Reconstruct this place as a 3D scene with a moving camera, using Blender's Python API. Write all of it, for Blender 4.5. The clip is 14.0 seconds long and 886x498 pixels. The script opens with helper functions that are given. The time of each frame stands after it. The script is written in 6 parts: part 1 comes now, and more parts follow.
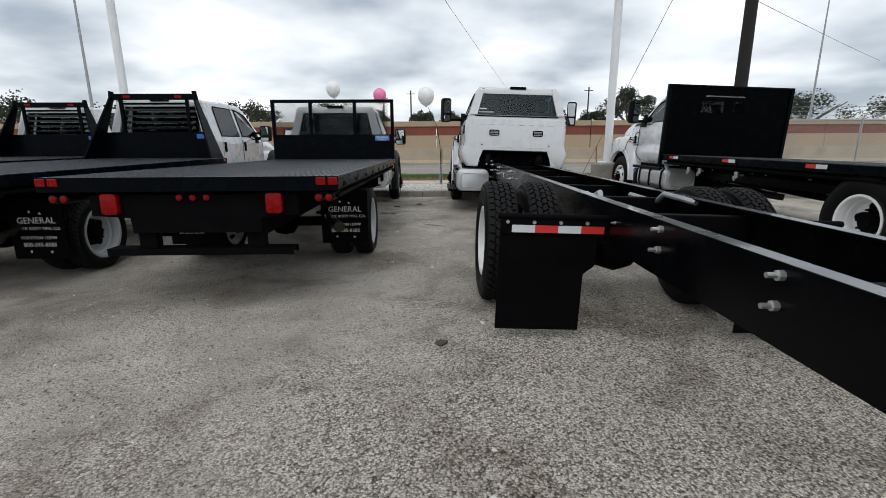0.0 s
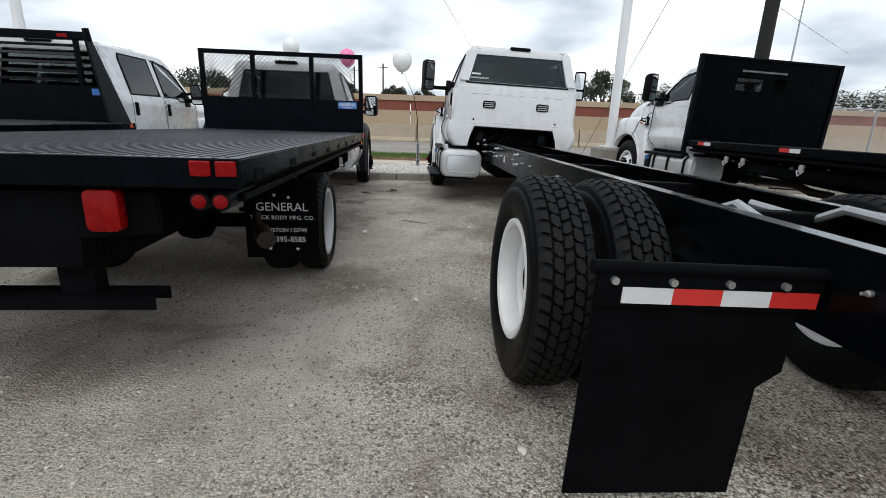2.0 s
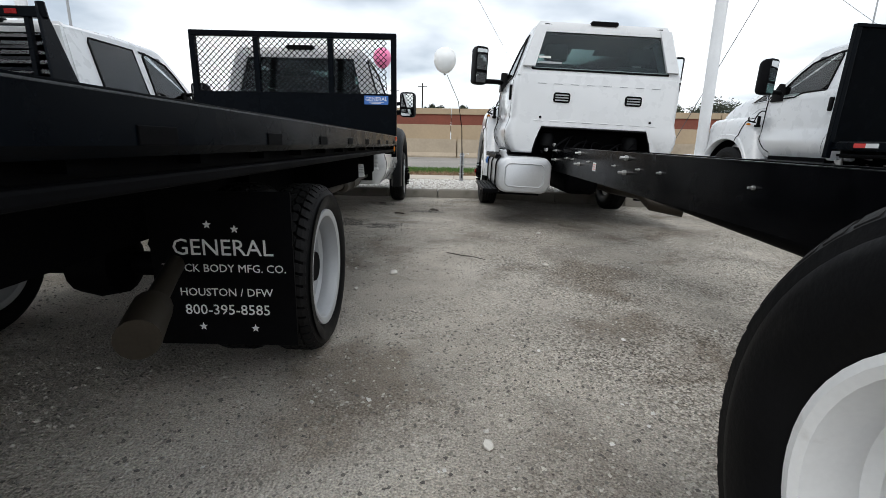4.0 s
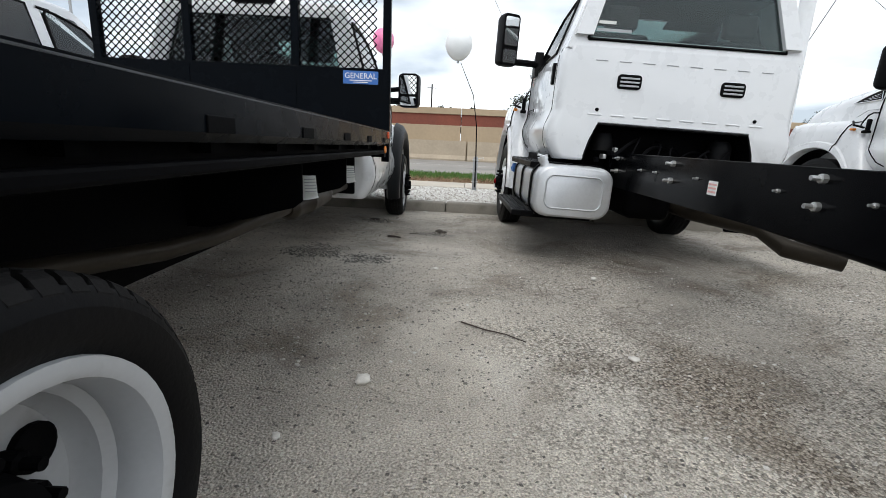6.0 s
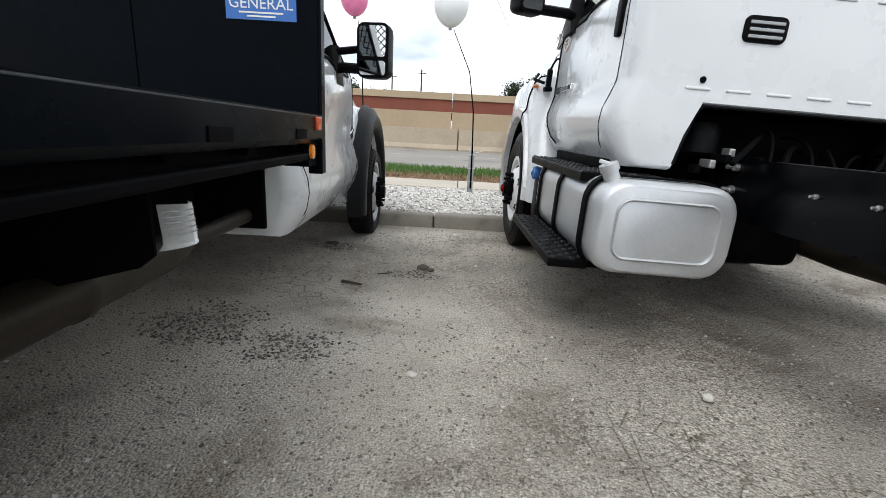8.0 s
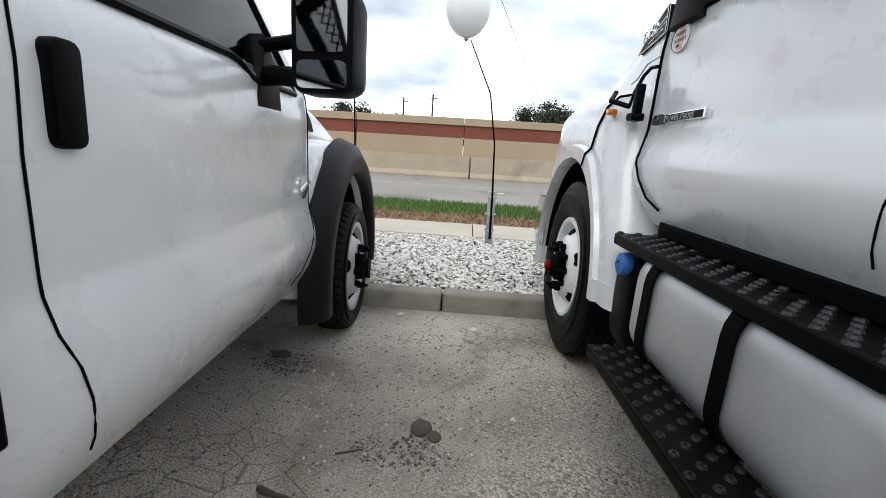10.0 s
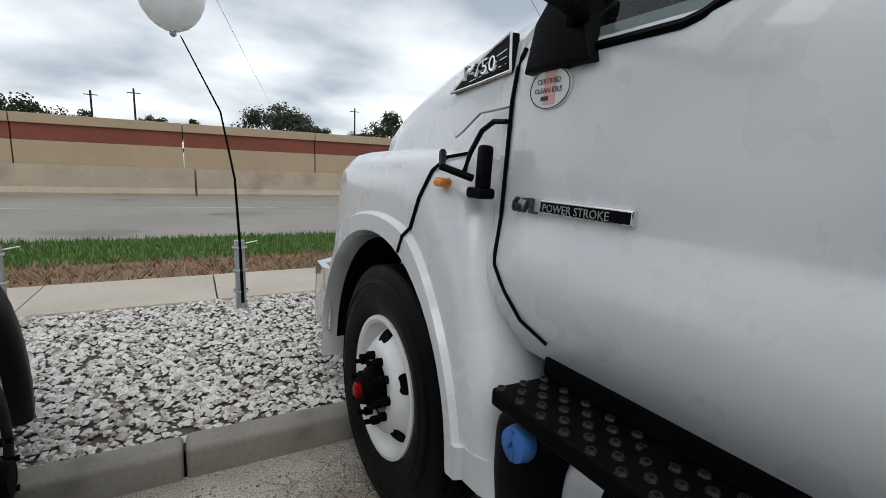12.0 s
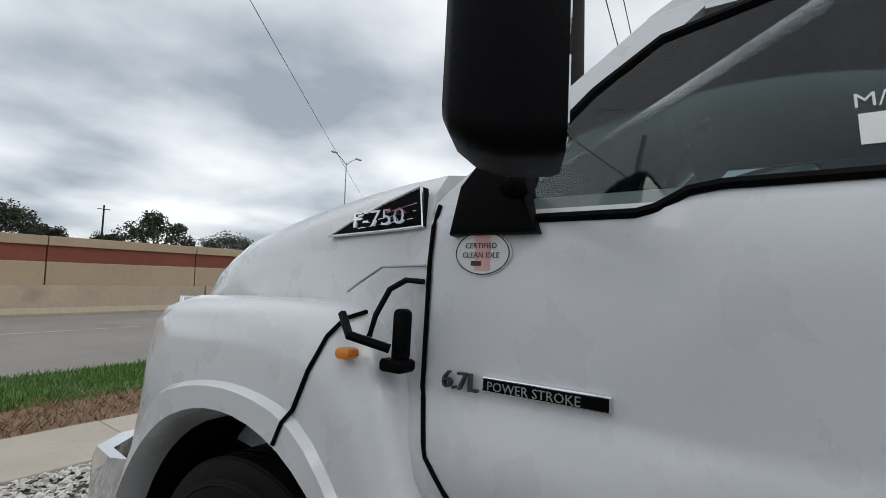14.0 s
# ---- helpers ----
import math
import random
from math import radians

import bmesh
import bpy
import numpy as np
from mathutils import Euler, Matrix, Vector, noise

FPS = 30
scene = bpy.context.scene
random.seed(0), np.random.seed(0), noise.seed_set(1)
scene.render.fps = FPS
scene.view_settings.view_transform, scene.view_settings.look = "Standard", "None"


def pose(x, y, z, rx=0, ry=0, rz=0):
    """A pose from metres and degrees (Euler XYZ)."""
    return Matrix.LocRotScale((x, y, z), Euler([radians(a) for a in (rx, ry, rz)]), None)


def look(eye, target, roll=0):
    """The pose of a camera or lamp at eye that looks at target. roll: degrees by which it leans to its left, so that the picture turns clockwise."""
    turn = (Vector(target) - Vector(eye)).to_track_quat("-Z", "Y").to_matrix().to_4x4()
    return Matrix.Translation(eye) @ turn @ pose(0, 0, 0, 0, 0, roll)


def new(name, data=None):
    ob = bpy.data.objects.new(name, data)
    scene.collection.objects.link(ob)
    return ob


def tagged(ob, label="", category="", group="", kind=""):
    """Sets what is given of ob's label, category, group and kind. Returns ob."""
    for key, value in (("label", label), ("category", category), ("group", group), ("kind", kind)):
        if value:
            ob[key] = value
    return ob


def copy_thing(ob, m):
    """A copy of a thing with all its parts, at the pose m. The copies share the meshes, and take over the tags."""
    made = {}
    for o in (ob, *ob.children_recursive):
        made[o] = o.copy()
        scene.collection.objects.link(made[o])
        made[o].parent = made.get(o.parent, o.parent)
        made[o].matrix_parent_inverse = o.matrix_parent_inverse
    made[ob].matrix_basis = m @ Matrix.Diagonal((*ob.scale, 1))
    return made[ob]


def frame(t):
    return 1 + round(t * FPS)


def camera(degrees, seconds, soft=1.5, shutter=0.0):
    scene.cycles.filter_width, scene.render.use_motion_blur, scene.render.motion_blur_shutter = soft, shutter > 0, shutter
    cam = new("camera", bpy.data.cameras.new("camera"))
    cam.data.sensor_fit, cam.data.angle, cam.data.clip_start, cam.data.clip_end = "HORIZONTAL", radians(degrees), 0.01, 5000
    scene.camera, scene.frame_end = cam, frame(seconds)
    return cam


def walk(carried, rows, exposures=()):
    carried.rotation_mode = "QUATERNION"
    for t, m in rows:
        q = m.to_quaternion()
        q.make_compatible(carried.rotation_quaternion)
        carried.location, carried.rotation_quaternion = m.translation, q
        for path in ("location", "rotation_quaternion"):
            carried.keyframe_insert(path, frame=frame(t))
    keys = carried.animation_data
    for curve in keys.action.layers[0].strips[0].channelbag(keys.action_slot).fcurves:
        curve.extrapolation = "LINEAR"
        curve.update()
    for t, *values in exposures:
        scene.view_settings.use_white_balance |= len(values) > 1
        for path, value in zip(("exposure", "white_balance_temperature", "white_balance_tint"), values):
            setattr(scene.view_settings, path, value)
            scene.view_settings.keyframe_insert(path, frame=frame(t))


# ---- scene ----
cam = camera(87.9, 14.0, soft=0.7)
PATH = [
    (0, (0.705, -0.236, 1.362), (0.672, 1.712, 0.91), -0.3),
    (0.5, (0.599, 0.182, 1.343), (0.559, 2.12, 0.85), 0.1),
    (1, (0.546, 0.613, 1.342), (0.566, 2.537, 0.797), 0.4),
    (1.5, (0.564, 1.031, 1.379), (0.613, 2.949, 0.815), 1.1),
    (2, (0.522, 1.55, 1.275), (0.622, 3.474, 0.738), 1.9),
    (2.5, (0.506, 2.038, 1.122), (0.587, 3.973, 0.624), 0.9),
    (3, (0.486, 2.439, 1.055), (0.473, 4.385, 0.592), 0.8),
    (3.2, (0.46, 2.6, 1.052), (0.414, 4.544, 0.586), 0.4),
    (5.3, (0.314, 4.419, 0.994), (0.238, 6.363, 0.533), 2.1),
    (5.5, (0.307, 4.571, 0.989), (0.228, 6.517, 0.534), 2.2),
    (6, (0.267, 5.011, 1.002), (0.181, 6.956, 0.545), 2.6),
    (6.5, (0.257, 5.465, 1.017), (0.17, 7.407, 0.544), 2.6),
    (7, (0.219, 5.903, 1.028), (0.167, 7.842, 0.541), 2.8),
    (7.5, (0.196, 6.342, 1.032), (0.166, 8.278, 0.532), 2.6),
    (8, (0.198, 6.786, 1.032), (0.16, 8.721, 0.526), 3.1),
    (8.5, (0.152, 7.229, 1.069), (0.142, 9.172, 0.594), 3.9),
    (9, (0.141, 7.623, 1.105), (0.09, 9.571, 0.656), 3.7),
    (9.2, (0.147, 7.767, 1.123), (0.046, 9.717, 0.69), 3.5),
    (11.3, (0.041, 9.165, 1.265), (0.249, 11.114, 0.869), 2.7),
    (11.5, (0.044, 9.248, 1.305), (0.52, 11.151, 0.917), 2.1),
    (12, (0.075, 9.413, 1.452), (1.02, 11.14, 1.103), 2.4),
    (12.5, (0.012, 9.542, 1.542), (1.333, 11.036, 1.4), 2.9),
    (13, (-0.083, 9.67, 1.614), (1.501, 10.888, 1.704), 0.9),
    (13.5, (-0.117, 9.742, 1.633), (1.554, 10.821, 1.843), 2.0),
    (14, (-0.064, 9.837, 1.608), (1.557, 11.0, 1.74), 1.8),
]
EXPOSURES = [(0.0, 0.15), (1.5, 0.38), (3.0, 0.45), (6.0, 0.68), (7.5, 0.78), (9.2, 0.84), (11.3, 0.3), (12.5, 0.05), (14.0, -0.08)]
walk(cam, [(t, look(eye, target, roll)) for t, eye, target, roll in PATH], EXPOSURES)

# ---- world and sun: a bright overcast sky with grey cloud banks ----
world = bpy.data.worlds.new("overcast_sky")
scene.world = world
world.use_nodes = True
wn, wl = world.node_tree.nodes, world.node_tree.links
wn.clear()


def wnode(kind, **props):
    n = wn.new(kind)
    for k, v in props.items():
        if k == "op":
            n.operation = v
        elif k == "vals":
            for i, x in v.items():
                n.inputs[i].default_value = x
    return n


SUN_ELEV, SUN_ROT = radians(52), radians(195)
sky = wn.new("ShaderNodeTexSky")
sky.sky_type, sky.sun_disc = "NISHITA", False
sky.sun_elevation, sky.sun_rotation = SUN_ELEV, SUN_ROT
sky_dim = wnode("ShaderNodeVectorMath", op="SCALE", vals={3: 0.09})
wl.new(sky.outputs[0], sky_dim.inputs[0])
coord = wn.new("ShaderNodeTexCoord")
sep = wn.new("ShaderNodeSeparateXYZ")
wl.new(coord.outputs["Generated"], sep.inputs[0])
lift = wnode("ShaderNodeMath", op="MAXIMUM", vals={1: 0.0})
wl.new(sep.outputs[2], lift.inputs[0])
lift2 = wnode("ShaderNodeMath", op="ADD", vals={1: 0.22})
wl.new(lift.outputs[0], lift2.inputs[0])
px = wnode("ShaderNodeMath", op="DIVIDE")
py = wnode("ShaderNodeMath", op="DIVIDE")
wl.new(sep.outputs[0], px.inputs[0]); wl.new(lift2.outputs[0], px.inputs[1])
wl.new(sep.outputs[1], py.inputs[0]); wl.new(lift2.outputs[0], py.inputs[1])
flat = wn.new("ShaderNodeCombineXYZ")
wl.new(px.outputs[0], flat.inputs[0]); wl.new(py.outputs[0], flat.inputs[1])
banks = wnode("ShaderNodeTexNoise", vals={"Scale": 1.15, "Detail": 6.0, "Roughness": 0.44, "Distortion": 0.0})
wl.new(flat.outputs[0], banks.inputs["Vector"])
banks_ramp = wn.new("ShaderNodeValToRGB")
e = banks_ramp.color_ramp.elements
e[0].position, e[0].color = 0.37, (0.40, 0.46, 0.53, 1)
e[1].position, e[1].color = 0.64, (1.13, 1.16, 1.19, 1)
mid = e.new(0.50)
mid.color = (0.77, 0.82, 0.87, 1)
wl.new(banks.outputs[0], banks_ramp.inputs[0])
cover = wnode("ShaderNodeMix", vals={0: 0.9})
cover.data_type = "RGBA"
wl.new(sky_dim.outputs[0], cover.inputs[6]); wl.new(banks_ramp.outputs[0], cover.inputs[7])
bg = wn.new("ShaderNodeBackground")
bg.inputs[1].default_value = 1.0
wl.new(cover.outputs[2], bg.inputs[0])
wout = wn.new("ShaderNodeOutputWorld")
wl.new(bg.outputs[0], wout.inputs[0])

sun = new("sun", bpy.data.lights.new("sun", "SUN"))
sun.data.energy, sun.data.angle, sun.data.color = 0.7, radians(35), (1.0, 0.98, 0.95)
sun.matrix_world = Euler((radians(38), 0, radians(-15))).to_matrix().to_4x4()
scene.view_settings.exposure = 0.0

# ---- materials ----
def mat(name, base, rough=0.5, metal=0.0, vary=0.12, scale=6.0, bump=0.0, bump_scale=40.0, spots=None, coat=0.0, spec=None, random_tint=0.0):
    """A surface with two scales of variation: broad tone and fine grain, with an optional relief and stains."""
    m = bpy.data.materials.new(name)
    m.use_nodes = True
    n, l = m.node_tree.nodes, m.node_tree.links
    b = n["Principled BSDF"]
    b.inputs["Roughness"].default_value, b.inputs["Metallic"].default_value = rough, metal
    if coat:
        b.inputs["Coat Weight"].default_value, b.inputs["Coat Roughness"].default_value = coat, 0.05
    if spec is not None:
        b.inputs["Specular IOR Level"].default_value = spec
    tc = n.new("ShaderNodeTexCoord")
    big = n.new("ShaderNodeTexNoise")
    big.inputs["Scale"].default_value, big.inputs["Detail"].default_value = scale, 5
    fine = n.new("ShaderNodeTexNoise")
    fine.inputs["Scale"].default_value, fine.inputs["Detail"].default_value = scale * 14, 4
    l.new(tc.outputs["Object"], big.inputs["Vector"]); l.new(tc.outputs["Object"], fine.inputs["Vector"])
    add = n.new("ShaderNodeMath"); add.operation = "ADD"
    half = n.new("ShaderNodeMath"); half.operation = "MULTIPLY"; half.inputs[1].default_value = 0.5
    l.new(fine.outputs[0], half.inputs[0]); l.new(big.outputs[0], add.inputs[0]); l.new(half.outputs[0], add.inputs[1])
    rng = n.new("ShaderNodeMapRange")
    rng.inputs[1].default_value, rng.inputs[2].default_value = 0.45, 1.05
    rng.inputs[3].default_value, rng.inputs[4].default_value = 1 - vary, 1 + vary
    l.new(add.outputs[0], rng.inputs[0])
    mul = n.new("ShaderNodeVectorMath"); mul.operation = "SCALE"
    mul.inputs[0].default_value = base[:3]
    l.new(rng.outputs[0], mul.inputs[3])
    colour = mul.outputs[0]
    if random_tint:
        oi = n.new("ShaderNodeObjectInfo")
        r2 = n.new("ShaderNodeMapRange")
        r2.inputs[3].default_value, r2.inputs[4].default_value = 1 - random_tint, 1 + random_tint
        l.new(oi.outputs["Random"], r2.inputs[0])
        m2 = n.new("ShaderNodeVectorMath"); m2.operation = "SCALE"
        l.new(colour, m2.inputs[0]); l.new(r2.outputs[0], m2.inputs[3])
        colour = m2.outputs[0]
    if spots:
        tint, sscale, lo, hi = spots
        sn = n.new("ShaderNodeTexNoise")
        sn.inputs["Scale"].default_value, sn.inputs["Detail"].default_value = sscale, 6
        l.new(tc.outputs["Object"], sn.inputs["Vector"])
        sr = n.new("ShaderNodeMapRange")
        sr.inputs[1].default_value, sr.inputs[2].default_value = lo, hi
        l.new(sn.outputs[0], sr.inputs[0])
        mx = n.new("ShaderNodeMix"); mx.data_type = "RGBA"
        mx.inputs[7].default_value = (*tint, 1)
        l.new(sr.outputs[0], mx.inputs[0]); l.new(colour, mx.inputs[6])
        colour = mx.outputs[2]
    l.new(colour, b.inputs["Base Color"])
    rr = n.new("ShaderNodeMapRange")
    rr.inputs[1].default_value, rr.inputs[2].default_value = 0.3, 0.7
    rr.inputs[3].default_value, rr.inputs[4].default_value = max(0.02, rough - min(0.07, vary)), min(1, rough + min(0.07, vary))
    l.new(big.outputs[0], rr.inputs[0]); l.new(rr.outputs[0], b.inputs["Roughness"])
    if bump:
        bn = n.new("ShaderNodeTexNoise")
        bn.inputs["Scale"].default_value, bn.inputs["Detail"].default_value = bump_scale, 5
        l.new(tc.outputs["Object"], bn.inputs["Vector"])
        bp = n.new("ShaderNodeBump")
        bp.inputs["Strength"].default_value, bp.inputs["Distance"].default_value = bump, 0.01
        l.new(bn.outputs[0], bp.inputs["Height"]); l.new(bp.outputs[0], b.inputs["Normal"])
    return m


def lot_material(name, base, pale, dark):
    """Weathered caliche: pebbles of many tones set in grey fines, with damp and dusty patches."""
    m = bpy.data.materials.new(name)
    m.use_nodes = True
    n, l = m.node_tree.nodes, m.node_tree.links
    b = n["Principled BSDF"]
    b.inputs["Roughness"].default_value = 0.95
    b.inputs["Specular IOR Level"].default_value = 0.15
    tc = n.new("ShaderNodeTexCoord")

    def tex(kind, sc, **kw):
        t = n.new(kind)
        t.inputs["Scale"].default_value = sc
        for k, v in kw.items():
            t.inputs[k].default_value = v
        l.new(tc.outputs["Object"], t.inputs["Vector"])
        return t

    def ramp(src, stops):
        r = n.new("ShaderNodeValToRGB")
        el = r.color_ramp.elements
        el[0].position, el[0].color = stops[0][0], (*stops[0][1], 1)
        el[1].position, el[1].color = stops[-1][0], (*stops[-1][1], 1)
        for p, c in stops[1:-1]:
            el.new(p).color = (*c, 1)
        l.new(src, r.inputs[0])
        return r.outputs[0]

    def mixer(f, a, c, blend="MIX"):
        x = n.new("ShaderNodeMix"); x.data_type, x.blend_type = "RGBA", blend
        if isinstance(f, float):
            x.inputs[0].default_value = f
        else:
            l.new(f, x.inputs[0])
        l.new(a, x.inputs[6]); l.new(c, x.inputs[7])
        return x.outputs[2]

    patches = tex("ShaderNodeTexNoise", 0.42, Detail=7.0, Roughness=0.62)
    tone = ramp(patches.outputs[0], [(0.38, dark), (0.5, base), (0.63, pale)])
    peb = tex("ShaderNodeTexVoronoi", 80.0)
    pebcol = ramp(peb.outputs["Color"], [(0.10, (0.085, 0.073, 0.062)), (0.24, (0.27, 0.235, 0.195)), (0.42, base), (0.62, pale), (0.88, (0.84, 0.79, 0.71))])
    small = tex("ShaderNodeTexNoise", 0.8, Detail=8.0, Roughness=0.68)
    # loose pebbles lie on the driven strip and the open lot, packed fines beside the flatbed
    place = n.new("ShaderNodeSeparateXYZ")
    l.new(tc.outputs["Object"], place.inputs[0])
    total = small.outputs[0]
    for axis, lo, hi, a, b_ in ((0, -0.5, 1.3, -0.15, 0.06), (1, 1.4, 4.2, 0.22, 0.0), (1, 6.5, 10.5, 0.0, -0.07)):
        side = n.new("ShaderNodeMapRange")
        side.inputs[1].default_value, side.inputs[2].default_value = lo, hi
        side.inputs[3].default_value, side.inputs[4].default_value = a, b_
        l.new(place.outputs[axis], side.inputs[0])
        plus = n.new("ShaderNodeMath")
        l.new(total, plus.inputs[0]); l.new(side.outputs[0], plus.inputs[1])
        total = plus.outputs[0]
    showing = ramp(total, [(0.40, (0.06, 0.06, 0.06)), (0.66, (0.85, 0.85, 0.85))])
    col = mixer(showing, tone, pebcol)
    gaps = ramp(peb.outputs["Distance"], [(0.44, (1, 1, 1)), (0.80, (0.26, 0.24, 0.215))])
    col = mixer(showing, col, mixer(1.0, col, gaps, "MULTIPLY"))
    chips = tex("ShaderNodeTexVoronoi", 30.0)
    chip_on = ramp(chips.outputs["Distance"], [(0.14, (0.7, 0.7, 0.7)), (0.22, (0, 0, 0))])
    chip_col = ramp(chips.outputs["Color"], [(0.0, (0.07, 0.065, 0.06)), (0.45, (0.12, 0.11, 0.10)), (0.55, (0.55, 0.52, 0.47)), (1.0, (0.68, 0.65, 0.60))])
    col = mixer(chip_on, col, chip_col)
    cracks = tex("ShaderNodeTexVoronoi", 7.5)
    cracks.feature = "DISTANCE_TO_EDGE"
    crack_line = ramp(cracks.outputs["Distance"], [(0.008, (0.45, 0.43, 0.40)), (0.03, (1, 1, 1))])
    crack_where = tex("ShaderNodeTexNoise", 0.7, Detail=4.0)
    crack_on = ramp(crack_where.outputs[0], [(0.56, (0, 0, 0)), (0.64, (0.9, 0.9, 0.9))])
    col = mixer(crack_on, col, mixer(1.0, col, crack_line, "MULTIPLY"))
    damp = tex("ShaderNodeTexNoise", 1.1, Detail=9.0, Roughness=0.6, Distortion=0.6)
    col = mixer(1.0, col, ramp(damp.outputs[0], [(0.36, (0.62, 0.59, 0.56)), (0.47, (0.93, 0.93, 0.93)), (0.60, (1.06, 1.06, 1.05))]), "MULTIPLY")
    grain = tex("ShaderNodeTexNoise", 130.0, Detail=3.0)
    gtone = ramp(grain.outputs[0], [(0.3, (0.50, 0.50, 0.50)), (0.7, (1.32, 1.31, 1.29))])
    col = mixer(1.0, col, gtone, "MULTIPLY")
    l.new(col, b.inputs["Base Color"])
    hb = n.new("ShaderNodeMath"); hb.operation = "MULTIPLY_ADD"; hb.inputs[1].default_value = -0.9
    l.new(peb.outputs["Distance"], hb.inputs[0]); l.new(grain.outputs[0], hb.inputs[2])
    bp = n.new("ShaderNodeBump")
    bp.inputs["Strength"].default_value, bp.inputs["Distance"].default_value = 1.0, 0.014
    l.new(hb.outputs[0], bp.inputs["Height"]); l.new(bp.outputs[0], b.inputs["Normal"])
    return m


def glass_material(name, tint, rough=0.0):
    m = bpy.data.materials.new(name)
    m.use_nodes = True
    n, l = m.node_tree.nodes, m.node_tree.links
    n.remove(n["Principled BSDF"])
    tr = n.new("ShaderNodeBsdfTransparent"); tr.inputs[0].default_value = (*tint, 1)
    gl = n.new("ShaderNodeBsdfGlossy"); gl.inputs["Roughness"].default_value = 0.02
    fr = n.new("ShaderNodeFresnel"); fr.inputs[0].default_value = 1.52
    boost = n.new("ShaderNodeMath"); boost.operation = "MULTIPLY_ADD"
    boost.inputs[1].default_value, boost.inputs[2].default_value = 1.0, 0.01
    l.new(fr.outputs[0], boost.inputs[0])
    mx = n.new("ShaderNodeMixShader")
    l.new(boost.outputs[0], mx.inputs[0]); l.new(tr.outputs[0], mx.inputs[1]); l.new(gl.outputs[0], mx.inputs[2])
    l.new(mx.outputs[0], n["Material Output"].inputs[0])
    return m


def plain(name, base, rough=0.5, metal=0.0, **kw):
    return mat(name, base, rough, metal, vary=kw.pop("vary", 0.06), **kw)


M_LOT = lot_material("caliche_lot", (0.55, 0.503, 0.44), (0.75, 0.70, 0.625), (0.36, 0.328, 0.288))
M_WHITE = plain("white_truck_paint", (0.67, 0.68, 0.69), 0.28, coat=0.6, vary=0.02)
M_BLACK = plain("black_steel_paint", (0.0016, 0.0026, 0.0042), 0.25, vary=0.3, spec=0.04, bump=0.05, bump_scale=9)
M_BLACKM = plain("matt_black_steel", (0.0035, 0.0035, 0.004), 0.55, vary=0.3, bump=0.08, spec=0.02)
M_RAIL = plain("glossy_black_rail_paint", (0.0018, 0.002, 0.0026), 0.22, vary=0.3, spec=0.10, bump=0.04, bump_scale=9)
# the rail's paint again, glossier, to put a sky sheen on its top only
M_FLANGE_SHEEN = plain("shiny_black_flange", (0.004, 0.0045, 0.005), 0.3, vary=0.2, spec=0.6, coat=0.5)
M_GRIP = plain("worn_step_grip", (0.016, 0.017, 0.018), 0.4, spec=0.3)
M_TRIM = mat("dark_cab_trim", (0.03, 0.032, 0.034), 0.8, vary=0.15, bump=0.1, bump_scale=150)
M_DECK = mat("black_deck_plate", (0.055, 0.058, 0.063), 0.42, 0.0, vary=0.25, scale=2.5, bump=0.15, bump_scale=60)
M_PLASTIC = plain("black_plastic", (0.003, 0.003, 0.0035), 0.42, spec=0.05, bump=0.12, bump_scale=160)
M_GREYPL = plain("grey_flare_plastic", (0.007, 0.0075, 0.0085), 0.5, spec=0.14, bump=0.1, bump_scale=180)
M_RUBBER = mat("tyre_rubber", (0.0045, 0.0045, 0.005), 0.5, vary=0.3, scale=8, bump=0.12, bump_scale=70, spec=0.09, spots=((0.014, 0.013, 0.012), 5.0, 0.6, 0.88))
# lighter copy of the tyre rubber, so the grooves between blocks look shaded
M_TREAD_LIT = mat("tread_rubber", (0.011, 0.0105, 0.0105), 0.7, vary=0.35, scale=14, bump=0.2, bump_scale=90, spec=0.12)
M_RIMW = plain("white_rim_enamel", (0.80, 0.80, 0.79), 0.35, coat=0.3, spots=((0.45, 0.42, 0.38), 9.0, 0.66, 0.85))
M_RIMG = plain("silver_rim_enamel", (0.44, 0.45, 0.46), 0.4, 0.15, spots=((0.25, 0.23, 0.21), 8.0, 0.62, 0.85))
M_CHROME = plain("chrome", (0.75, 0.76, 0.78), 0.1, 1.0)
M_ALU = mat("brushed_aluminium", (0.56, 0.57, 0.58), 0.40, 0.5, vary=0.10, scale=5, bump=0.05, bump_scale=30)
M_STEEL = plain("zinc_steel", (0.50, 0.50, 0.49), 0.4, 0.8)
M_GALV = mat("galvanised_steel", (0.36, 0.37, 0.38), 0.5, 0.6, vary=0.2, scale=12)
M_RED = plain("red_lens", (0.20, 0.003, 0.004), 0.25, spec=0.12, vary=0.2, scale=30)
M_EXH = mat("dull_rusty_exhaust", (0.034, 0.028, 0.021), 0.45, 0.4, vary=0.3, scale=7, spec=0.2)
M_REDTAPE = plain("red_reflective_tape", (0.55, 0.03, 0.025), 0.35)
M_WTAPE = plain("silver_reflective_tape", (0.62, 0.63, 0.64), 0.35)
M_AMBER = plain("amber_lens", (0.80, 0.25, 0.02), 0.2, coat=0.5)
M_ORANGE = plain("orange_red_lens", (0.55, 0.07, 0.015), 0.25, coat=0.3)
M_BLUE = plain("blue_sticker", (0.03, 0.13, 0.42), 0.4)
M_CAPBLUE = plain("blue_cap", (0.05, 0.17, 0.48), 0.45)
M_PAPER = plain("white_paper", (0.78, 0.78, 0.76), 0.7)
M_INK = plain("white_ink", (0.72, 0.72, 0.70), 0.6)
M_DARKINK = plain("dark_ink", (0.03, 0.03, 0.035), 0.5)
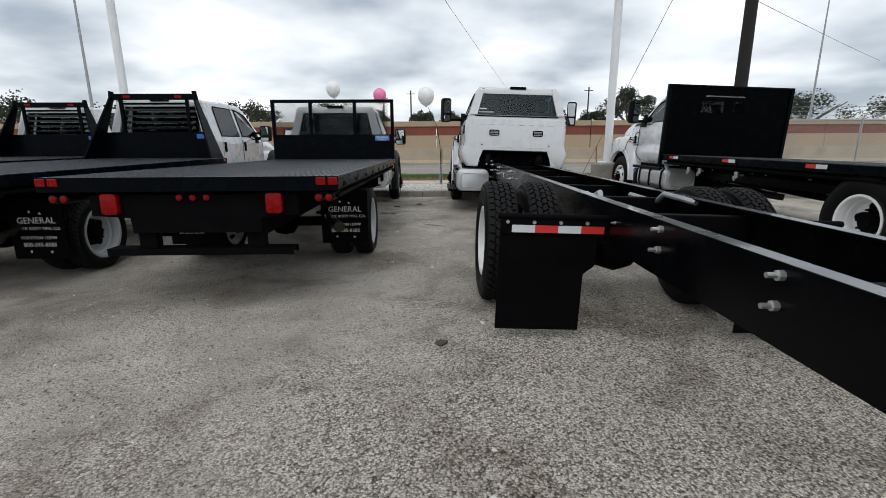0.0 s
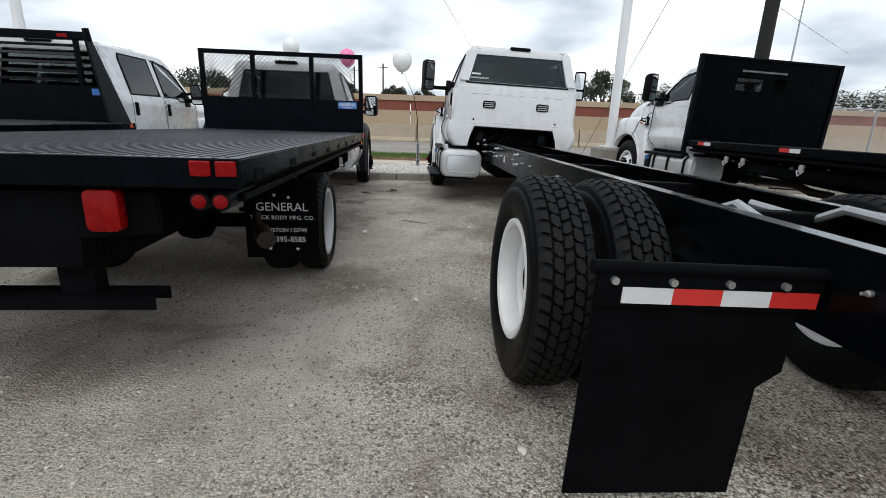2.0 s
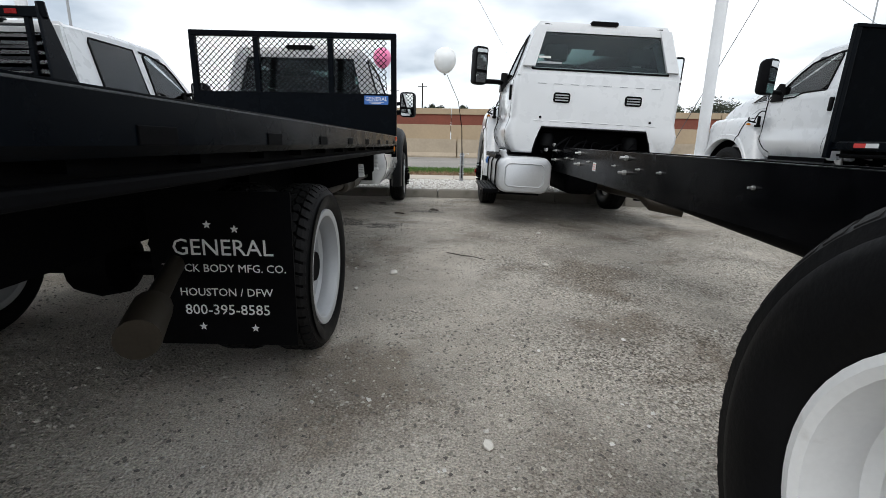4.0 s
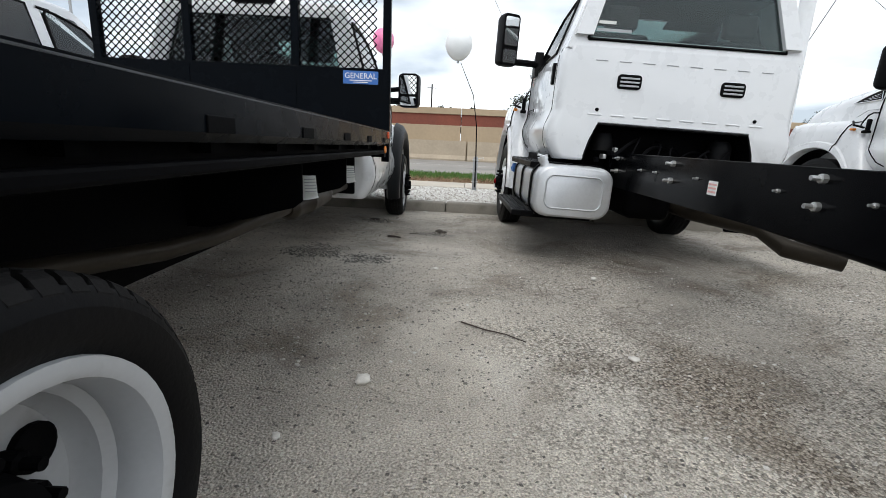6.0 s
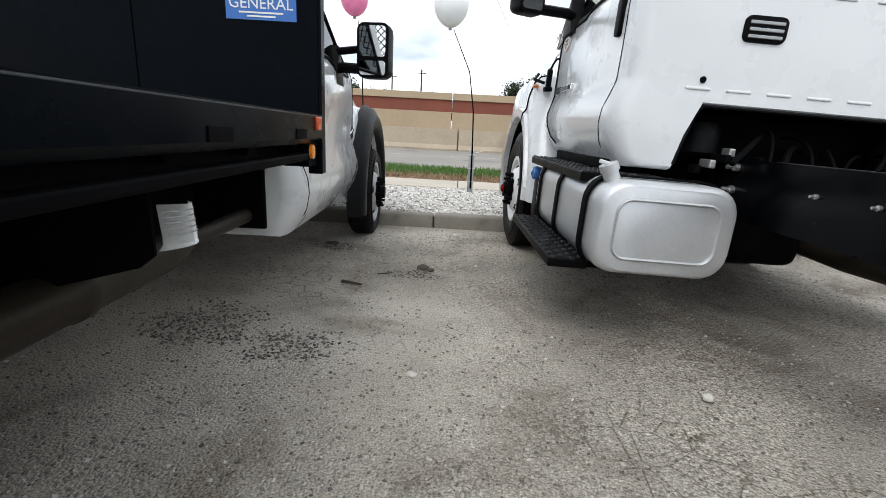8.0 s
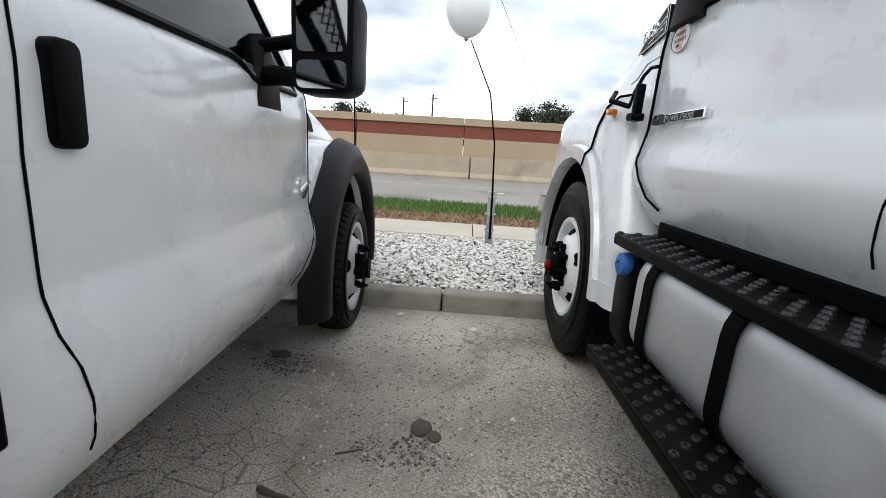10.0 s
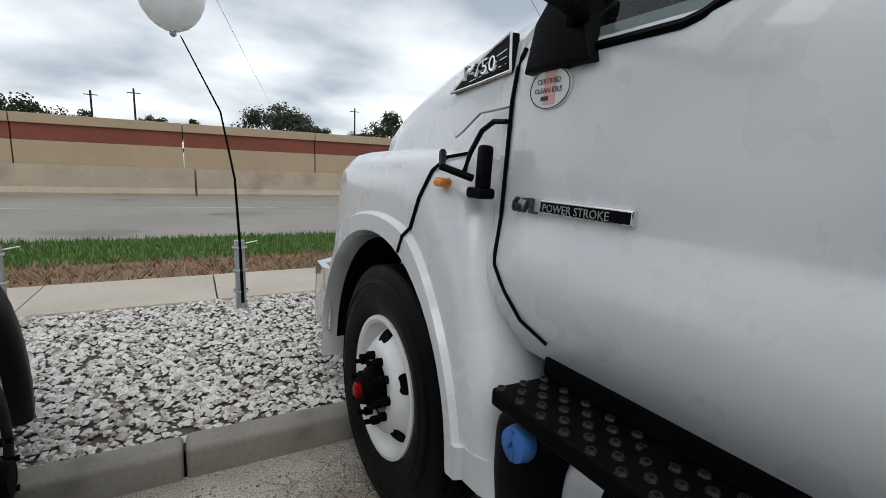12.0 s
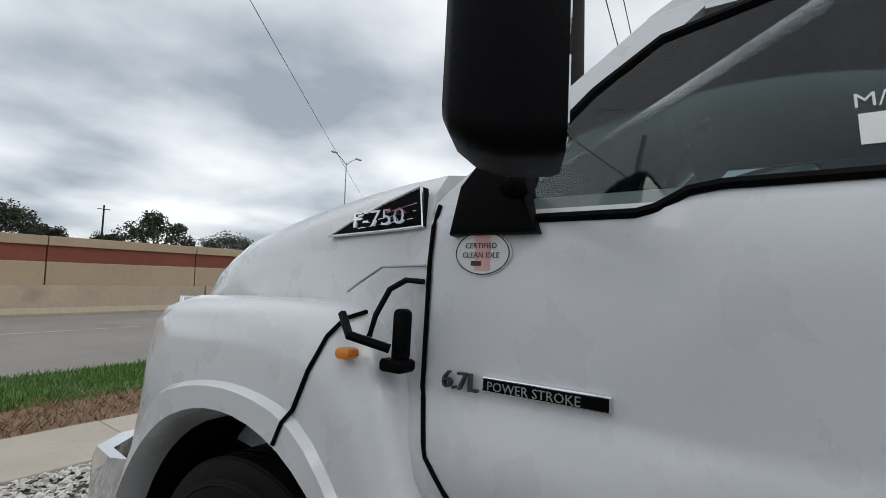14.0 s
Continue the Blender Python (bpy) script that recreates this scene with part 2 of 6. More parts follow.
M_PINKINK = plain("pale_red_ink", (0.75, 0.42, 0.38), 0.6)
M_GLASS = glass_material("tinted_window_glass", (0.46, 0.55, 0.54))
M_CLEAR = glass_material("clear_windscreen_glass", (0.84, 0.90, 0.88))
M_MIRROR = plain("mirror_glass", (0.80, 0.82, 0.82), 0.03, 1.0, vary=0.01)
M_SEAT = mat("grey_seat_cloth", (0.055, 0.056, 0.06), 0.85, vary=0.2, bump=0.2, bump_scale=120)
M_KERB = mat("kerb_concrete", (0.26, 0.24, 0.205), 0.9, vary=0.25, scale=3, bump=0.35, bump_scale=50, spots=((0.17, 0.155, 0.13), 3.0, 0.52, 0.75), random_tint=0.1)
M_WALK = mat("pavement_concrete", (0.46, 0.41, 0.34), 0.9, vary=0.14, scale=1.2, bump=0.25, bump_scale=60, random_tint=0.06)
M_ROAD = mat("worn_road", (0.27, 0.25, 0.225), 0.92, vary=0.16, scale=0.4, bump=0.25, bump_scale=40, spots=((0.12, 0.115, 0.11), 0.35, 0.6, 0.75))
M_BARR = mat("barrier_concrete", (0.40, 0.33, 0.245), 0.9, vary=0.15, scale=0.7, bump=0.2, bump_scale=20, spots=((0.24, 0.20, 0.15), 0.8, 0.55, 0.8))
M_WALLT = mat("tan_wall_concrete", (0.39, 0.30, 0.20), 0.9, vary=0.12, scale=0.5, bump=0.2, bump_scale=15)
M_WALLR = mat("red_wall_panel", (0.20, 0.06, 0.038), 0.9, vary=0.2, scale=0.8, bump=0.4, bump_scale=12)
M_GRASS = mat("grass_blades", (0.075, 0.15, 0.03), 0.8, vary=0.4, scale=4)
M_DIRT = mat("dry_dirt", (0.22, 0.14, 0.085), 0.95, vary=0.3, scale=3, bump=0.5, bump_scale=40)
M_GAP = mat("dark_bed_soil", (0.10, 0.085, 0.07), 0.95, vary=0.3, scale=6, bump=0.4, bump_scale=60)
M_BARK = mat("bark", (0.10, 0.08, 0.06), 0.9, vary=0.3, scale=4, bump=0.4)
M_POLE = mat("white_pole_paint", (0.72, 0.73, 0.74), 0.5, vary=0.08, scale=3)
M_WOODP = mat("dark_utility_pole", (0.010, 0.009, 0.008), 0.85, vary=0.3, scale=5, bump=0.3)
M_WIRE = plain("wire", (0.05, 0.05, 0.055), 0.6)
M_BALW = plain("white_balloon", (0.82, 0.83, 0.82), 0.35)
M_BALP = plain("pink_balloon", (0.85, 0.22, 0.42), 0.3)
M_LIGHTP = plain("light_pole", (0.35, 0.36, 0.37), 0.5, 0.5)

# ---- mesh kit ----
def part(name, bm, material, parent=None, label="", smooth=None):
    me = bpy.data.meshes.new(name)
    bmesh.ops.recalc_face_normals(bm, faces=bm.faces[:])
    bm.to_mesh(me)
    bm.free()
    me.materials.append(material)
    if smooth is not None:
        me.polygons.foreach_set("use_smooth", [True] * len(me.polygons))
        me.set_sharp_from_angle(angle=radians(smooth))
    ob = new(name, me)
    if parent is not None:
        ob.parent = parent
    if label:
        tagged(ob, label)
    return ob


def thing(name, m, label, category, group="", kind=""):
    ob = new(name)
    ob.empty_display_size = 0.2
    ob.matrix_world = m
    return tagged(ob, label, category, group, kind)


def box(bm, x0, x1, y0, y1, z0, z1, bevel=0.0, seg=2):
    vs = [bm.verts.new((x, y, z)) for x in (x0, x1) for y in (y0, y1) for z in (z0, z1)]
    fs = [bm.faces.new([vs[i] for i in f]) for f in ((0, 1, 3, 2), (4, 6, 7, 5), (0, 4, 5, 1), (2, 3, 7, 6), (0, 2, 6, 4), (1, 5, 7, 3))]
    if bevel:
        edges = list({e for f in fs for e in f.edges})
        bmesh.ops.bevel(bm, geom=edges, offset=bevel, segments=seg, profile=0.5, affect="EDGES")
    return bm


def prism(bm, pts, axis, a, b, bevel=0.0, seg=2):
    """A polygon in the plane across the axis ('x': (y, z), 'y': (x, z), 'z': (x, y)), drawn out from a to b."""
    def at(p, d):
        return {"x": (d, p[0], p[1]), "y": (p[0], d, p[1]), "z": (p[0], p[1], d)}[axis]
    lo = [bm.verts.new(at(p, a)) for p in pts]
    hi = [bm.verts.new(at(p, b)) for p in pts]
    fs = [bm.faces.new(lo), bm.faces.new(hi[::-1])]
    k = len(pts)
    fs += [bm.faces.new((lo[i], hi[i], hi[(i + 1) % k], lo[(i + 1) % k])) for i in range(k)]
    if bevel:
        bmesh.ops.recalc_face_normals(bm, faces=fs)
        edges = list({e for f in fs[:2] for e in f.edges})
        bmesh.ops.bevel(bm, geom=edges, offset=bevel, segments=seg, profile=0.5, affect="EDGES")
    return bm


def tube(bm, pts, r, seg=8, taper=None):
    """A round bar along points, with capped ends."""
    pts = [Vector(p) for p in pts]
    rings = []
    up = Vector((0, 0, 1))
    for i, p in enumerate(pts):
        d = (pts[min(i + 1, len(pts) - 1)] - pts[max(i - 1, 0)]).normalized()
        u = d.cross(up if abs(d.z) < 0.95 else Vector((1, 0, 0))).normalized()
        v = d.cross(u)
        rr = r if taper is None else r + (taper - r) * i / (len(pts) - 1)
        rings.append([bm.verts.new(p + rr * (math.cos(6.28318 * k / seg) * u + math.sin(6.28318 * k / seg) * v)) for k in range(seg)])
    for a, b in zip(rings, rings[1:]):
        for k in range(seg):
            bm.faces.new((a[k], a[(k + 1) % seg], b[(k + 1) % seg], b[k]))
    bm.faces.new(rings[0]); bm.faces.new(rings[-1][::-1])
    return bm


def lathe(bm, profile, seg=40, axis="x", centre=(0, 0, 0), closed=False):
    """A profile of (radius, offset) turned round an axis."""
    c = Vector(centre)
    rings = []
    for r, o in profile:
        ring = []
        for k in range(seg):
            a = 2 * math.pi * k / seg
            q = {"x": (o, r * math.cos(a), r * math.sin(a)), "y": (r * math.cos(a), o, r * math.sin(a)), "z": (r * math.cos(a), r * math.sin(a), o)}[axis]
            ring.append(bm.verts.new(c + Vector(q)))
        rings.append(ring)
    pairs = list(zip(rings, rings[1:])) + ([(rings[-1], rings[0])] if closed else [])
    for a, b in pairs:
        for k in range(seg):
            bm.faces.new((a[k], a[(k + 1) % seg], b[(k + 1) % seg], b[k]))
    if not closed:
        bm.faces.new(rings[0]); bm.faces.new(rings[-1][::-1])
    return bm


def loft(bm, sections, cap=True, ring=True):
    """Joins equal-length loops of points into a skin."""
    rows = [[bm.verts.new(p) for p in s] for s in sections]
    k = len(rows[0])
    for a, b in zip(rows, rows[1:]):
        for i in range(k if ring else k - 1):
            bm.faces.new((a[i], a[(i + 1) % k], b[(i + 1) % k], b[i]))
    if cap:
        bm.faces.new(rows[0]); bm.faces.new(rows[-1][::-1])
    return bm


def slab(bm, quad, thick):
    """A sheet on four or more corner points, thickened along its normal."""
    q = [Vector(p) for p in quad]
    nrm = (q[1] - q[0]).cross(q[2] - q[0]).normalized() * thick
    a = [bm.verts.new(p) for p in q]
    b = [bm.verts.new(p + nrm) for p in q]
    bm.faces.new(a); bm.faces.new(b[::-1])
    for i in range(len(q)):
        bm.faces.new((a[i], b[i], b[(i + 1) % len(q)], a[(i + 1) % len(q)]))
    return bm


def rounded(w, h, r, seg=4, cx=0.0, cy=0.0):
    """The outline of a rounded rectangle."""
    pts = []
    for sx, sy, a0 in ((1, 1, 0), (-1, 1, 90), (-1, -1, 180), (1, -1, 270)):
        for k in range(seg + 1):
            a = radians(a0 + 90 * k / seg)
            pts.append((cx + sx * (w / 2 - r) + r * math.cos(a), cy + sy * (h / 2 - r) + r * math.sin(a)))
    return pts


def lettering(name, text, size, m, material, parent, depth=0.002, align="CENTER"):
    cu = bpy.data.curves.new(name, "FONT")
    cu.body, cu.size, cu.extrude, cu.align_x, cu.resolution_u = text, size, depth, align, 2
    ob = new(name + "_curve", cu)
    dg = bpy.context.evaluated_depsgraph_get()
    me = bpy.data.meshes.new_from_object(ob.evaluated_get(dg))
    bpy.data.objects.remove(ob)
    bpy.data.curves.remove(cu)
    me.materials.clear()
    me.materials.append(material)
    t = new(name, me)
    t.parent = parent
    t.matrix_local = m
    return t


def B():
    return bmesh.new()

# ---- wheels ----
def tyre_mesh(r, w, rim, tread, seg=64):
    """Tyre turned round x, outer face at -x. tread: 'block' for chunky drive tyres, 'rib' for steer tyres."""
    bm = B()
    h = w / 2
    base = r - (0.020 if tread == "block" else 0.010)
    prof = [(rim, -h * 0.72), (rim + 0.02, -h * 0.86), (rim + (r - rim) * 0.35, -h * 1.0), (rim + (r - rim) * 0.62, -h * 1.0),
            (r - 0.065, -h * 0.95), (r - 0.062, -h * 0.93), (r - 0.035, -h * 0.90), (base, -h * 0.80)]
    if tread == "rib":
        ribs = []
        for k in range(5):
            c = -h * 0.64 + k * h * 0.32
            ribs += [(base, c - h * 0.145), (r, c - h * 0.13), (r, c + h * 0.13), (base, c + h * 0.145)]
        prof += ribs
    prof += [(rr, -o) for rr, o in prof[7::-1]]
    lathe(bm, prof, seg, closed=True)
    if tread == "block":
        bm_t = B()
        nb = 50
        rows = [(-0.88, -0.54), (-0.46, -0.19), (-0.13, 0.13), (0.19, 0.46), (0.54, 0.88)]
        for ri, (a, b) in enumerate(rows):
            for k in range(nb):
                t0 = 2 * math.pi * (k + (0.5 if ri % 2 else 0.0)) / nb
                dt = 2 * math.pi / nb
                skew = (0.10, 0.14, -0.12, 0.14, -0.10)[ri] * dt
                edge = ri in (0, 4)
                wd = 0.36 if edge else 0.33
                cx = (a + b) / 2
                pts = [(a, -wd * dt - skew), (cx, -wd * dt * (1.12 if edge else 1.38) - skew * 0.2), (b, -wd * dt + skew), (b, wd * dt + skew), (cx, wd * dt * (0.9 if edge else 1.38) + skew * 0.2), (a, wd * dt - skew)]
                lo, hi = [], []
                for u, dv in pts:
                    drop = 0.016 * max(0.0, abs(u) - 0.5) / 0.36
                    if edge and abs(u) > 0.8:
                        drop += 0.012
                    for rr, lst, sh in ((base - 0.02, lo, 1.0), (r - drop, hi, 0.97)):
                        ang = t0 + dv * sh
                        lst.append(bm_t.verts.new((u * h, rr * math.cos(ang), rr * math.sin(ang))))
                bm_t.faces.new(hi)
                for i in range(6):
                    bm_t.faces.new((lo[i], lo[(i + 1) % 6], hi[(i + 1) % 6], hi[i]))
    else:
        for ring in (rim + (r - rim) * 0.45, rim + (r - rim) * 0.66):
            lathe(bm, [(ring - 0.004, -h * 0.99), (ring, -h * 1.02), (ring + 0.004, -h * 0.99)], seg, closed=True)
    return bm, (bm_t if tread == "block" else None)


SHARED = {}


def shared_part(key, name, maker, material, parent, label="", smooth=None):
    """A part whose mesh is built once and then used again by its repeats."""
    if key not in SHARED:
        ob = part(name, maker(), material, parent, label, smooth)
        SHARED[key] = ob.data
        return ob
    ob = new(name, SHARED[key])
    ob.parent = parent
    if label:
        tagged(ob, label)
    return ob


def disc_wheel(name, parent, place, r, w, rim, style, rim_mat, tread, lugs=10, outward=-1, hub_label=""):
    """A wheel as a part of its truck: tyre, rim, hub and nuts beneath it. style 'dish': outer dual; 'dome': front."""
    bm, bm_t = tyre_mesh(r, w, rim, tread)
    wheel = part("wheel", bm, M_RUBBER, parent, "black rubber tyre on its rim", smooth=32)
    if bm_t:
        tagged(part("tread", bm_t, M_TREAD_LIT, wheel, "chunky tread blocks"), kind="stuff")
    wheel.matrix_local = place @ (pose(0, 0, 0, 0, 0, 180) if outward > 0 else Matrix())
    h = w / 2
    bm = B()
    if style == "dish":
        lathe(bm, [(rim + 0.012, -h * 0.80), (rim + 0.010, -h * 0.88), (rim - 0.006, -h * 0.90), (rim - 0.022, -h * 0.84), (rim - 0.030, -h * 0.5),
                   (rim - 0.034, -h * 0.30), (rim - 0.030, -h * 0.12), (rim - 0.048, h * 0.02), (rim - 0.052, h * 0.30), (rim - 0.066, h * 0.44), (rim * 0.62, h * 0.50), (rim * 0.40, h * 0.50),
                   (rim * 0.40, h * 0.58), (rim * 0.62, h * 0.64), (rim - 0.09, h * 0.72), (rim + 0.012, h * 0.72)], 48, closed=True)
        face = h * 0.50
    else:
        lathe(bm, [(rim + 0.012, -h * 0.80), (rim + 0.010, -h * 0.88), (rim - 0.006, -h * 0.90), (rim - 0.022, -h * 0.84), (rim - 0.035, -h * 0.55),
                   (rim - 0.05, -h * 0.46), (rim * 0.62, -h * 0.95), (rim * 0.56, -h * 1.02), (rim * 0.40, -h * 1.02), (rim * 0.40, -h * 0.94),
                   (rim * 0.60, -h * 0.86), (rim - 0.07, -h * 0.36), (rim + 0.012, h * 0.72)], 48, closed=True)
        face = -h * 1.02
    part("rim", bm, rim_mat, wheel, smooth=35)
    # black discs on the uncut rim paint the darkness of its hand holes
    for k in range(5 if lugs > 8 else 4):
        a = 2 * math.pi * (k + 0.15) / (5 if lugs > 8 else 4)
        rc = rim * (0.72 if style == "dome" else 0.60)
        x = -h * 0.71 if style == "dome" else h * 0.40
        o = shared_part("hole", "hand_hole", lambda: lathe(B(), [(0.001, -0.004), (0.037, -0.004), (0.042, -0.002), (0.042, 0.02)], 18), M_BLACKM, wheel)
        o.matrix_local = pose(x, rc * math.cos(a), rc * math.sin(a)) @ Matrix.Rotation(a, 4, "X") @ Matrix.Rotation(radians(-38 if style == "dome" else 0), 4, "Z")
    hub = B()
    if style == "dish":
        lathe(hub, [(rim * 0.42, face), (rim * 0.40, face - 0.04), (rim * 0.37, face - 0.075), (rim * 0.28, face - 0.08), (rim * 0.26, face - 0.10)], 24)
    else:
        lathe(hub, [(rim * 0.30, face + 0.02), (rim * 0.30, face - 0.035), (rim * 0.22, face - 0.05), (rim * 0.20, face - 0.075)], 24)
    part("hub", hub, M_BLACKM, wheel, hub_label or "black axle hub", smooth=30)
    for k in range(lugs):
        a = 2 * math.pi * k / lugs
        rc = rim * (0.47 if style == "dish" else 0.46)
        o = shared_part("nut", "wheel_nut", lambda: lathe(B(), [(0.019, 0.02), (0.019, -0.03), (0.011, -0.034), (0.011, -0.065)], 8), M_BLACKM, wheel)
        o.matrix_local = pose(face, rc * math.cos(a), rc * math.sin(a))
    if style == "dome" and lugs > 8:
        cap = B()
        lathe(cap, [(0.034, face - 0.07), (0.034, face - 0.09), (0.022, face - 0.1)], 16)
        part("hub_cap", cap, M_RED, wheel, "red hub cap centre")
    return wheel

# ---- cabs ----
def mirror_assembly(truck, side, base, reach, size, tall, back=0.0, turn=8.0):
    """Tow mirror: bracket and arm, shell, and two glasses that face backwards."""
    s = side
    bx, by, bz = base
    ax = bx + s * reach
    bm = B()
    tube(bm, [(bx - s * 0.02, by, bz + 0.02), (bx + s * 0.08, by - back * 0.5, bz + 0.03), (ax + s * 0.03, by - back, bz + 0.02)], 0.034, 10)
    if tall:
        tube(bm, [(bx, by, bz + 0.13), (ax + s * 0.03, by - back, bz + 0.15)], 0.024, 10)
    prism(bm, [(by - 0.12, bz - 0.09), (by + 0.13, bz - 0.09), (by + 0.10, bz + 0.04), (by - 0.02, bz + 0.17)], "x", bx - s * 0.05, bx + s * 0.045, 0.012)
    part("mirror_arm", bm, M_PLASTIC, truck, "black mirror arm", smooth=30)
    w, h, d = size
    y0 = by - back
    cx, cz = ax + s * w * 0.42, bz + (h * 0.38 if tall else h * 0.43)
    bm = B()
    secs = []
    for y, k, kz in ((-0.5, 0.97, 0.98), (-0.42, 1.0, 1.0), (0.0, 1.0, 1.0), (0.25, 0.92, 0.94), (0.42, 0.72, 0.84), (0.5, 0.5, 0.72)):
        secs.append([(px, y0 + d * y, pz) for px, pz in rounded(w * k, h * kz, w * 0.22 * k, 4, cx, cz)])
    loft(bm, secs)
    shell = part("mirror_shell", bm, M_PLASTIC, truck, "black plastic tow mirror housing", smooth=40)
    shell.matrix_local = pose(cx, y0, 0) @ pose(0, 0, 0, 0, 0, -s * turn) @ pose(-cx, -y0, 0)
    for z0, z1 in ((0.36, 0.965), (0.04, 0.33)):
        bm = B()
        zc, hh = cz - h / 2 + h * (z0 + z1) / 2, h * (z1 - z0)
        prism(bm, rounded(w * 0.80, hh * 0.9, w * 0.1, 4, cx, zc), "y", y0 - d * 0.5 - 0.004, y0 - d * 0.5 + 0.002)
        part("mirror_glass", bm, M_MIRROR, shell, "mirror glass")
    return shell


def seat_row(truck, y, xs, floor, top):
    for x in xs:
        bm = B()
        box(bm, x - 0.25, x + 0.25, y - 0.06, y + 0.08, floor + 0.35, top - 0.16, 0.05, 3)
        box(bm, x - 0.25, x + 0.25, y, y + 0.5, floor + 0.22, floor + 0.4, 0.05, 3)
        seat = part("seat", bm, M_SEAT, truck, "grey cloth cab seat", smooth=40)
        bm = B()
        box(bm, x - 0.14, x + 0.14, y - 0.05, y + 0.05, top - 0.14, top + 0.06, 0.04, 3)
        part("headrest", bm, M_SEAT, seat, smooth=40)


def cab_shell(truck, w, wt, yr, doors, ywb, ywt, zf, zb, zwb, zr, tunnel=None, glass=M_GLASS, paint=M_WHITE, inset=0.05):
    """Cab body with real window openings. doors: list of (rear edge, front edge) along y."""
    yd = doors[-1][1]
    bm = B()
    t = tunnel or (0.5, 0.02)

    PROF = [(zf, 0.915), (zf + 0.05, 0.95), (zf + 0.12, 0.988), (zf + 0.20, 1.008), (zf + 0.28, 1.006), (zf + 0.385, 0.972), (zf + 0.41, 0.9645), (zf + 0.425, 0.963), (zf + 0.46, 0.9625), (zb - 0.16, 0.960), (zb - 0.045, 0.948), (zb - 0.03, 0.938), (zb, 0.925)]

    def side_x(z):
        for (za, ka), (z2, kb) in zip(PROF, PROF[1:]):
            if za <= z <= z2:
                return w * (ka + (kb - ka) * (z - za) / (z2 - za))
        return w * (0.925 if z > zb else 0.915)

    def ring(y, k, z0):
        tw, th = t
        left = [(-w * k * q, y, max(z, z0)) for z, q in PROF]
        right = [(w * k * q, y, max(z, z0)) for z, q in reversed(PROF)]
        return left + right + [(tw, y, z0), (tw - 0.03, y, z0 + th * 0.5), (tw - 0.09, y, z0 + th), (-tw + 0.09, y, z0 + th), (-tw + 0.03, y, z0 + th * 0.5), (-tw, y, z0)]
    loft(bm, [ring(yr, 0.915, zf + 0.02), ring(yr + 0.012, 0.945, zf + 0.01), ring(yr + 0.04, 0.975, zf), ring(yr + 0.08, 0.993, zf), ring(yr + 0.14, 1.0, zf), ring(yd - 0.02, 1.0, zf), ring(yd, 0.994, zf), ring(ywb + 0.06, 0.965, zf + 0.1)])
    body = part("cab_body", bm, paint, truck, "white painted cab body", smooth=38)
    # rear wall round the rear window
    bm = B()
    rb, rt = w * 0.90, wt * 0.97
    zt = zr - 0.055

    def rx(z):
        return rb + (rt - rb) * (z - zb) / (zr - zb)
    ww, wtt = rx(zwb) - 0.14, rx(zt) - 0.13
    ry = yr + 0.012
    lean = 0.10
    def yy(z):
        return ry + lean * max(0, z - zb) / (zr - zb)
    slab(bm, [(-rx(zb), yy(zb), zb - 0.01), (rx(zb), yy(zb), zb - 0.01), (rx(zwb), yy(zwb), zwb), (-rx(zwb), yy(zwb), zwb)], -0.04)
    slab(bm, [(-rx(zt), yy(zt), zt), (rx(zt), yy(zt), zt), (rt * 0.97, yy(zr), zr), (-rt * 0.97, yy(zr), zr)], -0.04)
    for s in (-1, 1):
        q = [(s * rx(zwb), yy(zwb), zwb), (s * ww, yy(zwb), zwb), (s * wtt, yy(zt), zt), (s * rx(zt), yy(zt), zt)]
        slab(bm, q, 0.04 if s < 0 else -0.04)
    part("rear_wall", bm, paint, body, smooth=30)
    bm = B()
    slab(bm, [(-ww - 0.03, yy(zwb) - 0.006, zwb - 0.02), (ww + 0.03, yy(zwb) - 0.006, zwb - 0.02), (wtt + 0.03, yy(zt) - 0.006, zt + 0.02), (-wtt - 0.03, yy(zt) - 0.006, zt + 0.02)], -0.005)
    g = part("rear_window", bm, glass, body, "tinted rear window")
    g.visible_shadow = False
    bm = B()
    loop = [(-ww - 0.03, yy(zwb) - 0.008, zwb - 0.02), (ww + 0.03, yy(zwb) - 0.008, zwb - 0.02), (wtt + 0.03, yy(zt) - 0.008, zt + 0.02), (-wtt - 0.03, yy(zt) - 0.008, zt + 0.02)]
    tube(bm, loop + loop[:1], 0.012, 6)
    part("window_seal", bm, M_PLASTIC, body, "black rubber window seal")
    # roof
    bm = B()
    secs = []
    for y, k, dz in ((yr + 0.07, 0.95, -0.06), (yr + 0.09, 0.98, -0.015), (yr + 0.2, 1.0, 0.0), ((yr + ywt) / 2, 1.0, 0.025), (ywt - 0.1, 1.0, 0.005), (ywt, 0.985, -0.02), (ywt + 0.06, 0.97, -0.06)):
        secs.append([(-wt * k, y, zr - 0.10 + dz * 0.3), (-wt * k * 0.985, y, zr - 0.04 + dz * 0.6), (-wt * k * 0.93, y, zr - 0.012 + dz), (-wt * k * 0.6, y, zr + dz + 0.006), (wt * k * 0.6, y, zr + dz + 0.006),
                     (wt * k * 0.93, y, zr - 0.012 + dz), (wt * k * 0.985, y, zr - 0.04 + dz * 0.6), (wt * k, y, zr - 0.10 + dz * 0.3), (wt * k * 0.9, y, zr - 0.10 + dz * 0.3), (-wt * k * 0.9, y, zr - 0.10 + dz * 0.3)])
    loft(bm, secs)
    part("roof", bm, paint, body, "white cab roof", smooth=40)
    # pillars, side glass
    def sx(z):
        return w * 0.925 + (wt - w * 0.925) * (z - zb) / (zr - 0.08 - zb)
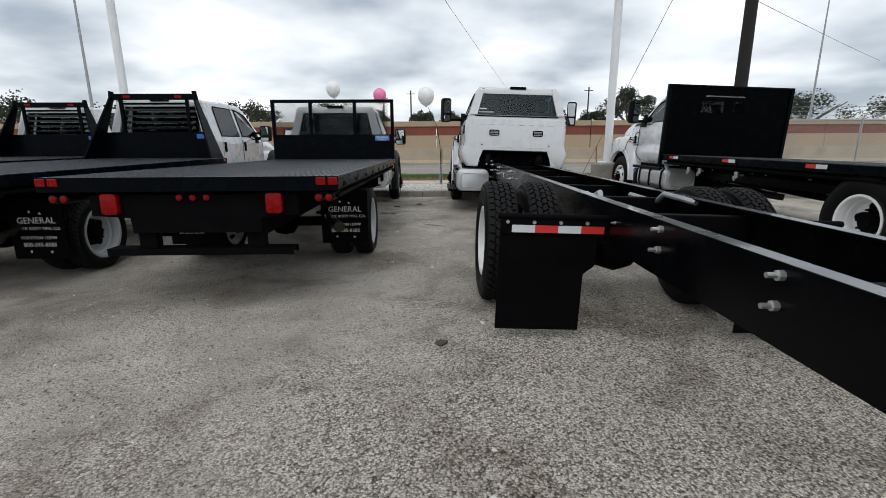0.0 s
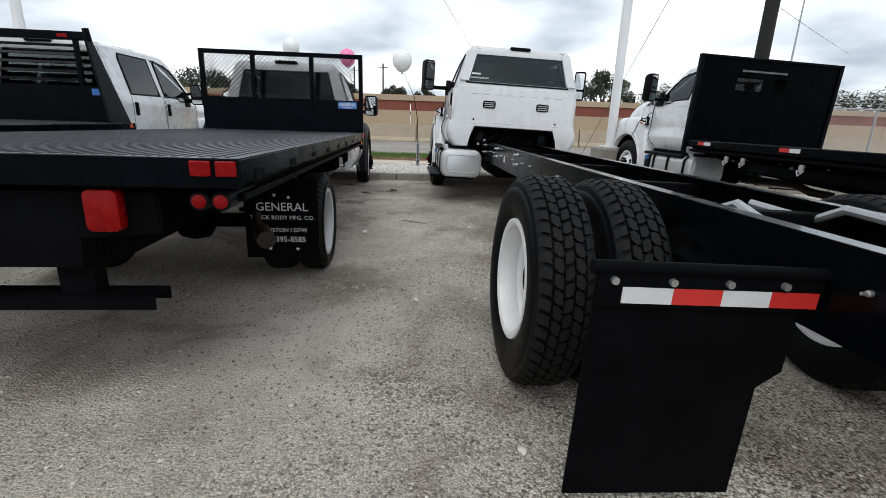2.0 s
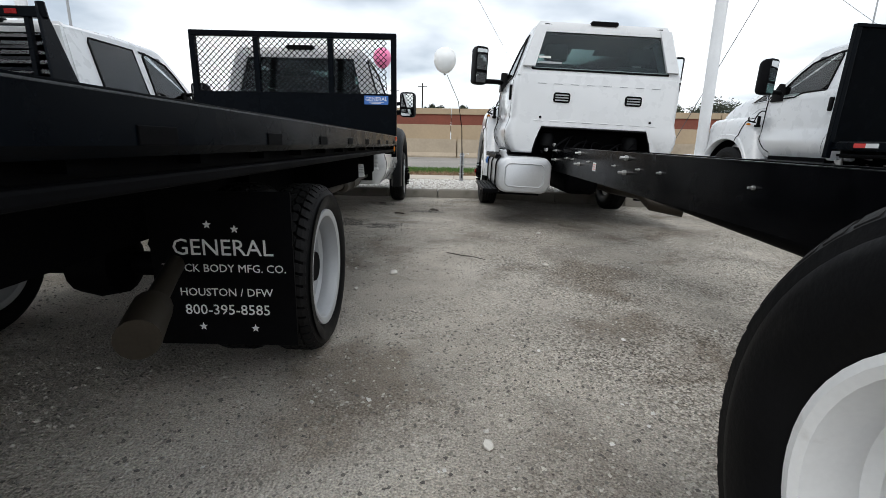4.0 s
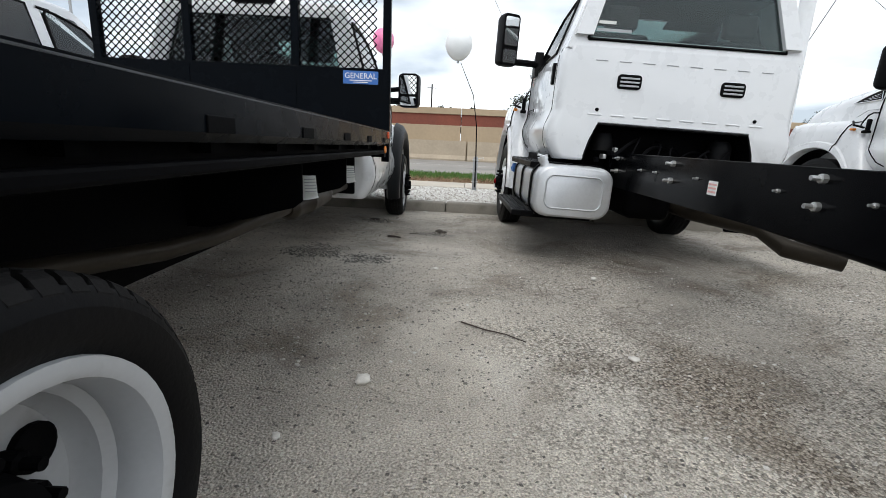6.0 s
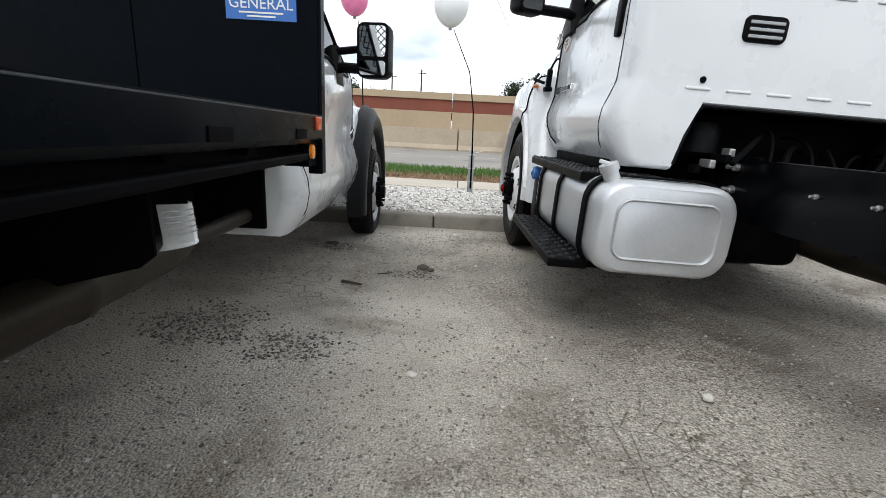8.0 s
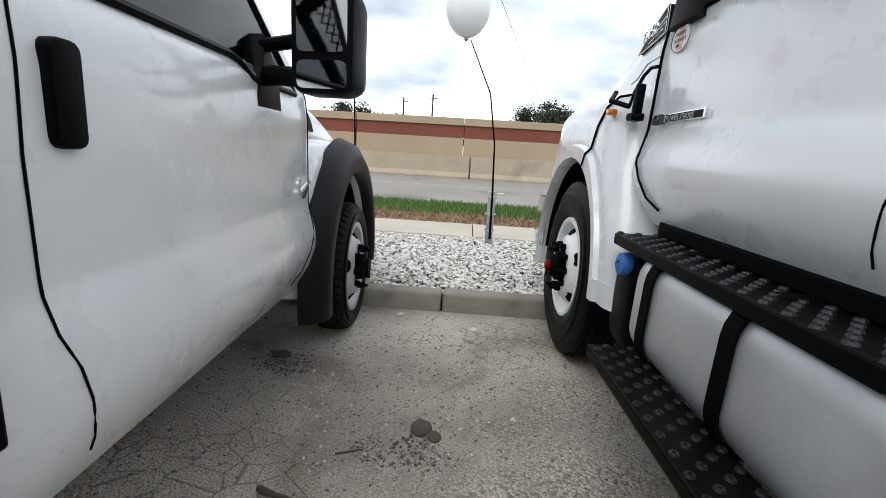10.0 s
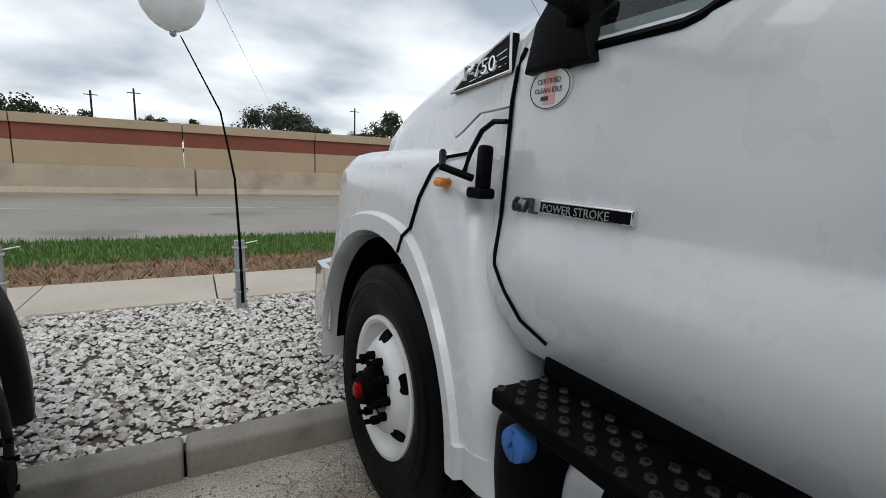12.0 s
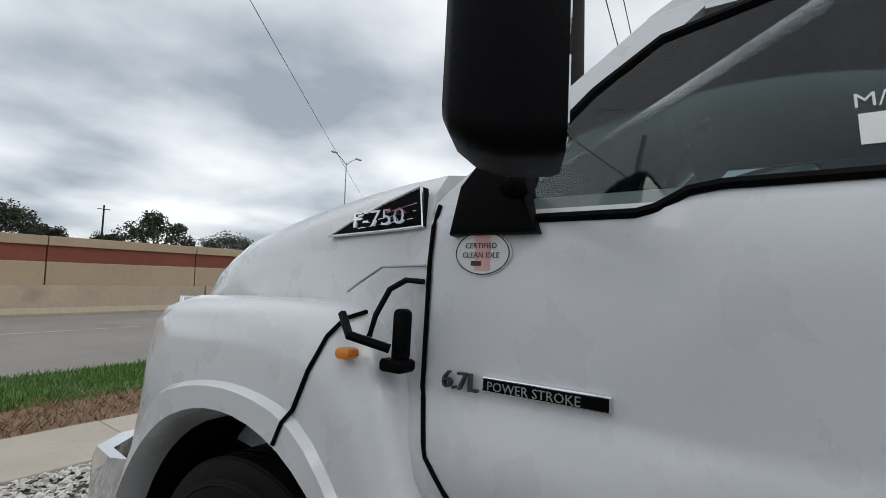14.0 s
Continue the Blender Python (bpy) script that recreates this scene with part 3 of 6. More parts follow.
    for s in (-1, 1):
        zt2 = zr - 0.07
        bm = B()
        slab(bm, [(s * sx(zb), yr + 0.012, zb - 0.01), (s * sx(zb), doors[0][0] + inset, zb - 0.01), (s * sx(zt2), doors[0][0] + inset + 0.04, zt2), (s * sx(zt2), yr + 0.10, zt2)], -0.05 * s)
        part("pillar", bm, paint, body, smooth=30)
        for a, b in zip(doors, doors[1:]):
            bm = B()
            slab(bm, [(s * sx(zb), a[1] - 0.07, zb - 0.01), (s * sx(zb), b[0] + 0.06, zb - 0.01), (s * sx(zt2), b[0] + 0.06, zt2), (s * sx(zt2), a[1] - 0.07, zt2)], -0.05 * s)
            part("pillar", bm, paint, body, smooth=30)
        bm = B()
        slab(bm, [(s * sx(zb), ywb - 0.20, zb - 0.01), (s * sx(zb), ywb, zb - 0.02), (s * sx(zt2) * 0.99, ywt + 0.05, zt2 - 0.02), (s * sx(zt2), ywt - 0.12, zt2)], -0.05 * s)
        part("pillar", bm, paint, body, smooth=30)
        bm = B()
        slab(bm, [(s * sx(zt2 - 0.05), doors[0][0] + 0.05, zt2 - 0.05), (s * sx(zt2 - 0.05), ywt - 0.08, zt2 - 0.05), (s * sx(zt2), ywt - 0.08, zt2 + 0.02), (s * sx(zt2), doors[0][0] + 0.05, zt2 + 0.02)], -0.05 * s)
        part("roof_side_rail", bm, paint, body)
        for i, (y0, y1) in enumerate(doors):
            last = i == len(doors) - 1
            f0 = y0 + (inset if i == 0 else 0.06)
            if last:
                fb, ft = ywb - 0.19, ywt - 0.11
                dip = zb - 0.055
                q = [(f0, zb + 0.0), (fb - 0.56, zb + 0.0), (fb - 0.50, zb - 0.01), (fb - 0.44, dip + 0.01), (fb - 0.40, dip), (fb, dip), (fb - 0.05, dip + 0.09), (fb + (ft - fb) * 0.5, zb + (zt2 - zb) * 0.55), (fb + (ft - fb) * 0.78, zb + (zt2 - zb) * 0.78), (ft - 0.06, zt2 - 0.075), (ft - 0.2, zt2 - 0.045), (ft - 0.4, zt2 - 0.03), (f0 + 0.10, zt2 - 0.03), (f0 + 0.06, zt2 - 0.04), (f0 + 0.03, zt2 - 0.08)]
            else:
                fb = y1 - 0.07
                q = [(f0, zb), (fb, zb), (fb, zt2 - 0.03), (f0 + 0.06, zt2 - 0.03), (f0 + 0.03, zt2 - 0.08)]
            quad = [(s * (sx(z) + 0.004), y, z) for y, z in q]
            bm = B()
            slab(bm, quad, 0.004 * s)
            g = part("side_window", bm, glass, body, "tinted side window")
            g.visible_shadow = False
            bm = B()
            tube(bm, quad + quad[:1], 0.013, 6)
            part("window_seal", bm, M_PLASTIC, body, "black rubber window seal")
        # door seams and handles
        for y0, y1 in doors:
            bm = B()
            z0, o = zf + 0.06, 0.0015
            last = (y0, y1) == doors[-1]
            line = [(y0 + 0.02, zb), (y0 + 0.0, zb - 0.3), (y0 + 0.0, z0 + 0.28), (y0 + 0.06, z0 + 0.02)]
            fl = [(y1, zb), (y1 + 0.0, zb - 0.22), (y1, z0 + 0.36), (y1 - 0.05, z0 + 0.2), (y1 - 0.17, z0 + 0.06), (y1 - 0.26, z0 + 0.015)]
            def dense(pl):
                out = []
                for (ya, za), (y2, z2) in zip(pl, pl[1:]):
                    nn = max(1, int(abs(z2 - za) / 0.03))
                    out += [(ya + (y2 - ya) * q / nn, za + (z2 - za) * q / nn) for q in range(nn)]
                return out + [pl[-1]]
            tube(bm, [(s * (side_x(z) + o), y, z) for y, z in dense(line)], 0.0028, 5)
            tube(bm, [(s * (side_x(z) + o), y, z) for y, z in dense(fl)], 0.007 if tunnel else 0.003, 5)
            tube(bm, [(s * (side_x(z0) - 0.004), y0 + 0.06, z0 + 0.01), (s * (side_x(z0) - 0.004), y1 - 0.26, z0 + 0.01)], 0.005, 5)
            seam = part("door_seam", bm, M_BLACKM, body, "dark door shut line")
            bm = B()
            hy = y0 + 0.085
            prism(bm, rounded(0.065, 0.18, 0.02, 3, hy, zb - 0.20), "x", s * (side_x(zb - 0.2) - 0.01), s * (side_x(zb - 0.2) + 0.022), 0.006)
            part("door_handle", bm, M_PLASTIC, body, "black door handle", smooth=40)
    # windscreen and dashboard
    bm = B()
    zt2 = zr - 0.08
    slab(bm, [(-w * 0.93, ywb, zb - 0.02), (w * 0.93, ywb, zb - 0.02), (wt * 0.93, ywt + 0.03, zt2), (-wt * 0.93, ywt + 0.03, zt2)], 0.005)
    g = part("windscreen", bm, M_CLEAR, body, "clear windscreen")
    g.visible_shadow = False
    bm = B()
    box(bm, -w * 0.9, w * 0.9, ywb - 0.42, ywb - 0.02, zb - 0.2, zb + 0.03, 0.05, 3)
    part("dashboard", bm, M_SEAT, body, "dark dashboard", smooth=40)
    bm = B()
    sw = Vector((-w * 0.42, ywb - 0.52, zb + 0.02))
    ring_pts = [sw + Vector((0.2 * math.cos(a), -0.07 * math.sin(a), 0.19 * math.sin(a))) for a in [2 * math.pi * k / 20 for k in range(21)]]
    tube(bm, ring_pts, 0.016, 6)
    box(bm, sw.x - 0.07, sw.x + 0.07, sw.y - 0.02, sw.y + 0.1, sw.z - 0.06, sw.z + 0.06, 0.02)
    part("steering_wheel", bm, M_PLASTIC, body, "black steering wheel", smooth=40)
    bm = B()
    box(bm, -wt * 0.88, wt * 0.88, yr + 0.14, ywt - 0.04, zr - 0.135, zr - 0.112, 0.006)
    part("headliner", bm, M_TRIM, body, "dark cab headliner")
    for s in (-1, 1):
        bm = B()
        slab(bm, [(s * wt * 0.2, ywt - 0.06, zr - 0.13), (s * wt * 0.84, ywt - 0.06, zr - 0.13), (s * wt * 0.84, ywt + 0.06, zr - 0.19), (s * wt * 0.2, ywt + 0.06, zr - 0.19)], 0.015)
        part("sun_visor", bm, M_TRIM, body, "dark sun visor")
    bm = B()
    box(bm, -w * 0.86, w * 0.86, yr + 0.07, ywb - 0.03, zb - 0.03, zb + 0.006, 0.003)
    part("cab_trim", bm, M_TRIM, body, "dark trim inside the cab")
    seat_row(truck, doors[-1][0] + 0.06, (-w * 0.48, w * 0.48), zb - 0.78, zb + 0.32)
    if len(doors) > 1:
        seat_row(truck, doors[0][0] + 0.08, (-w * 0.5, 0, w * 0.5), zb - 0.78, zb + 0.25)
    bm = B()
    prism(bm, rounded(0.32, 0.05, 0.02, 3, 0, zr - 0.005), "y", yr + 0.065, yr + 0.13)
    part("brake_light", bm, M_PLASTIC, body, "high brake light", smooth=40)
    return body

# ---- medium-duty trucks ----
def front_end(truck, w, wb, ax_z, yd, cowl_z, nose_z, flare_w, R, nose_y, hood_w, arch, taper=0.10, paint=M_WHITE, flare_mat=None, leg_z=0.61, square=7, fall=0.10, bump_z=0.0):
    """Hood, front fenders, bumper and grille ahead of the cab."""
    bm = B()
    secs = []
    n = 9
    for i in range(n + 1):
        u = i / n
        y = yd - 0.0 + (nose_y - yd) * u
        top = cowl_z + (nose_z - cowl_z) * (u ** 1.6) - (0.16 * max(0, u - 0.86) / 0.14)
        hw = hood_w * (1 - taper * u)
        low = ax_z + 0.42
        secs.append([(-hw - 0.03, y, low), (-hw - 0.02, y, top - 0.24), (-hw, y, top - 0.12), (-hw + 0.06, y, top - 0.045), (-hw + 0.2, y, top - 0.012), (-hw * 0.45, y, top + 0.012), (0, y, top + 0.02),
                     (hw * 0.45, y, top + 0.012), (hw - 0.2, y, top - 0.012), (hw - 0.06, y, top - 0.045), (hw, y, top - 0.12), (hw + 0.02, y, top - 0.24), (hw + 0.03, y, low)])
    loft(bm, secs)
    hood = part("hood", bm, paint, truck, "white sloping hood", smooth=40)
    for s in (-1, 1):
        ac_y, ac_z, RR, top_z, front_y, rear_y, rear_z, slant = arch

        def section(a):
            if a > radians(180):
                f = (a - radians(180)) / radians(8)
                ly, lz, nx, nz, d = ac_y - RR - 0.02 * f, ac_z - (ac_z - leg_z) * f, -1.0, 0.0, max(0.08, ac_y - RR - 0.02 * f - (rear_y + slant * (ac_z - (ac_z - leg_z) * f - rear_z)))
            else:
                nx, nz = math.cos(a), math.sin(a)
                ly, lz = ac_y + RR * nx, ac_z + RR * nz
                reach = [((top_z - fall * max(0, nx)) - ac_z) / max(nz, 0.02)]
                if nx > 0.02:
                    reach.append((front_y - ac_y) / nx)
                if nx - slant * nz < -0.02:
                    reach.append((rear_y - ac_y + slant * (ac_z - rear_z)) / (nx - slant * nz))
                d = (sum(q ** -square for q in reach)) ** (-1 / square) - RR
            return lambda x, k: (s * x, ly + nx * d * k, lz + nz * d * k)
        secs = []
        for k in range(33):
            q = section(radians(188 - 198 * k / 32))
            secs.append([q(hood_w - 0.08, 0.0), q(flare_w - 0.03, -0.01), q(flare_w, 0.03), q(flare_w - 0.004, 0.22), q(flare_w - 0.03, 0.26), q(flare_w - 0.035, 0.60), q(flare_w - 0.06, 0.85), q(flare_w - 0.11, 0.97), q(flare_w - 0.18, 1.02), q(hood_w - 0.10, 1.03)])
        bm = B()
        loft(bm, secs, cap=True, ring=True)
        part("fender", bm, paint, truck, "white front fender", smooth=42)
        if not flare_mat:
            q = section(radians(112))
            bm = B()
            tube(bm, [q(flare_w + 0.002, 0.05), q(flare_w - 0.002, 0.22), q(flare_w - 0.026, 0.30), q(flare_w - 0.031, 0.60), q(flare_w - 0.055, 0.85), q(flare_w - 0.10, 0.98), q(flare_w - 0.18, 1.03)], 0.007, 6)
            part("hood_seam", bm, M_BLACKM, truck, "dark hood split line")
        if flare_mat:
            bm = B()
            secs = []
            for k in range(25):
                a = radians(200 - 215 * k / 24)
                e = [(s * (flare_w - 0.10), R - 0.01), (s * (flare_w + 0.05), R), (s * (flare_w + 0.075), R + 0.03), (s * (flare_w + 0.07), R + 0.10), (s * (flare_w + 0.03), R + 0.17), (s * (flare_w - 0.05), R + 0.205)]
                secs.append([(x, wb + d * 1.02 * math.cos(a), max(0.30, ax_z + d * math.sin(a))) for x, d in e])
            loft(bm, secs)
            part("fender_flare", bm, flare_mat, truck, "black plastic wheel-arch flare", smooth=50)
        # inner wheel well
        bm = B()
        secs = [[(s * (hood_w - 0.35), wb + (R - 0.02) * math.cos(radians(180 - 7.5 * k)), ax_z + (R - 0.02) * math.sin(radians(180 - 7.5 * k))),
                 (s * (flare_w - 0.04), wb + (R - 0.02) * math.cos(radians(180 - 7.5 * k)), ax_z + (R - 0.02) * math.sin(radians(180 - 7.5 * k)))] for k in range(25)]
        loft(bm, secs, cap=False, ring=False)
        part("wheel_well", bm, M_BLACKM, truck, "black wheel-well liner")
        bm = B()
        prism(bm, [(0.52, 0), (flare_w - 0.20, 0), (flare_w - 0.24, 0.26), (0.56, 0.26)], "y", 0, 0.07, 0.02)
        lamp = part("headlamp", bm, M_CHROME, truck, "clear headlamp", smooth=40)
        lamp.matrix_local = pose(0, nose_y - 0.16, nose_z - 0.48) @ Matrix.Diagonal((s, 1, 1, 1))
    bm = B()
    box(bm, -hood_w * 0.72, hood_w * 0.72, nose_y - 0.02, nose_y + 0.05, ax_z + 0.36, nose_z - 0.12, 0.03)
    for k in range(4):
        z = ax_z + 0.44 + k * 0.12
        box(bm, -hood_w * 0.68, hood_w * 0.68, nose_y + 0.05, nose_y + 0.075, z, z + 0.05, 0.01)
    part("grille", bm, M_PLASTIC, truck, "black grille", smooth=40)
    bm = B()
    secs = []
    bz = ax_z + bump_z
    for x, dy in ((-flare_w, -0.30), (-flare_w + 0.02, -0.12), (-flare_w + 0.16, 0.0), (-0.4, 0.07), (0.4, 0.07), (flare_w - 0.16, 0.0), (flare_w - 0.02, -0.12), (flare_w, -0.30)):
        secs.append([(x, nose_y + 0.12 + dy, bz - 0.12), (x, nose_y + 0.15 + dy, bz - 0.06), (x, nose_y + 0.15 + dy, bz + 0.18), (x, nose_y + 0.12 + dy, bz + 0.23), (x * 0.97, nose_y + 0.05 + dy, bz + 0.23), (x * 0.97, nose_y + 0.05 + dy, bz - 0.12)])
    loft(bm, secs)
    part("front_bumper", bm, M_CHROME, truck, "chrome front bumper", smooth=40)
    return hood


def channel_rail(bm, x, s, y0, y1, z0, z1, fl=0.085, th=0.012):
    """A C-section frame rail with its open side inwards."""
    pts = [(x, z0), (x, z1), (x - s * fl, z1), (x - s * fl, z1 - th), (x - s * th, z1 - th), (x - s * th, z0 + th), (x - s * fl, z0 + th), (x - s * fl, z0)]
    prism(bm, pts, "y", y0, y1)


def fuel_tank(truck, s, y0, y1, xi, xo, z0, z1):
    bm = B()
    cx, cz, wd, h = (xi + xo) / 2, (z0 + z1) / 2, abs(xo - xi), z1 - z0
    secs = []
    for y, k in ((y0, 0.90), (y0 + 0.012, 0.955), (y0 + 0.035, 0.99), (y0 + 0.07, 1.0), (y1 - 0.07, 1.0), (y1 - 0.03, 0.985), (y1, 0.9)):
        secs.append([(s * px, y, pz) for px, pz in rounded(wd * k, h * k, 0.12, 6, cx, cz)])
    loft(bm, secs)
    tank = part("fuel_tank", bm, M_ALU, truck, "bare aluminium fuel tank", smooth=40)
    bm = B()
    o, i = rounded(wd * 0.74, h * 0.66, 0.07, 6, cx, cz), rounded(wd * 0.70, h * 0.60, 0.06, 6, cx, cz)
    secs = [[(s * a, y0 - d, b) for a, b in q] for q, d in ((o, -0.002), (o, 0.004), (rounded(wd * 0.72, h * 0.63, 0.065, 6, cx, cz), 0.012), (i, 0.004), (i, -0.002))]
    loft(bm, secs, cap=False)
    part("end_rib", bm, M_ALU, tank, "pressed end rib", smooth=60)
    for y in (y0 + 0.16, (y0 + y1) / 2 + 0.02, y1 - 0.16):
        bm = B()
        a, b = rounded(wd + 0.012, h + 0.012, 0.125, 6, cx, cz), rounded(wd + 0.03, h + 0.03, 0.13, 6, cx, cz)
        loft(bm, [[(s * p, yy, q) for p, q in lp] for lp, yy in ((a, y - 0.03), (b, y - 0.028), (b, y + 0.028), (a, y + 0.03))], cap=False)
        part("tank_strap", bm, M_BLACKM, tank, "black tank strap", smooth=30)
    bm = B()
    tube(bm, [(s * (xo - 0.10), y0 + 0.10, z1 - 0.05), (s * (xo - 0.06), y0 + 0.10, z1 + 0.035)], 0.036, 16)
    tube(bm, [(s * (xo - 0.064), y0 + 0.10, z1 + 0.03), (s * (xo - 0.05), y0 + 0.10, z1 + 0.06)], 0.043, 16)
    tube(bm, [(s * (xo - 0.09), y0 + 0.10, z1 + 0.055), (s * (xo - 0.01), y0 + 0.10, z1 + 0.07)], 0.009, 8)
    part("filler_cap", bm, M_ALU, tank, "wrapped aluminium filler cap", smooth=40)
    return tank


def grip_step(truck, x0, x1, y0, y1, z, th, bracket=None):
    """A black tread with raised, drilled buttons."""
    bm = B()
    box(bm, x0, x1, y0, y1, z - th, z, 0.008)
    step = part("step", bm, M_PLASTIC, truck, "black perforated step")
    bm = B()
    nx, ny = max(2, int((x1 - x0) / 0.038)), max(4, int((y1 - y0) / 0.038))
    for i in range(nx):
        for j in range(ny):
            if (i + j) % 2 == 0:
                lathe(bm, [(0.016, z - 0.002), (0.012, z + 0.007), (0.007, z + 0.007), (0.006, z - 0.001)], 7, "z", (x0 + (i + 0.5) * (x1 - x0) / nx, y0 + (j + 0.5) * (y1 - y0) / ny, 0))
    tagged(part("grip_button", bm, M_GRIP, step, "raised grip buttons"), kind="stuff")
    return step


def mudflap(truck, x0, x1, y, z0, z1, s, bar_in, tape=True):
    bm = B()
    tube(bm, [(s * (x1 + 0.02), y, z1 + 0.03), (s * bar_in, y, z1 + 0.03)], 0.022, 10)
    box(bm, min(s * (x0 - 0.05), s * x1), max(s * (x0 - 0.05), s * x1), y - 0.012, y + 0.0, z1 - 0.09, z1 + 0.02, 0.004)
    bar = part("flap_bracket", bm, M_BLACKM, truck, "black flap hanger bar", smooth=40)
    bm = B()
    q = [(x1 + 0.0, z1), (x0, z1), (x0 + 0.0, z1 - 0.30), (x0 + 0.075, z1 - 0.36), (x0 + 0.075, z0), (x1, z0)]
    prism(bm, [(s * a, b) for a, b in q], "y", y + 0.002, y + 0.012)
    flap = part("mudflap", bm, M_BLACKM, truck, "black rubber mudflap")
    if tape:
        a0 = x1 - 0.075
        n, l = 4, a0 - (x0 - 0.035)
        for k in range(n):
            bm = B()
            a = a0 - l * k / n
            box(bm, min(s * a, s * (a - l / n)), max(s * a, s * (a - l / n)), y - 0.0155, y - 0.0125, z1 - 0.075, z1 - 0.025)
            part("reflective_tape", bm, M_REDTAPE if k % 2 else M_WTAPE, bar, "red tape" if k % 2 else "silver tape")
        for k in range(4):
            bm = B()
            lathe(bm, [(0.012, y - 0.026), (0.012, y - 0.01)], 8, "y", (s * (x1 - 0.045 - l * k / 3.5), 0, z1 - 0.005))
            part("bolt", bm, M_STEEL, bar, "zinc bolt")
    return flap


SEAM = 0.16


def heavy_truck(name, m, wb, rear, label, near=True, group=""):
    """White conventional-cab truck on a long black ladder frame. Origin on the ground under the rear axle's middle."""
    t = thing(name, m, label, "truck", group)
    W, ax = 1.05, 0.515
    cy = wb - 2.04
    body = cab_shell(t, W, 0.80, cy, [(cy + SEAM, cy + 1.50)], cy + 1.56, cy + 0.93, 0.90, 1.82, 1.90, 2.42, tunnel=(0.73, 0.31), inset=0.43 - SEAM)
    front_end(t, W, wb, ax, cy + 1.52, 1.97, 1.72, 1.19, 0.66, wb + 1.0, 0.97, (wb + 0.10, 0.47, 0.69, 1.52, wb + 0.78, wb - 0.77, 0.61, 0.42), taper=0.2, square=13, fall=0.03, bump_z=0.12)
    # frame rails
    for s in (-1, 1):
        bm = B()
        channel_rail(bm, s * 0.43, s, rear, wb + 0.7, 0.70, 0.985)
        rail = part("frame_rail", bm, M_RAIL, t, "black painted steel frame rail")
        # thin strip laid on the rail to carry the bright top sheen
        bm = B()
        box(bm, min(s * 0.346, s * 0.43), max(s * 0.346, s * 0.43), rear, cy - 0.3, 0.9855, 0.9885)
        part("top_flange", bm, M_FLANGE_SHEEN, rail, "upper flange of the rail with added sky sheen")
        spots_ = [(y, z, 0.95) for y in (-2.43, -1.60, 3.17, 4.39, 5.40) if y > rear for z in (0.838, 0.945)]
        spots_ += [(y, 0.875, 0.5) for y in (-3.1, -1.0, 0.9, 1.7, 2.60, 2.93, 3.40, 4.08, 4.63, 4.89) if y > rear]
        for y, z, k in spots_:
            o = shared_part("fbolt", "frame_bolt", lambda: lathe(B(), [(0.02, 0), (0.02, 0.022), (0.011, 0.024), (0.011, 0.06)], 8), M_STEEL, rail)
            o.matrix_local = pose(s * 0.43, y, z, 0, 0, 0 if s > 0 else 180) @ Matrix.Diagonal((k, k, k, 1))
    for y in [rear + 0.1, rear + 1.1, -1.0, 0.0, 1.1, 2.4, 3.8, cy - 0.3]:
        bm = B()
        box(bm, -0.42, 0.42, y - 0.04, y + 0.04, 0.74, 0.94, 0.01)
        part("crossmember", bm, M_BLACKM, t, "black crossmember")
    # axles, springs, drive shaft
    bm = B()
    tube(bm, [(-0.9, 0.08, ax), (0.9, 0.08, ax)], 0.085, 12)
    lathe(bm, [(0.08, -0.2), (0.2, -0.14), (0.24, 0.0), (0.2, 0.14), (0.08, 0.2)], 20, "x", (0, 0.08, ax))
    part("rear_axle", bm, M_BLACKM, t, "black rear axle", smooth=40)
    bm = B()
    tube(bm, [(0, 0.1, ax + 0.02), (0, wb - 1.9, 0.72)], 0.055, 10)
    part("drive_shaft", bm, M_BLACKM, t, "black drive shaft", smooth=40)
    bm = B()
    tube(bm, [(-0.85, wb, ax - 0.03), (0.85, wb, ax - 0.03)], 0.06, 10)
    part("front_axle", bm, M_BLACKM, t, "black front axle", smooth=40)
    for s in (-1, 1):
        bm = B()
        for k in range(5):
            L = 0.78 - 0.11 * k
            tube(bm, [(s * 0.5, -L, ax + 0.20 - 0.022 * k + 0.02), (s * 0.5, 0, ax + 0.12 - 0.022 * k), (s * 0.5, L, ax + 0.20 - 0.022 * k + 0.02)], 0.02, 6)
        part("leaf_spring", bm, M_BLACKM, t, "black leaf spring pack")
        bm = B()
        tube(bm, [(s * 0.36, -0.5, 0.96), (s * 0.26, -0.2, 0.99), (s * 0.30, 0.0, 0.90), (s * 0.2, 0.3, 0.93)], 0.022, 8)
        part("air_line", bm, M_GALV, t, "grey air line", smooth=40)
    # wheels
    for s in (-1, 1):
        disc_wheel("wheel", t, pose(s * 1.045, 0.08, ax), 0.52, 0.27, 0.292, "dish", M_RIMW, "block", 10, s)
        disc_wheel("wheel", t, pose(s * 0.715, 0.08, ax), 0.52, 0.27, 0.292, "dome", M_RIMW, "block", 10, -s)
        disc_wheel("wheel", t, pose(s * 1.04, wb, ax), 0.52, 0.27, 0.292, "dome", M_RIMW, "rib", 10, s)
        mudflap(t, 0.485, 1.145, -0.86, 0.08, 0.85, s, 0.42)
        mirror_assembly(t, s, (s * 0.99, cy + 1.30, 1.815), 0.315, (0.19, 0.50, 0.19), False, 0.20, 24.0)
    # tank, steps and fluid tank beside the cab
    fuel_tank(t, -1, cy - 0.30, cy + 1.02, 0.52, 1.16, 0.43, 0.855)
    fuel_tank(t, 1, cy + 0.1, cy + 1.02, 0.50, 1.11, 0.41, 0.855)
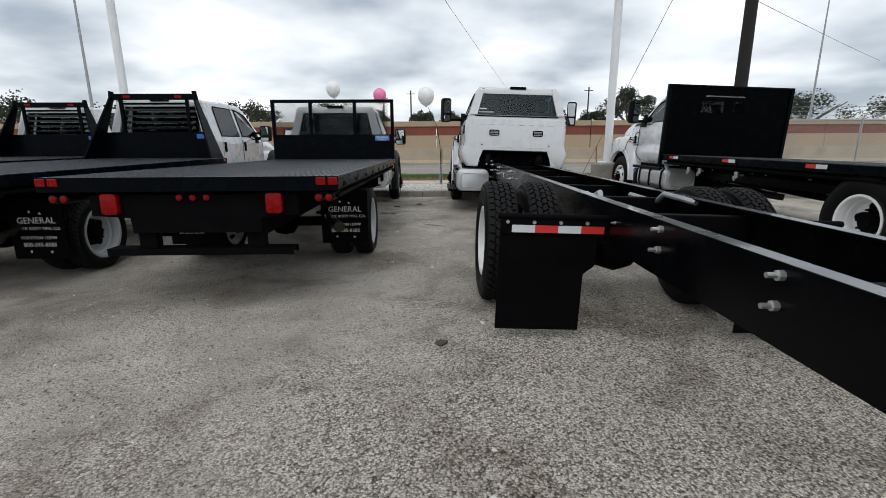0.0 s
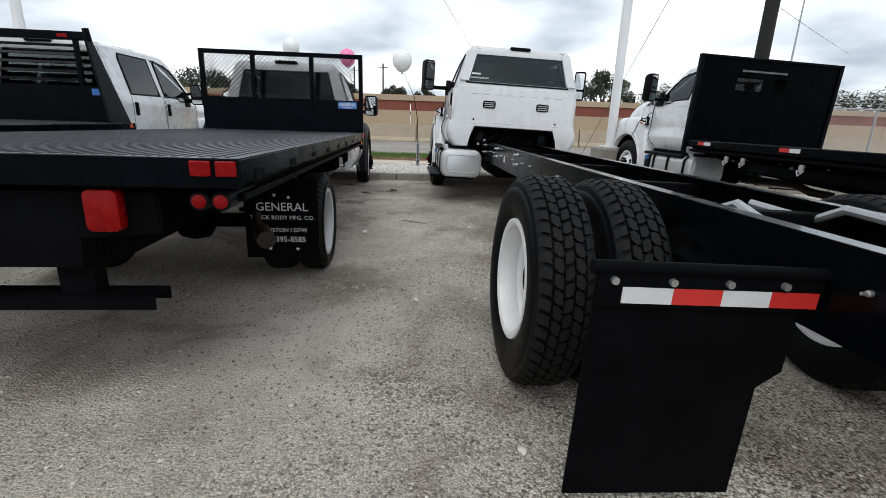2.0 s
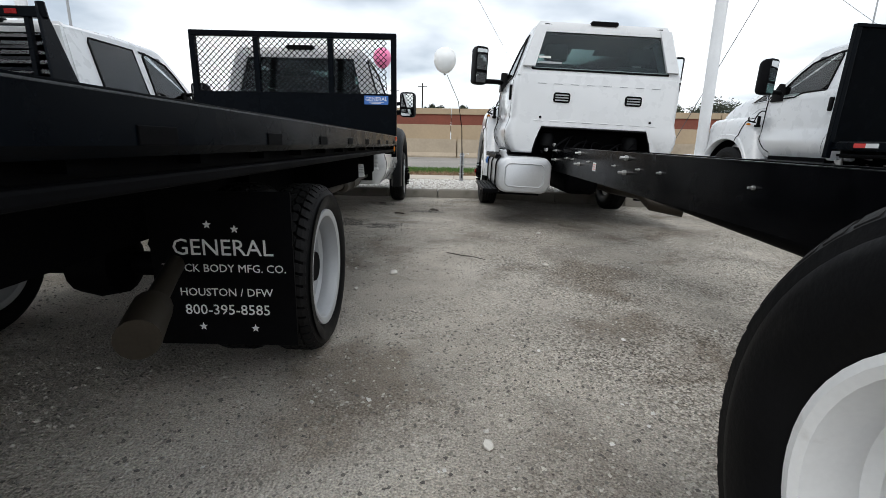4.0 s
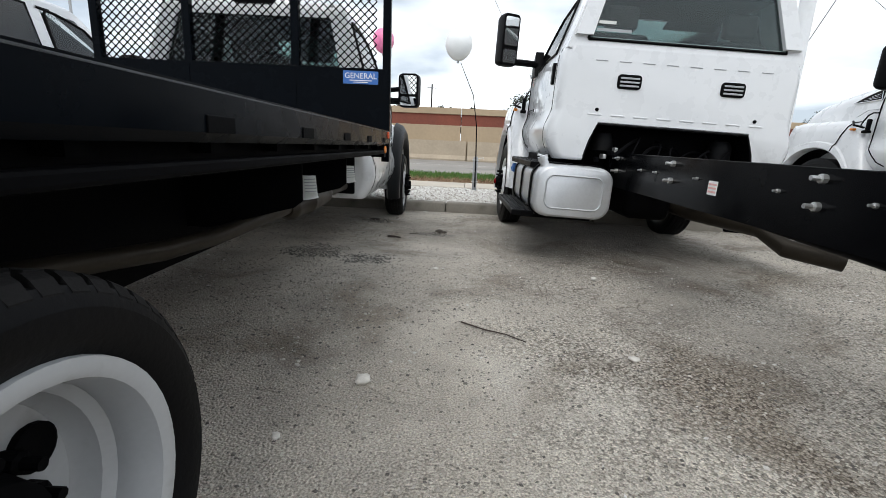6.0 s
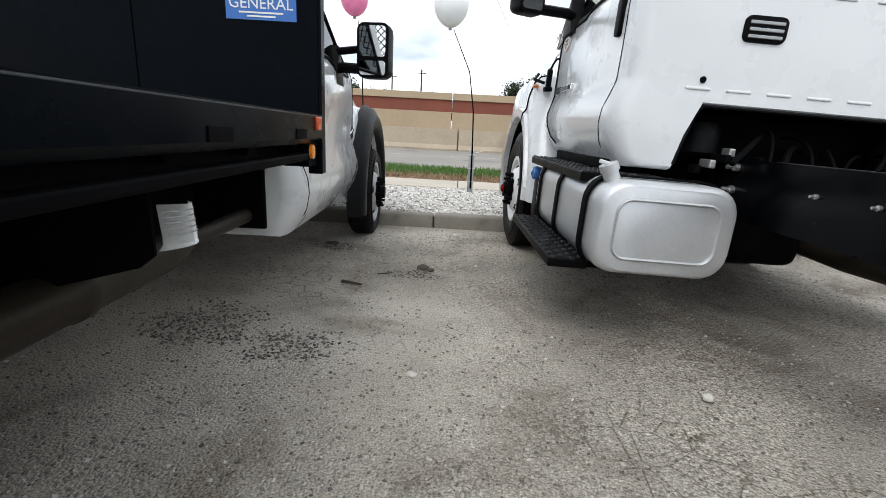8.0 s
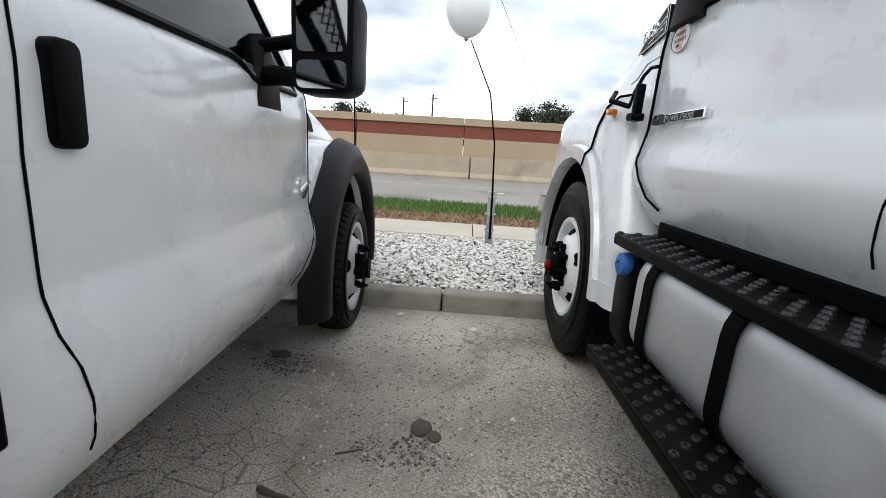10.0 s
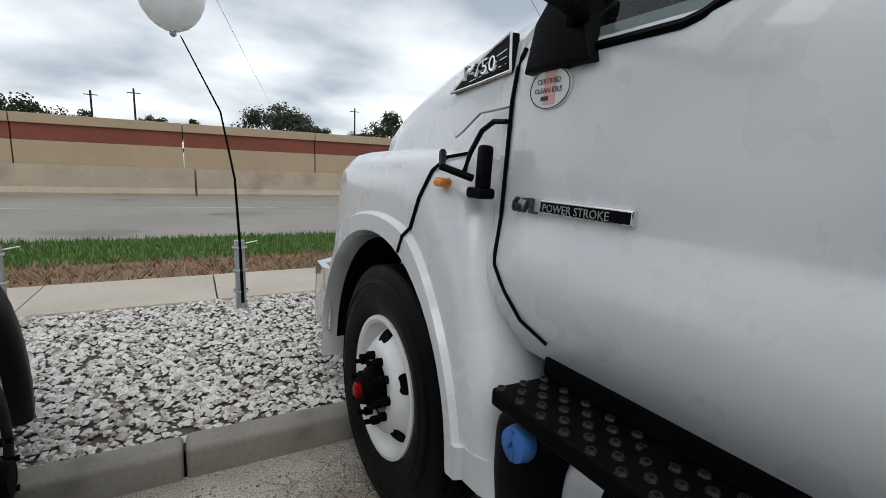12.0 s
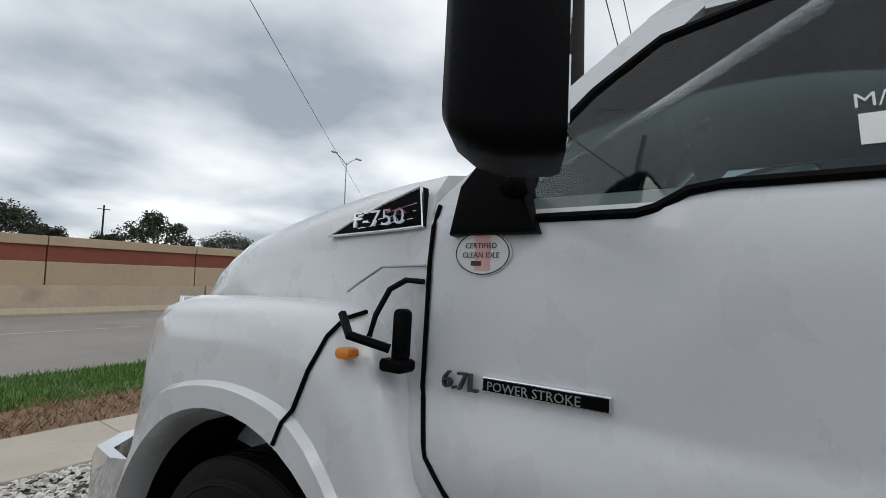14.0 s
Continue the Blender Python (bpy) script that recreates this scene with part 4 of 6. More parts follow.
    for s in (-1, 1):
        a, b = sorted((s * 0.86, s * 1.17))
        grip_step(t, a, b, cy - 0.02, cy + 1.27, 0.862, 0.05)
        a, b = sorted((s * 1.12, s * 1.31))
        grip_step(t, a, b, cy - 0.18, cy + 0.98, 0.455, 0.045)
        bm = B()
        for y in (cy - 0.05, cy + 0.9):
            bm = B()
            box(bm, min(s * 0.6, s * 1.25), max(s * 0.6, s * 1.25), y, y + 0.05, 0.385, 0.408, 0.004)
            part("step_bracket", bm, M_BLACKM, t, "black step bracket")
        bm = B()
        box(bm, min(s * 0.6, s * 1.13), max(s * 0.6, s * 1.13), cy + 1.04, cy + 1.34, 0.36, 0.80, 0.09, 4)
        df = part("fluid_tank", bm, M_PLASTIC, t, "black exhaust-fluid tank", smooth=40)
        bm = B()
        lathe(bm, [(0.046, 0), (0.05, s * 0.02), (0.045, s * 0.045), (0.02, s * 0.05)], 16, "x", (s * 1.12, cy + 1.17, 0.745))
        tube(bm, [(s * 1.16, cy + 1.17, 0.785), (s * 1.175, cy + 1.17, 0.745), (s * 1.16, cy + 1.17, 0.705)], 0.010, 8)
        part("fluid_cap", bm, M_CAPBLUE, df, "blue filler cap", smooth=40)
        bm = B()
        box(bm, min(s * 0.80, s * 0.988), max(s * 0.80, s * 0.988), cy + 0.16, cy + 1.27, 0.866, 0.925, 0.008)
        part("cab_sill", bm, M_BLACKM, t, "black sill under the door")
        # fender hardware
        bm = B()
        tube(bm, [(s * 1.12, wb - 0.33, 1.50), (s * 1.16, wb - 0.40, 1.45), (s * 1.10, wb - 0.49, 1.42)], 0.013, 6)
        prism(bm, rounded(0.04, 0.14, 0.016, 3, wb - 0.50, 1.455), "x", s * 1.045, s * 1.085, 0.008)
        prism(bm, rounded(0.08, 0.035, 0.012, 3, wb - 0.49, 1.375), "x", s * 1.035, s * 1.095, 0.006)
        part("hood_latch", bm, M_PLASTIC, t, "black rubber hood latch", smooth=40)
        bm = B()
        prism(bm, rounded(0.05, 0.03, 0.014, 4, wb - 0.38, 1.40), "x", s * 1.12, s * 1.165, 0.005)
        part("side_marker", bm, M_AMBER, t, "amber side marker", smooth=40)
        bm = B()
        tube(bm, [(s * 1.012, cy + 1.515, 1.60), (s * 1.02, cy + 1.57, 1.603), (s * 1.03, cy + 1.62, 1.575), (s * 1.05, cy + 1.65, 1.50), (s * 1.06, cy + 1.66, 1.44)], 0.009, 6)
        part("hood_seal", bm, M_RUBBER, t, "black rubber hood seal", smooth=40)
        bm = B()
        tube(bm, [(s * 1.008, cy + 1.515, 1.645), (s * 1.0, cy + 1.68, 1.640), (s * 1.0, cy + 1.78, 1.585), (s * 1.02, cy + 1.80, 1.56)], 0.004, 6)
        part("panel_crease", bm, M_GALV, t, "thin panel gap")
        # emblem in the hood side
        def hx(y):
            return s * (0.97 * (1 - 0.2 * (y - cy - 1.52) / (wb + 1.0 - cy - 1.52)) + 0.028)
        eq = [(cy + 1.54, 1.758), (cy + 1.72, 1.752), (cy + 1.99, 1.748), (cy + 1.86, 1.795), (cy + 1.70, 1.842), (cy + 1.555, 1.876)]
        fr = [(hx(y), y, z) for y, z in eq]
        bm = B()
        slab(bm, fr, -0.03 * s)
        em = part("hood_vent", bm, M_PLASTIC, t, "black vent emblem plate")
        bm = B()
        for a, b in zip(fr, fr[1:] + fr[:1]):
            tube(bm, [a, b], 0.005, 6)
        for k in range(3):
            y1_ = cy + 1.83 - 0.06 * k
            tube(bm, [(hx(cy + 1.57), cy + 1.57, 1.785 + 0.022 * k), (hx(y1_), y1_, 1.768 + 0.02 * k)], 0.002, 5)
        part("vent_trim", bm, M_CHROME, em, "chrome vent trim")
    # rear face details
    for x in (-0.43, 0.43):
        bm = B()
        prism(bm, rounded(0.20, 0.115, 0.03, 4, x, 1.565), "y", cy - 0.012, cy + 0.02, 0.004)
        v = part("cab_vent", bm, M_PLASTIC, t, "black cab pressure vent", smooth=40)
        for k in range(3):
            bm = B()
            box(bm, x - 0.08, x + 0.08, cy - 0.018, cy - 0.01, 1.525 + k * 0.03, 1.54 + k * 0.03, 0.003)
            part("vent_slat", bm, M_GALV, v)
    for k in range(8):
        bm = B()
        x = -0.68 + k * 0.195
        box(bm, x - 0.05, x + 0.05, cy - 0.004, cy + 0.03, 1.715, 1.722, 0.002)
        part("pressed_slot", bm, M_GALV, body, "small pressed slot")
        bm = B()
        box(bm, x - 0.06, x + 0.06, cy - 0.006, cy + 0.03, 1.283, 1.297, 0.005)
        part("pressed_rib", bm, M_WHITE, body, "pressed rib")
    for x in (-0.665, 0.665):
        bm = B()
        lathe(bm, [(0.015, cy - 0.006), (0.015, cy + 0.02)], 12, "y", (x, 0, 1.33))
        part("body_plug", bm, M_BLACKM, body, "black body plug")
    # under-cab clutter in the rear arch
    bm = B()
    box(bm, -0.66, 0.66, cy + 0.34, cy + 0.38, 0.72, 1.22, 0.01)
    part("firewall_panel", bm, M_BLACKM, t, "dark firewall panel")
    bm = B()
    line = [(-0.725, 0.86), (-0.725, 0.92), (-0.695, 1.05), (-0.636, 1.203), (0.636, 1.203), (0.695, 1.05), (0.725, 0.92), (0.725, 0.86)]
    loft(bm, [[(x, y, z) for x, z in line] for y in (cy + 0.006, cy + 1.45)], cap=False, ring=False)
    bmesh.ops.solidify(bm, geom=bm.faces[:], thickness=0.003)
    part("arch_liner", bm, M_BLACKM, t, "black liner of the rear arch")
    bm = B()
    tube(bm, [(x, cy + 0.004, z + 0.012) for x, z in line[1:-1]], 0.009, 6)
    part("arch_seal", bm, M_RUBBER, t, "black rubber seal round the arch")
    for x0, x1, z in ((-0.74, -0.60, 2.015), (-0.755, -0.47, 1.955)):
        bm = B()
        y = cy + 0.012 + 0.10 * (z - 1.82) / 0.6 - 0.014
        box(bm, x0, x1, y - 0.001, y, z - 0.012, z + 0.012)
        part("window_marking", bm, M_INK if z > 2 else M_GALV, body, "faded white writing on the window")
    for x, r in ((-0.52, 0.10), (0.53, 0.10)):
        bm = B()
        lathe(bm, [(0.03, 0.98), (r, 1.0), (r, 1.10), (r * 0.8, 1.15), (0.03, 1.17)], 20, "z", (x, cy + 0.2, 0))
        part("air_spring", bm, M_RUBBER, t, "black cab air spring", smooth=40)
    rnd = random.Random(5)
    for k in range(9):
        bm = B()
        a = Vector((-0.5 + 0.11 * k, cy - 0.2 + rnd.random() * 0.15, 0.96))
        c = Vector((a.x + rnd.uniform(0.05, 0.45), cy + 0.3, 1.0 + rnd.random() * 0.12))
        mid_ = (a + c) / 2 + Vector((rnd.uniform(-0.1, 0.1), -0.05, rnd.uniform(0.08, 0.16)))
        tube(bm, [a * (1 - u) ** 2 + mid_ * 2 * u * (1 - u) + c * u * u for u in [q / 9 for q in range(10)]], rnd.choice((0.007, 0.010, 0.015)), 7)
        part("hose", bm, M_BLACKM, t, "black hose", smooth=40)
    for k in range(7):
        bm = B()
        box(bm, -0.62 + 0.05 * k, -0.59 + 0.05 * k, cy - 0.02 - 0.03 * (k % 3), cy + 0.05, 0.90 + 0.03 * (k % 4), 0.94 + 0.03 * (k % 4), 0.006)
        part("fitting", bm, M_STEEL if k % 2 else M_BLACKM, t, "air fitting")
    # exhaust and transmission beneath
    bm = B()
    tube(bm, [(0.28, wb - 1.0, 0.55), (0.28, cy, 0.52), (0.32, cy - 0.9, 0.55), (0.30, cy - 1.2, 0.48), (0.55, cy - 1.35, 0.45)], 0.06, 12)
    part("exhaust_pipe", bm, M_EXH, t, "dull steel exhaust pipe", smooth=40)
    bm = B()
    box(bm, -0.22, 0.22, cy + 0.2, wb - 0.4, 0.40, 0.75, 0.08, 3)
    part("gearbox", bm, M_BLACKM, t, "dark gearbox and engine sump", smooth=40)
    if near:
        bm = B()
        box(bm, -0.4345, -0.4335, 3.86, 3.95, 0.80, 0.875)
        st = part("warning_label", bm, M_PAPER, t, "small paper warning label")
        for k in range(3):
            bm = B()
            box(bm, -0.4365, -0.4350, 3.868, 3.942, 0.812 + 0.02 * k, 0.822 + 0.02 * k)
            part("label_line", bm, M_PINKINK, st, "faded print")
    return t, body, cy


E_MAT = pose(2.127, 3.69, -0.033, 0, 1.9, 1.87)
truck_e, body_e, cy_e = heavy_truck("chassis_truck", E_MAT, 7.49, -3.6, "white chassis-cab truck on a long bare black frame", group="heavy trucks in the lot")

# badges on the driver's door
LEFT = Matrix(((0, 0, -1, 0), (-1, 0, 0, 0), (0, 1, 0, 0), (0, 0, 0, 1)))  # text plane that faces -x, reading towards -y


def side_text(name, text, size, x, y, z, material, parent, depth=0.002, shear=0.0):
    o = lettering(name, text, size, Matrix.Translation((x, y, z)) @ LEFT, material, parent, depth, "LEFT")
    return o


dx = -1.05 * 0.966 - 0.003
bm = B()
box(bm, dx - 0.008, dx + 0.01, cy_e + 1.005, cy_e + 1.315, 1.337, 1.375, 0.004)
badge = part("engine_badge", bm, M_CHROME, truck_e, "chrome engine badge")
bm = B()
box(bm, dx - 0.0095, dx - 0.006, cy_e + 1.012, cy_e + 1.308, 1.341, 1.369, 0.001)
part("badge_inset", bm, M_PLASTIC, badge, "dark badge inset")
side_text("badge_text", "POWER STROKE", 0.031, dx - 0.0098, cy_e + 1.30, 1.343, M_GALV, badge, 0.001)
side_text("badge_text", "6.7L", 0.062, dx - 0.008, cy_e + 1.43, 1.333, M_DARKINK, badge, 0.008)
bm = B()
oval = [(cy_e + 1.336 + 0.082 * math.cos(2 * math.pi * k / 32), 1.679 + 0.058 * math.sin(2 * math.pi * k / 32)) for k in range(32)]
prism(bm, oval, "x", -1.013, -0.98)
st = part("idle_sticker", bm, M_PAPER, truck_e, "white oval sticker")
bm = B()
tube(bm, [(-1.0135, a * 0.94 + (cy_e + 1.336) * 0.06, b * 0.94 + 1.679 * 0.06) for a, b in oval + oval[:1]], 0.0016, 5)
part("sticker_ring", bm, M_DARKINK, st)
bm = B()
box(bm, -1.0142, -1.0132, cy_e + 1.311, cy_e + 1.356, 1.635, 1.724)
part("sticker_map", bm, M_PINKINK, st, "pale red printed shape")
side_text("sticker_text", "CERTIFIED", 0.020, -1.0148, cy_e + 1.385, 1.691, M_DARKINK, st, 0.0004)
side_text("sticker_text", "CLEAN IDLE", 0.020, -1.0148, cy_e + 1.393, 1.667, M_DARKINK, st, 0.0004)
bm = B()
box(bm, -1.0150, -1.0142, cy_e + 1.336, cy_e + 1.366, 1.646, 1.658)
part("sticker_bar", bm, M_DARKINK, st)
lettering("vent_text", "F-750", 0.078, Matrix.Translation((-0.985, cy_e + 1.83, 1.766)) @ Matrix.Rotation(radians(-7.0), 4, "Z") @ LEFT @ Matrix.Diagonal((1.35, 0.9, 1, 1)), M_CHROME, truck_e, 0.004, "LEFT")


# writing and a paper on the driver's window
wz = (0.80 - 1.05 * 0.925) / (2.42 - 0.08 - 1.82)
tilt = math.degrees(math.atan(-wz))
WIN = Matrix.Translation((-(1.05 * 0.925 + wz * 0.14) - 0.014, cy_e + 0.44, 1.93)) @ Matrix.Rotation(radians(-tilt), 4, "Y").inverted() @ LEFT @ Matrix.Scale(0.62, 4)
lettering("window_writing", "M/D 8", 0.075, WIN @ pose(-0.26, 0.045, 0), M_INK, body_e, 0.0006, "LEFT")
bm = B()
prism(bm, [(-0.25, -0.09), (0.02, -0.09), (0.02, 0.02), (-0.25, 0.02)], "z", 0, 0.0012)
pp = part("window_paper", bm, M_PAPER, body_e, "white printed window paper")
pp.matrix_local = WIN
lettering("paper_text", "CR07", 0.026, pose(-0.07, -0.018, 0.0018), M_DARKINK, pp, 0.0003)
bm = B()
for k in range(3):
    box(bm, -0.10, -0.02, -0.045 - 0.012 * k, -0.040 - 0.012 * k, 0.0012, 0.0018)
box(bm, -0.16, -0.02, 0.006, 0.012, 0.0012, 0.0018)
part("paper_print", bm, M_DARKINK, pp)
# ---- flatbed trucks ----
def stake_bed(t, y0, y1, hw, z):
    """Deck with ribbed plate, rub rails, stake pockets, cross sills and the two bed runners."""
    bm = B()
    box(bm, -hw, hw, y0, y1, z - 0.012, z, 0.004)
    deck = part("deck_plate", bm, M_DECK, t, "black steel tread-plate deck")
    bm = B()
    n = 46
    for i in range(n):
        x = -hw + 0.06 + (2 * hw - 0.12) * i / (n - 1)
        box(bm, x - 0.006, x + 0.006, y0 + 0.05, y1 - 0.05, z - 0.002, z + 0.004)
    part("deck_rib", bm, M_DECK, deck, "raised grip ribs of the deck")
    for s in (-1, 1):
        bm = B()
        prism(bm, [(s * hw, z), (s * hw, z - 0.09), (s * (hw - 0.02), z - 0.11), (s * (hw - 0.05), z - 0.11), (s * (hw - 0.05), z - 0.012), (s * (hw - 0.012), z)], "y", y0, y1)
        rail = part("side_rail", bm, M_BLACK, t, "black bed side rail")
        bm = B()
        box(bm, min(s * (hw - 0.07), s * (hw - 0.02)), max(s * (hw - 0.07), s * (hw - 0.02)), y0 + 0.1, y1 - 0.1, z - 0.175, z - 0.145, 0.008)
        part("rub_rail", bm, M_BLACKM, t, "black rub rail")
        bm = B()
        box(bm, min(s * (hw - 0.13), s * (hw - 0.11)), max(s * (hw - 0.13), s * (hw - 0.11)), y0 + 0.12, y1 - 0.05, z - 0.19, z - 0.05)
        part("inner_skirt", bm, M_BLACKM, t, "black inner skirt")
        k = 0
        y = y0 + 0.25
        while y < y1 - 0.2:
            bm = B()
            box(bm, min(s * hw, s * (hw + 0.004)), max(s * hw, s * (hw + 0.004)), y - 0.06, y + 0.06, z - 0.09, z - 0.055, 0.002)
            part("stake_pocket", bm, M_BLACKM, rail, "stake pocket")
            y += 0.61
    bm = B()
    box(bm, -hw, hw, y0 - 0.012, y0 + 0.02, z - 0.11, z + 0.001, 0.004)
    part("rear_sill", bm, M_BLACK, t, "black rear sill")
    y = y0 + 0.3
    while y < y1:
        bm = B()
        box(bm, -hw + 0.06, hw - 0.06, y, y + 0.05, z - 0.135, z - 0.013)
        part("cross_sill", bm, M_BLACKM, t, "black cross sill")
        y += 0.41
    for s in (-1, 1):
        bm = B()
        channel_rail(bm, s * 0.43, s, y0 + 0.1, y1, z - 0.30, z - 0.136)
        part("bed_runner", bm, M_BLACKM, t, "black bed runner")
    return deck


REAR_SHIFT = -0.30


def chassis_gear(t, y0, wb, ax, rim_mat, rear_x, front_x, r, rimr, wd, front_nuts=8):
    for s in (-1, 1):
        bm = B()
        channel_rail(bm, s * 0.43, s, y0 + 0.3, wb + 0.6, 0.60, 0.815)
        part("frame_rail", bm, M_BLACKM, t, "black frame rail")
        disc_wheel("wheel", t, pose(s * rear_x, REAR_SHIFT, ax), r, wd, rimr, "dish", rim_mat, "block", 10, s)
        disc_wheel("wheel", t, pose(s * (rear_x - wd - 0.05), REAR_SHIFT, ax), r, wd, rimr, "dome", rim_mat, "block", 10, -s)
        disc_wheel("wheel", t, pose(s * front_x, wb, ax), r, wd, rimr, "dome", rim_mat, "block", front_nuts, s)
        bm = B()
        for k in range(4):
            tube(bm, [(s * 0.5, -0.66 + 0.1 * k, ax + 0.16 - 0.02 * k), (s * 0.5, 0, ax + 0.10 - 0.02 * k), (s * 0.5, 0.66 - 0.1 * k, ax + 0.16 - 0.02 * k)], 0.018, 6)
        part("leaf_spring", bm, M_BLACKM, t, "black leaf spring pack")
    bm = B()
    tube(bm, [(-0.9, REAR_SHIFT, ax), (0.9, REAR_SHIFT, ax)], 0.06, 10)
    lathe(bm, [(0.06, -0.16), (0.15, -0.1), (0.17, 0.0), (0.15, 0.1), (0.06, 0.16)], 16, "x", (0, REAR_SHIFT, ax))
    part("rear_axle", bm, M_BLACKM, t, "black rear axle", smooth=40)
    bm = B()
    tube(bm, [(0, 0.1, ax), (0, wb - 1.6, 0.6)], 0.045, 8)
    part("drive_shaft", bm, M_BLACKM, t, "black drive shaft", smooth=40)
    bm = B()
    tube(bm, [(-0.9, wb, ax), (0.9, wb, ax)], 0.05, 8)
    part("front_axle", bm, M_BLACKM, t, "black front axle", smooth=40)


def rear_lights(t, y, z, hw):
    """Lights and hitch skirt under the deck's rear edge."""
    bm = B()
    prism(bm, [(-0.80, z - 0.14), (-0.80, z - 0.30), (-0.51, z - 0.32), (-0.50, z - 0.44), (0.50, z - 0.44), (0.51, z - 0.32), (0.80, z - 0.30), (0.80, z - 0.14)], "y", y + 0.05, y + 0.09)
    skirt = part("rear_skirt", bm, M_BLACKM, t, "black rear skirt panel")
    for s in (-1, 1):
        for x in (hw - 0.004, hw - 0.095):
            bm = B()
            box(bm, min(s * x, s * (x - 0.075)), max(s * x, s * (x - 0.075)), y - 0.022, y - 0.010, z - 0.065, z - 0.008, 0.005)
            part("clearance_lamp", bm, M_RED, t, "red clearance lamp")
        bm = B()
        for x in (hw - 0.085, hw - 0.165):
            lathe(bm, [(0.037, y + 0.32), (0.037, y + 0.026), (0.030, y + 0.022)], 20, "y", (s * x, 0, z - 0.165))
        part("lamp_grommet", bm, M_RUBBER, t, "black lamp grommets")
        for x in (hw - 0.085, hw - 0.165):
            bm = B()
            lathe(bm, [(0.029, y + 0.04), (0.027, y + 0.018), (0.015, y + 0.012)], 20, "y", (s * x, 0, z - 0.165))
            part("round_lamp", bm, M_RED, t, "round red tail lamp", smooth=40)
        bm = B()
        prism(bm, rounded(0.125, 0.16, 0.025, 4, s * 0.63, z - 0.205), "y", y + 0.0, y + 0.06, 0.008)
        part("tail_lamp", bm, M_RED, t, "large red tail lamp", smooth=40)
    for x in (-0.105, 0, 0.105):
        bm = B()
        lathe(bm, [(0.024, y + 0.06), (0.024, y + 0.03), (0.014, y + 0.024)], 16, "y", (x, 0, z - 0.16))
        part("id_lamp", bm, M_RED, t, "small red marker lamp", smooth=40)
    for s in (-1, 1):
        bm = B()
        box(bm, min(s * 0.36, s * 0.50), max(s * 0.36, s * 0.50), y + 0.10, y + 0.185, 0.50, z - 0.30, 0.006)
        part("bumper_hanger", bm, M_BLACKM, t, "black bumper hanger")
    bm = B()
    prism(bm, [(y + 0.06, 0.545), (y + 0.20, 0.545), (y + 0.20, 0.49), (y + 0.19, 0.49), (y + 0.19, 0.535), (y + 0.07, 0.535), (y + 0.07, 0.49), (y + 0.06, 0.49)], "x", -0.74, 0.74)
    part("step_bumper", bm, M_BLACKM, t, "black channel rear bumper")


def flap_text(flap, x, y):
    """White advertising print of a mudflap."""
    for text, size, z in (("GENERAL", 0.088, 0.60), ("TRUCK BODY MFG. CO.", 0.043, 0.535), ("HOUSTON / DFW", 0.044, 0.44), ("800-395-8585", 0.058, 0.365)):
        lettering("print", text, size, pose(x, y, z, 90, 0, 0), M_INK, flap, 0.0008)
    for sx, sz in ((-0.05, 0.715), (0.05, 0.70), (-0.1, 0.315), (0.1, 0.31)):
        bm = B()
        pts = [(x + sx + (0.016 if k % 2 == 0 else 0.007) * math.sin(math.pi * k / 5), sz + (0.016 if k % 2 == 0 else 0.007) * math.cos(math.pi * k / 5)) for k in range(10)]
        prism(bm, pts, "y", y - 0.0008, y + 0.0008)
        part("printed_star", bm, M_INK, flap, "white star")


def plain_flap(t, x0, x1, y, z0, z1):
    bm = B()
    prism(bm, [(x0, z0), (x1, z0), (x1, z1), (x0, z1)], "y", y, y + 0.01)
    return part("mudflap", bm, M_BLACKM, t, "black rubber mudflap")


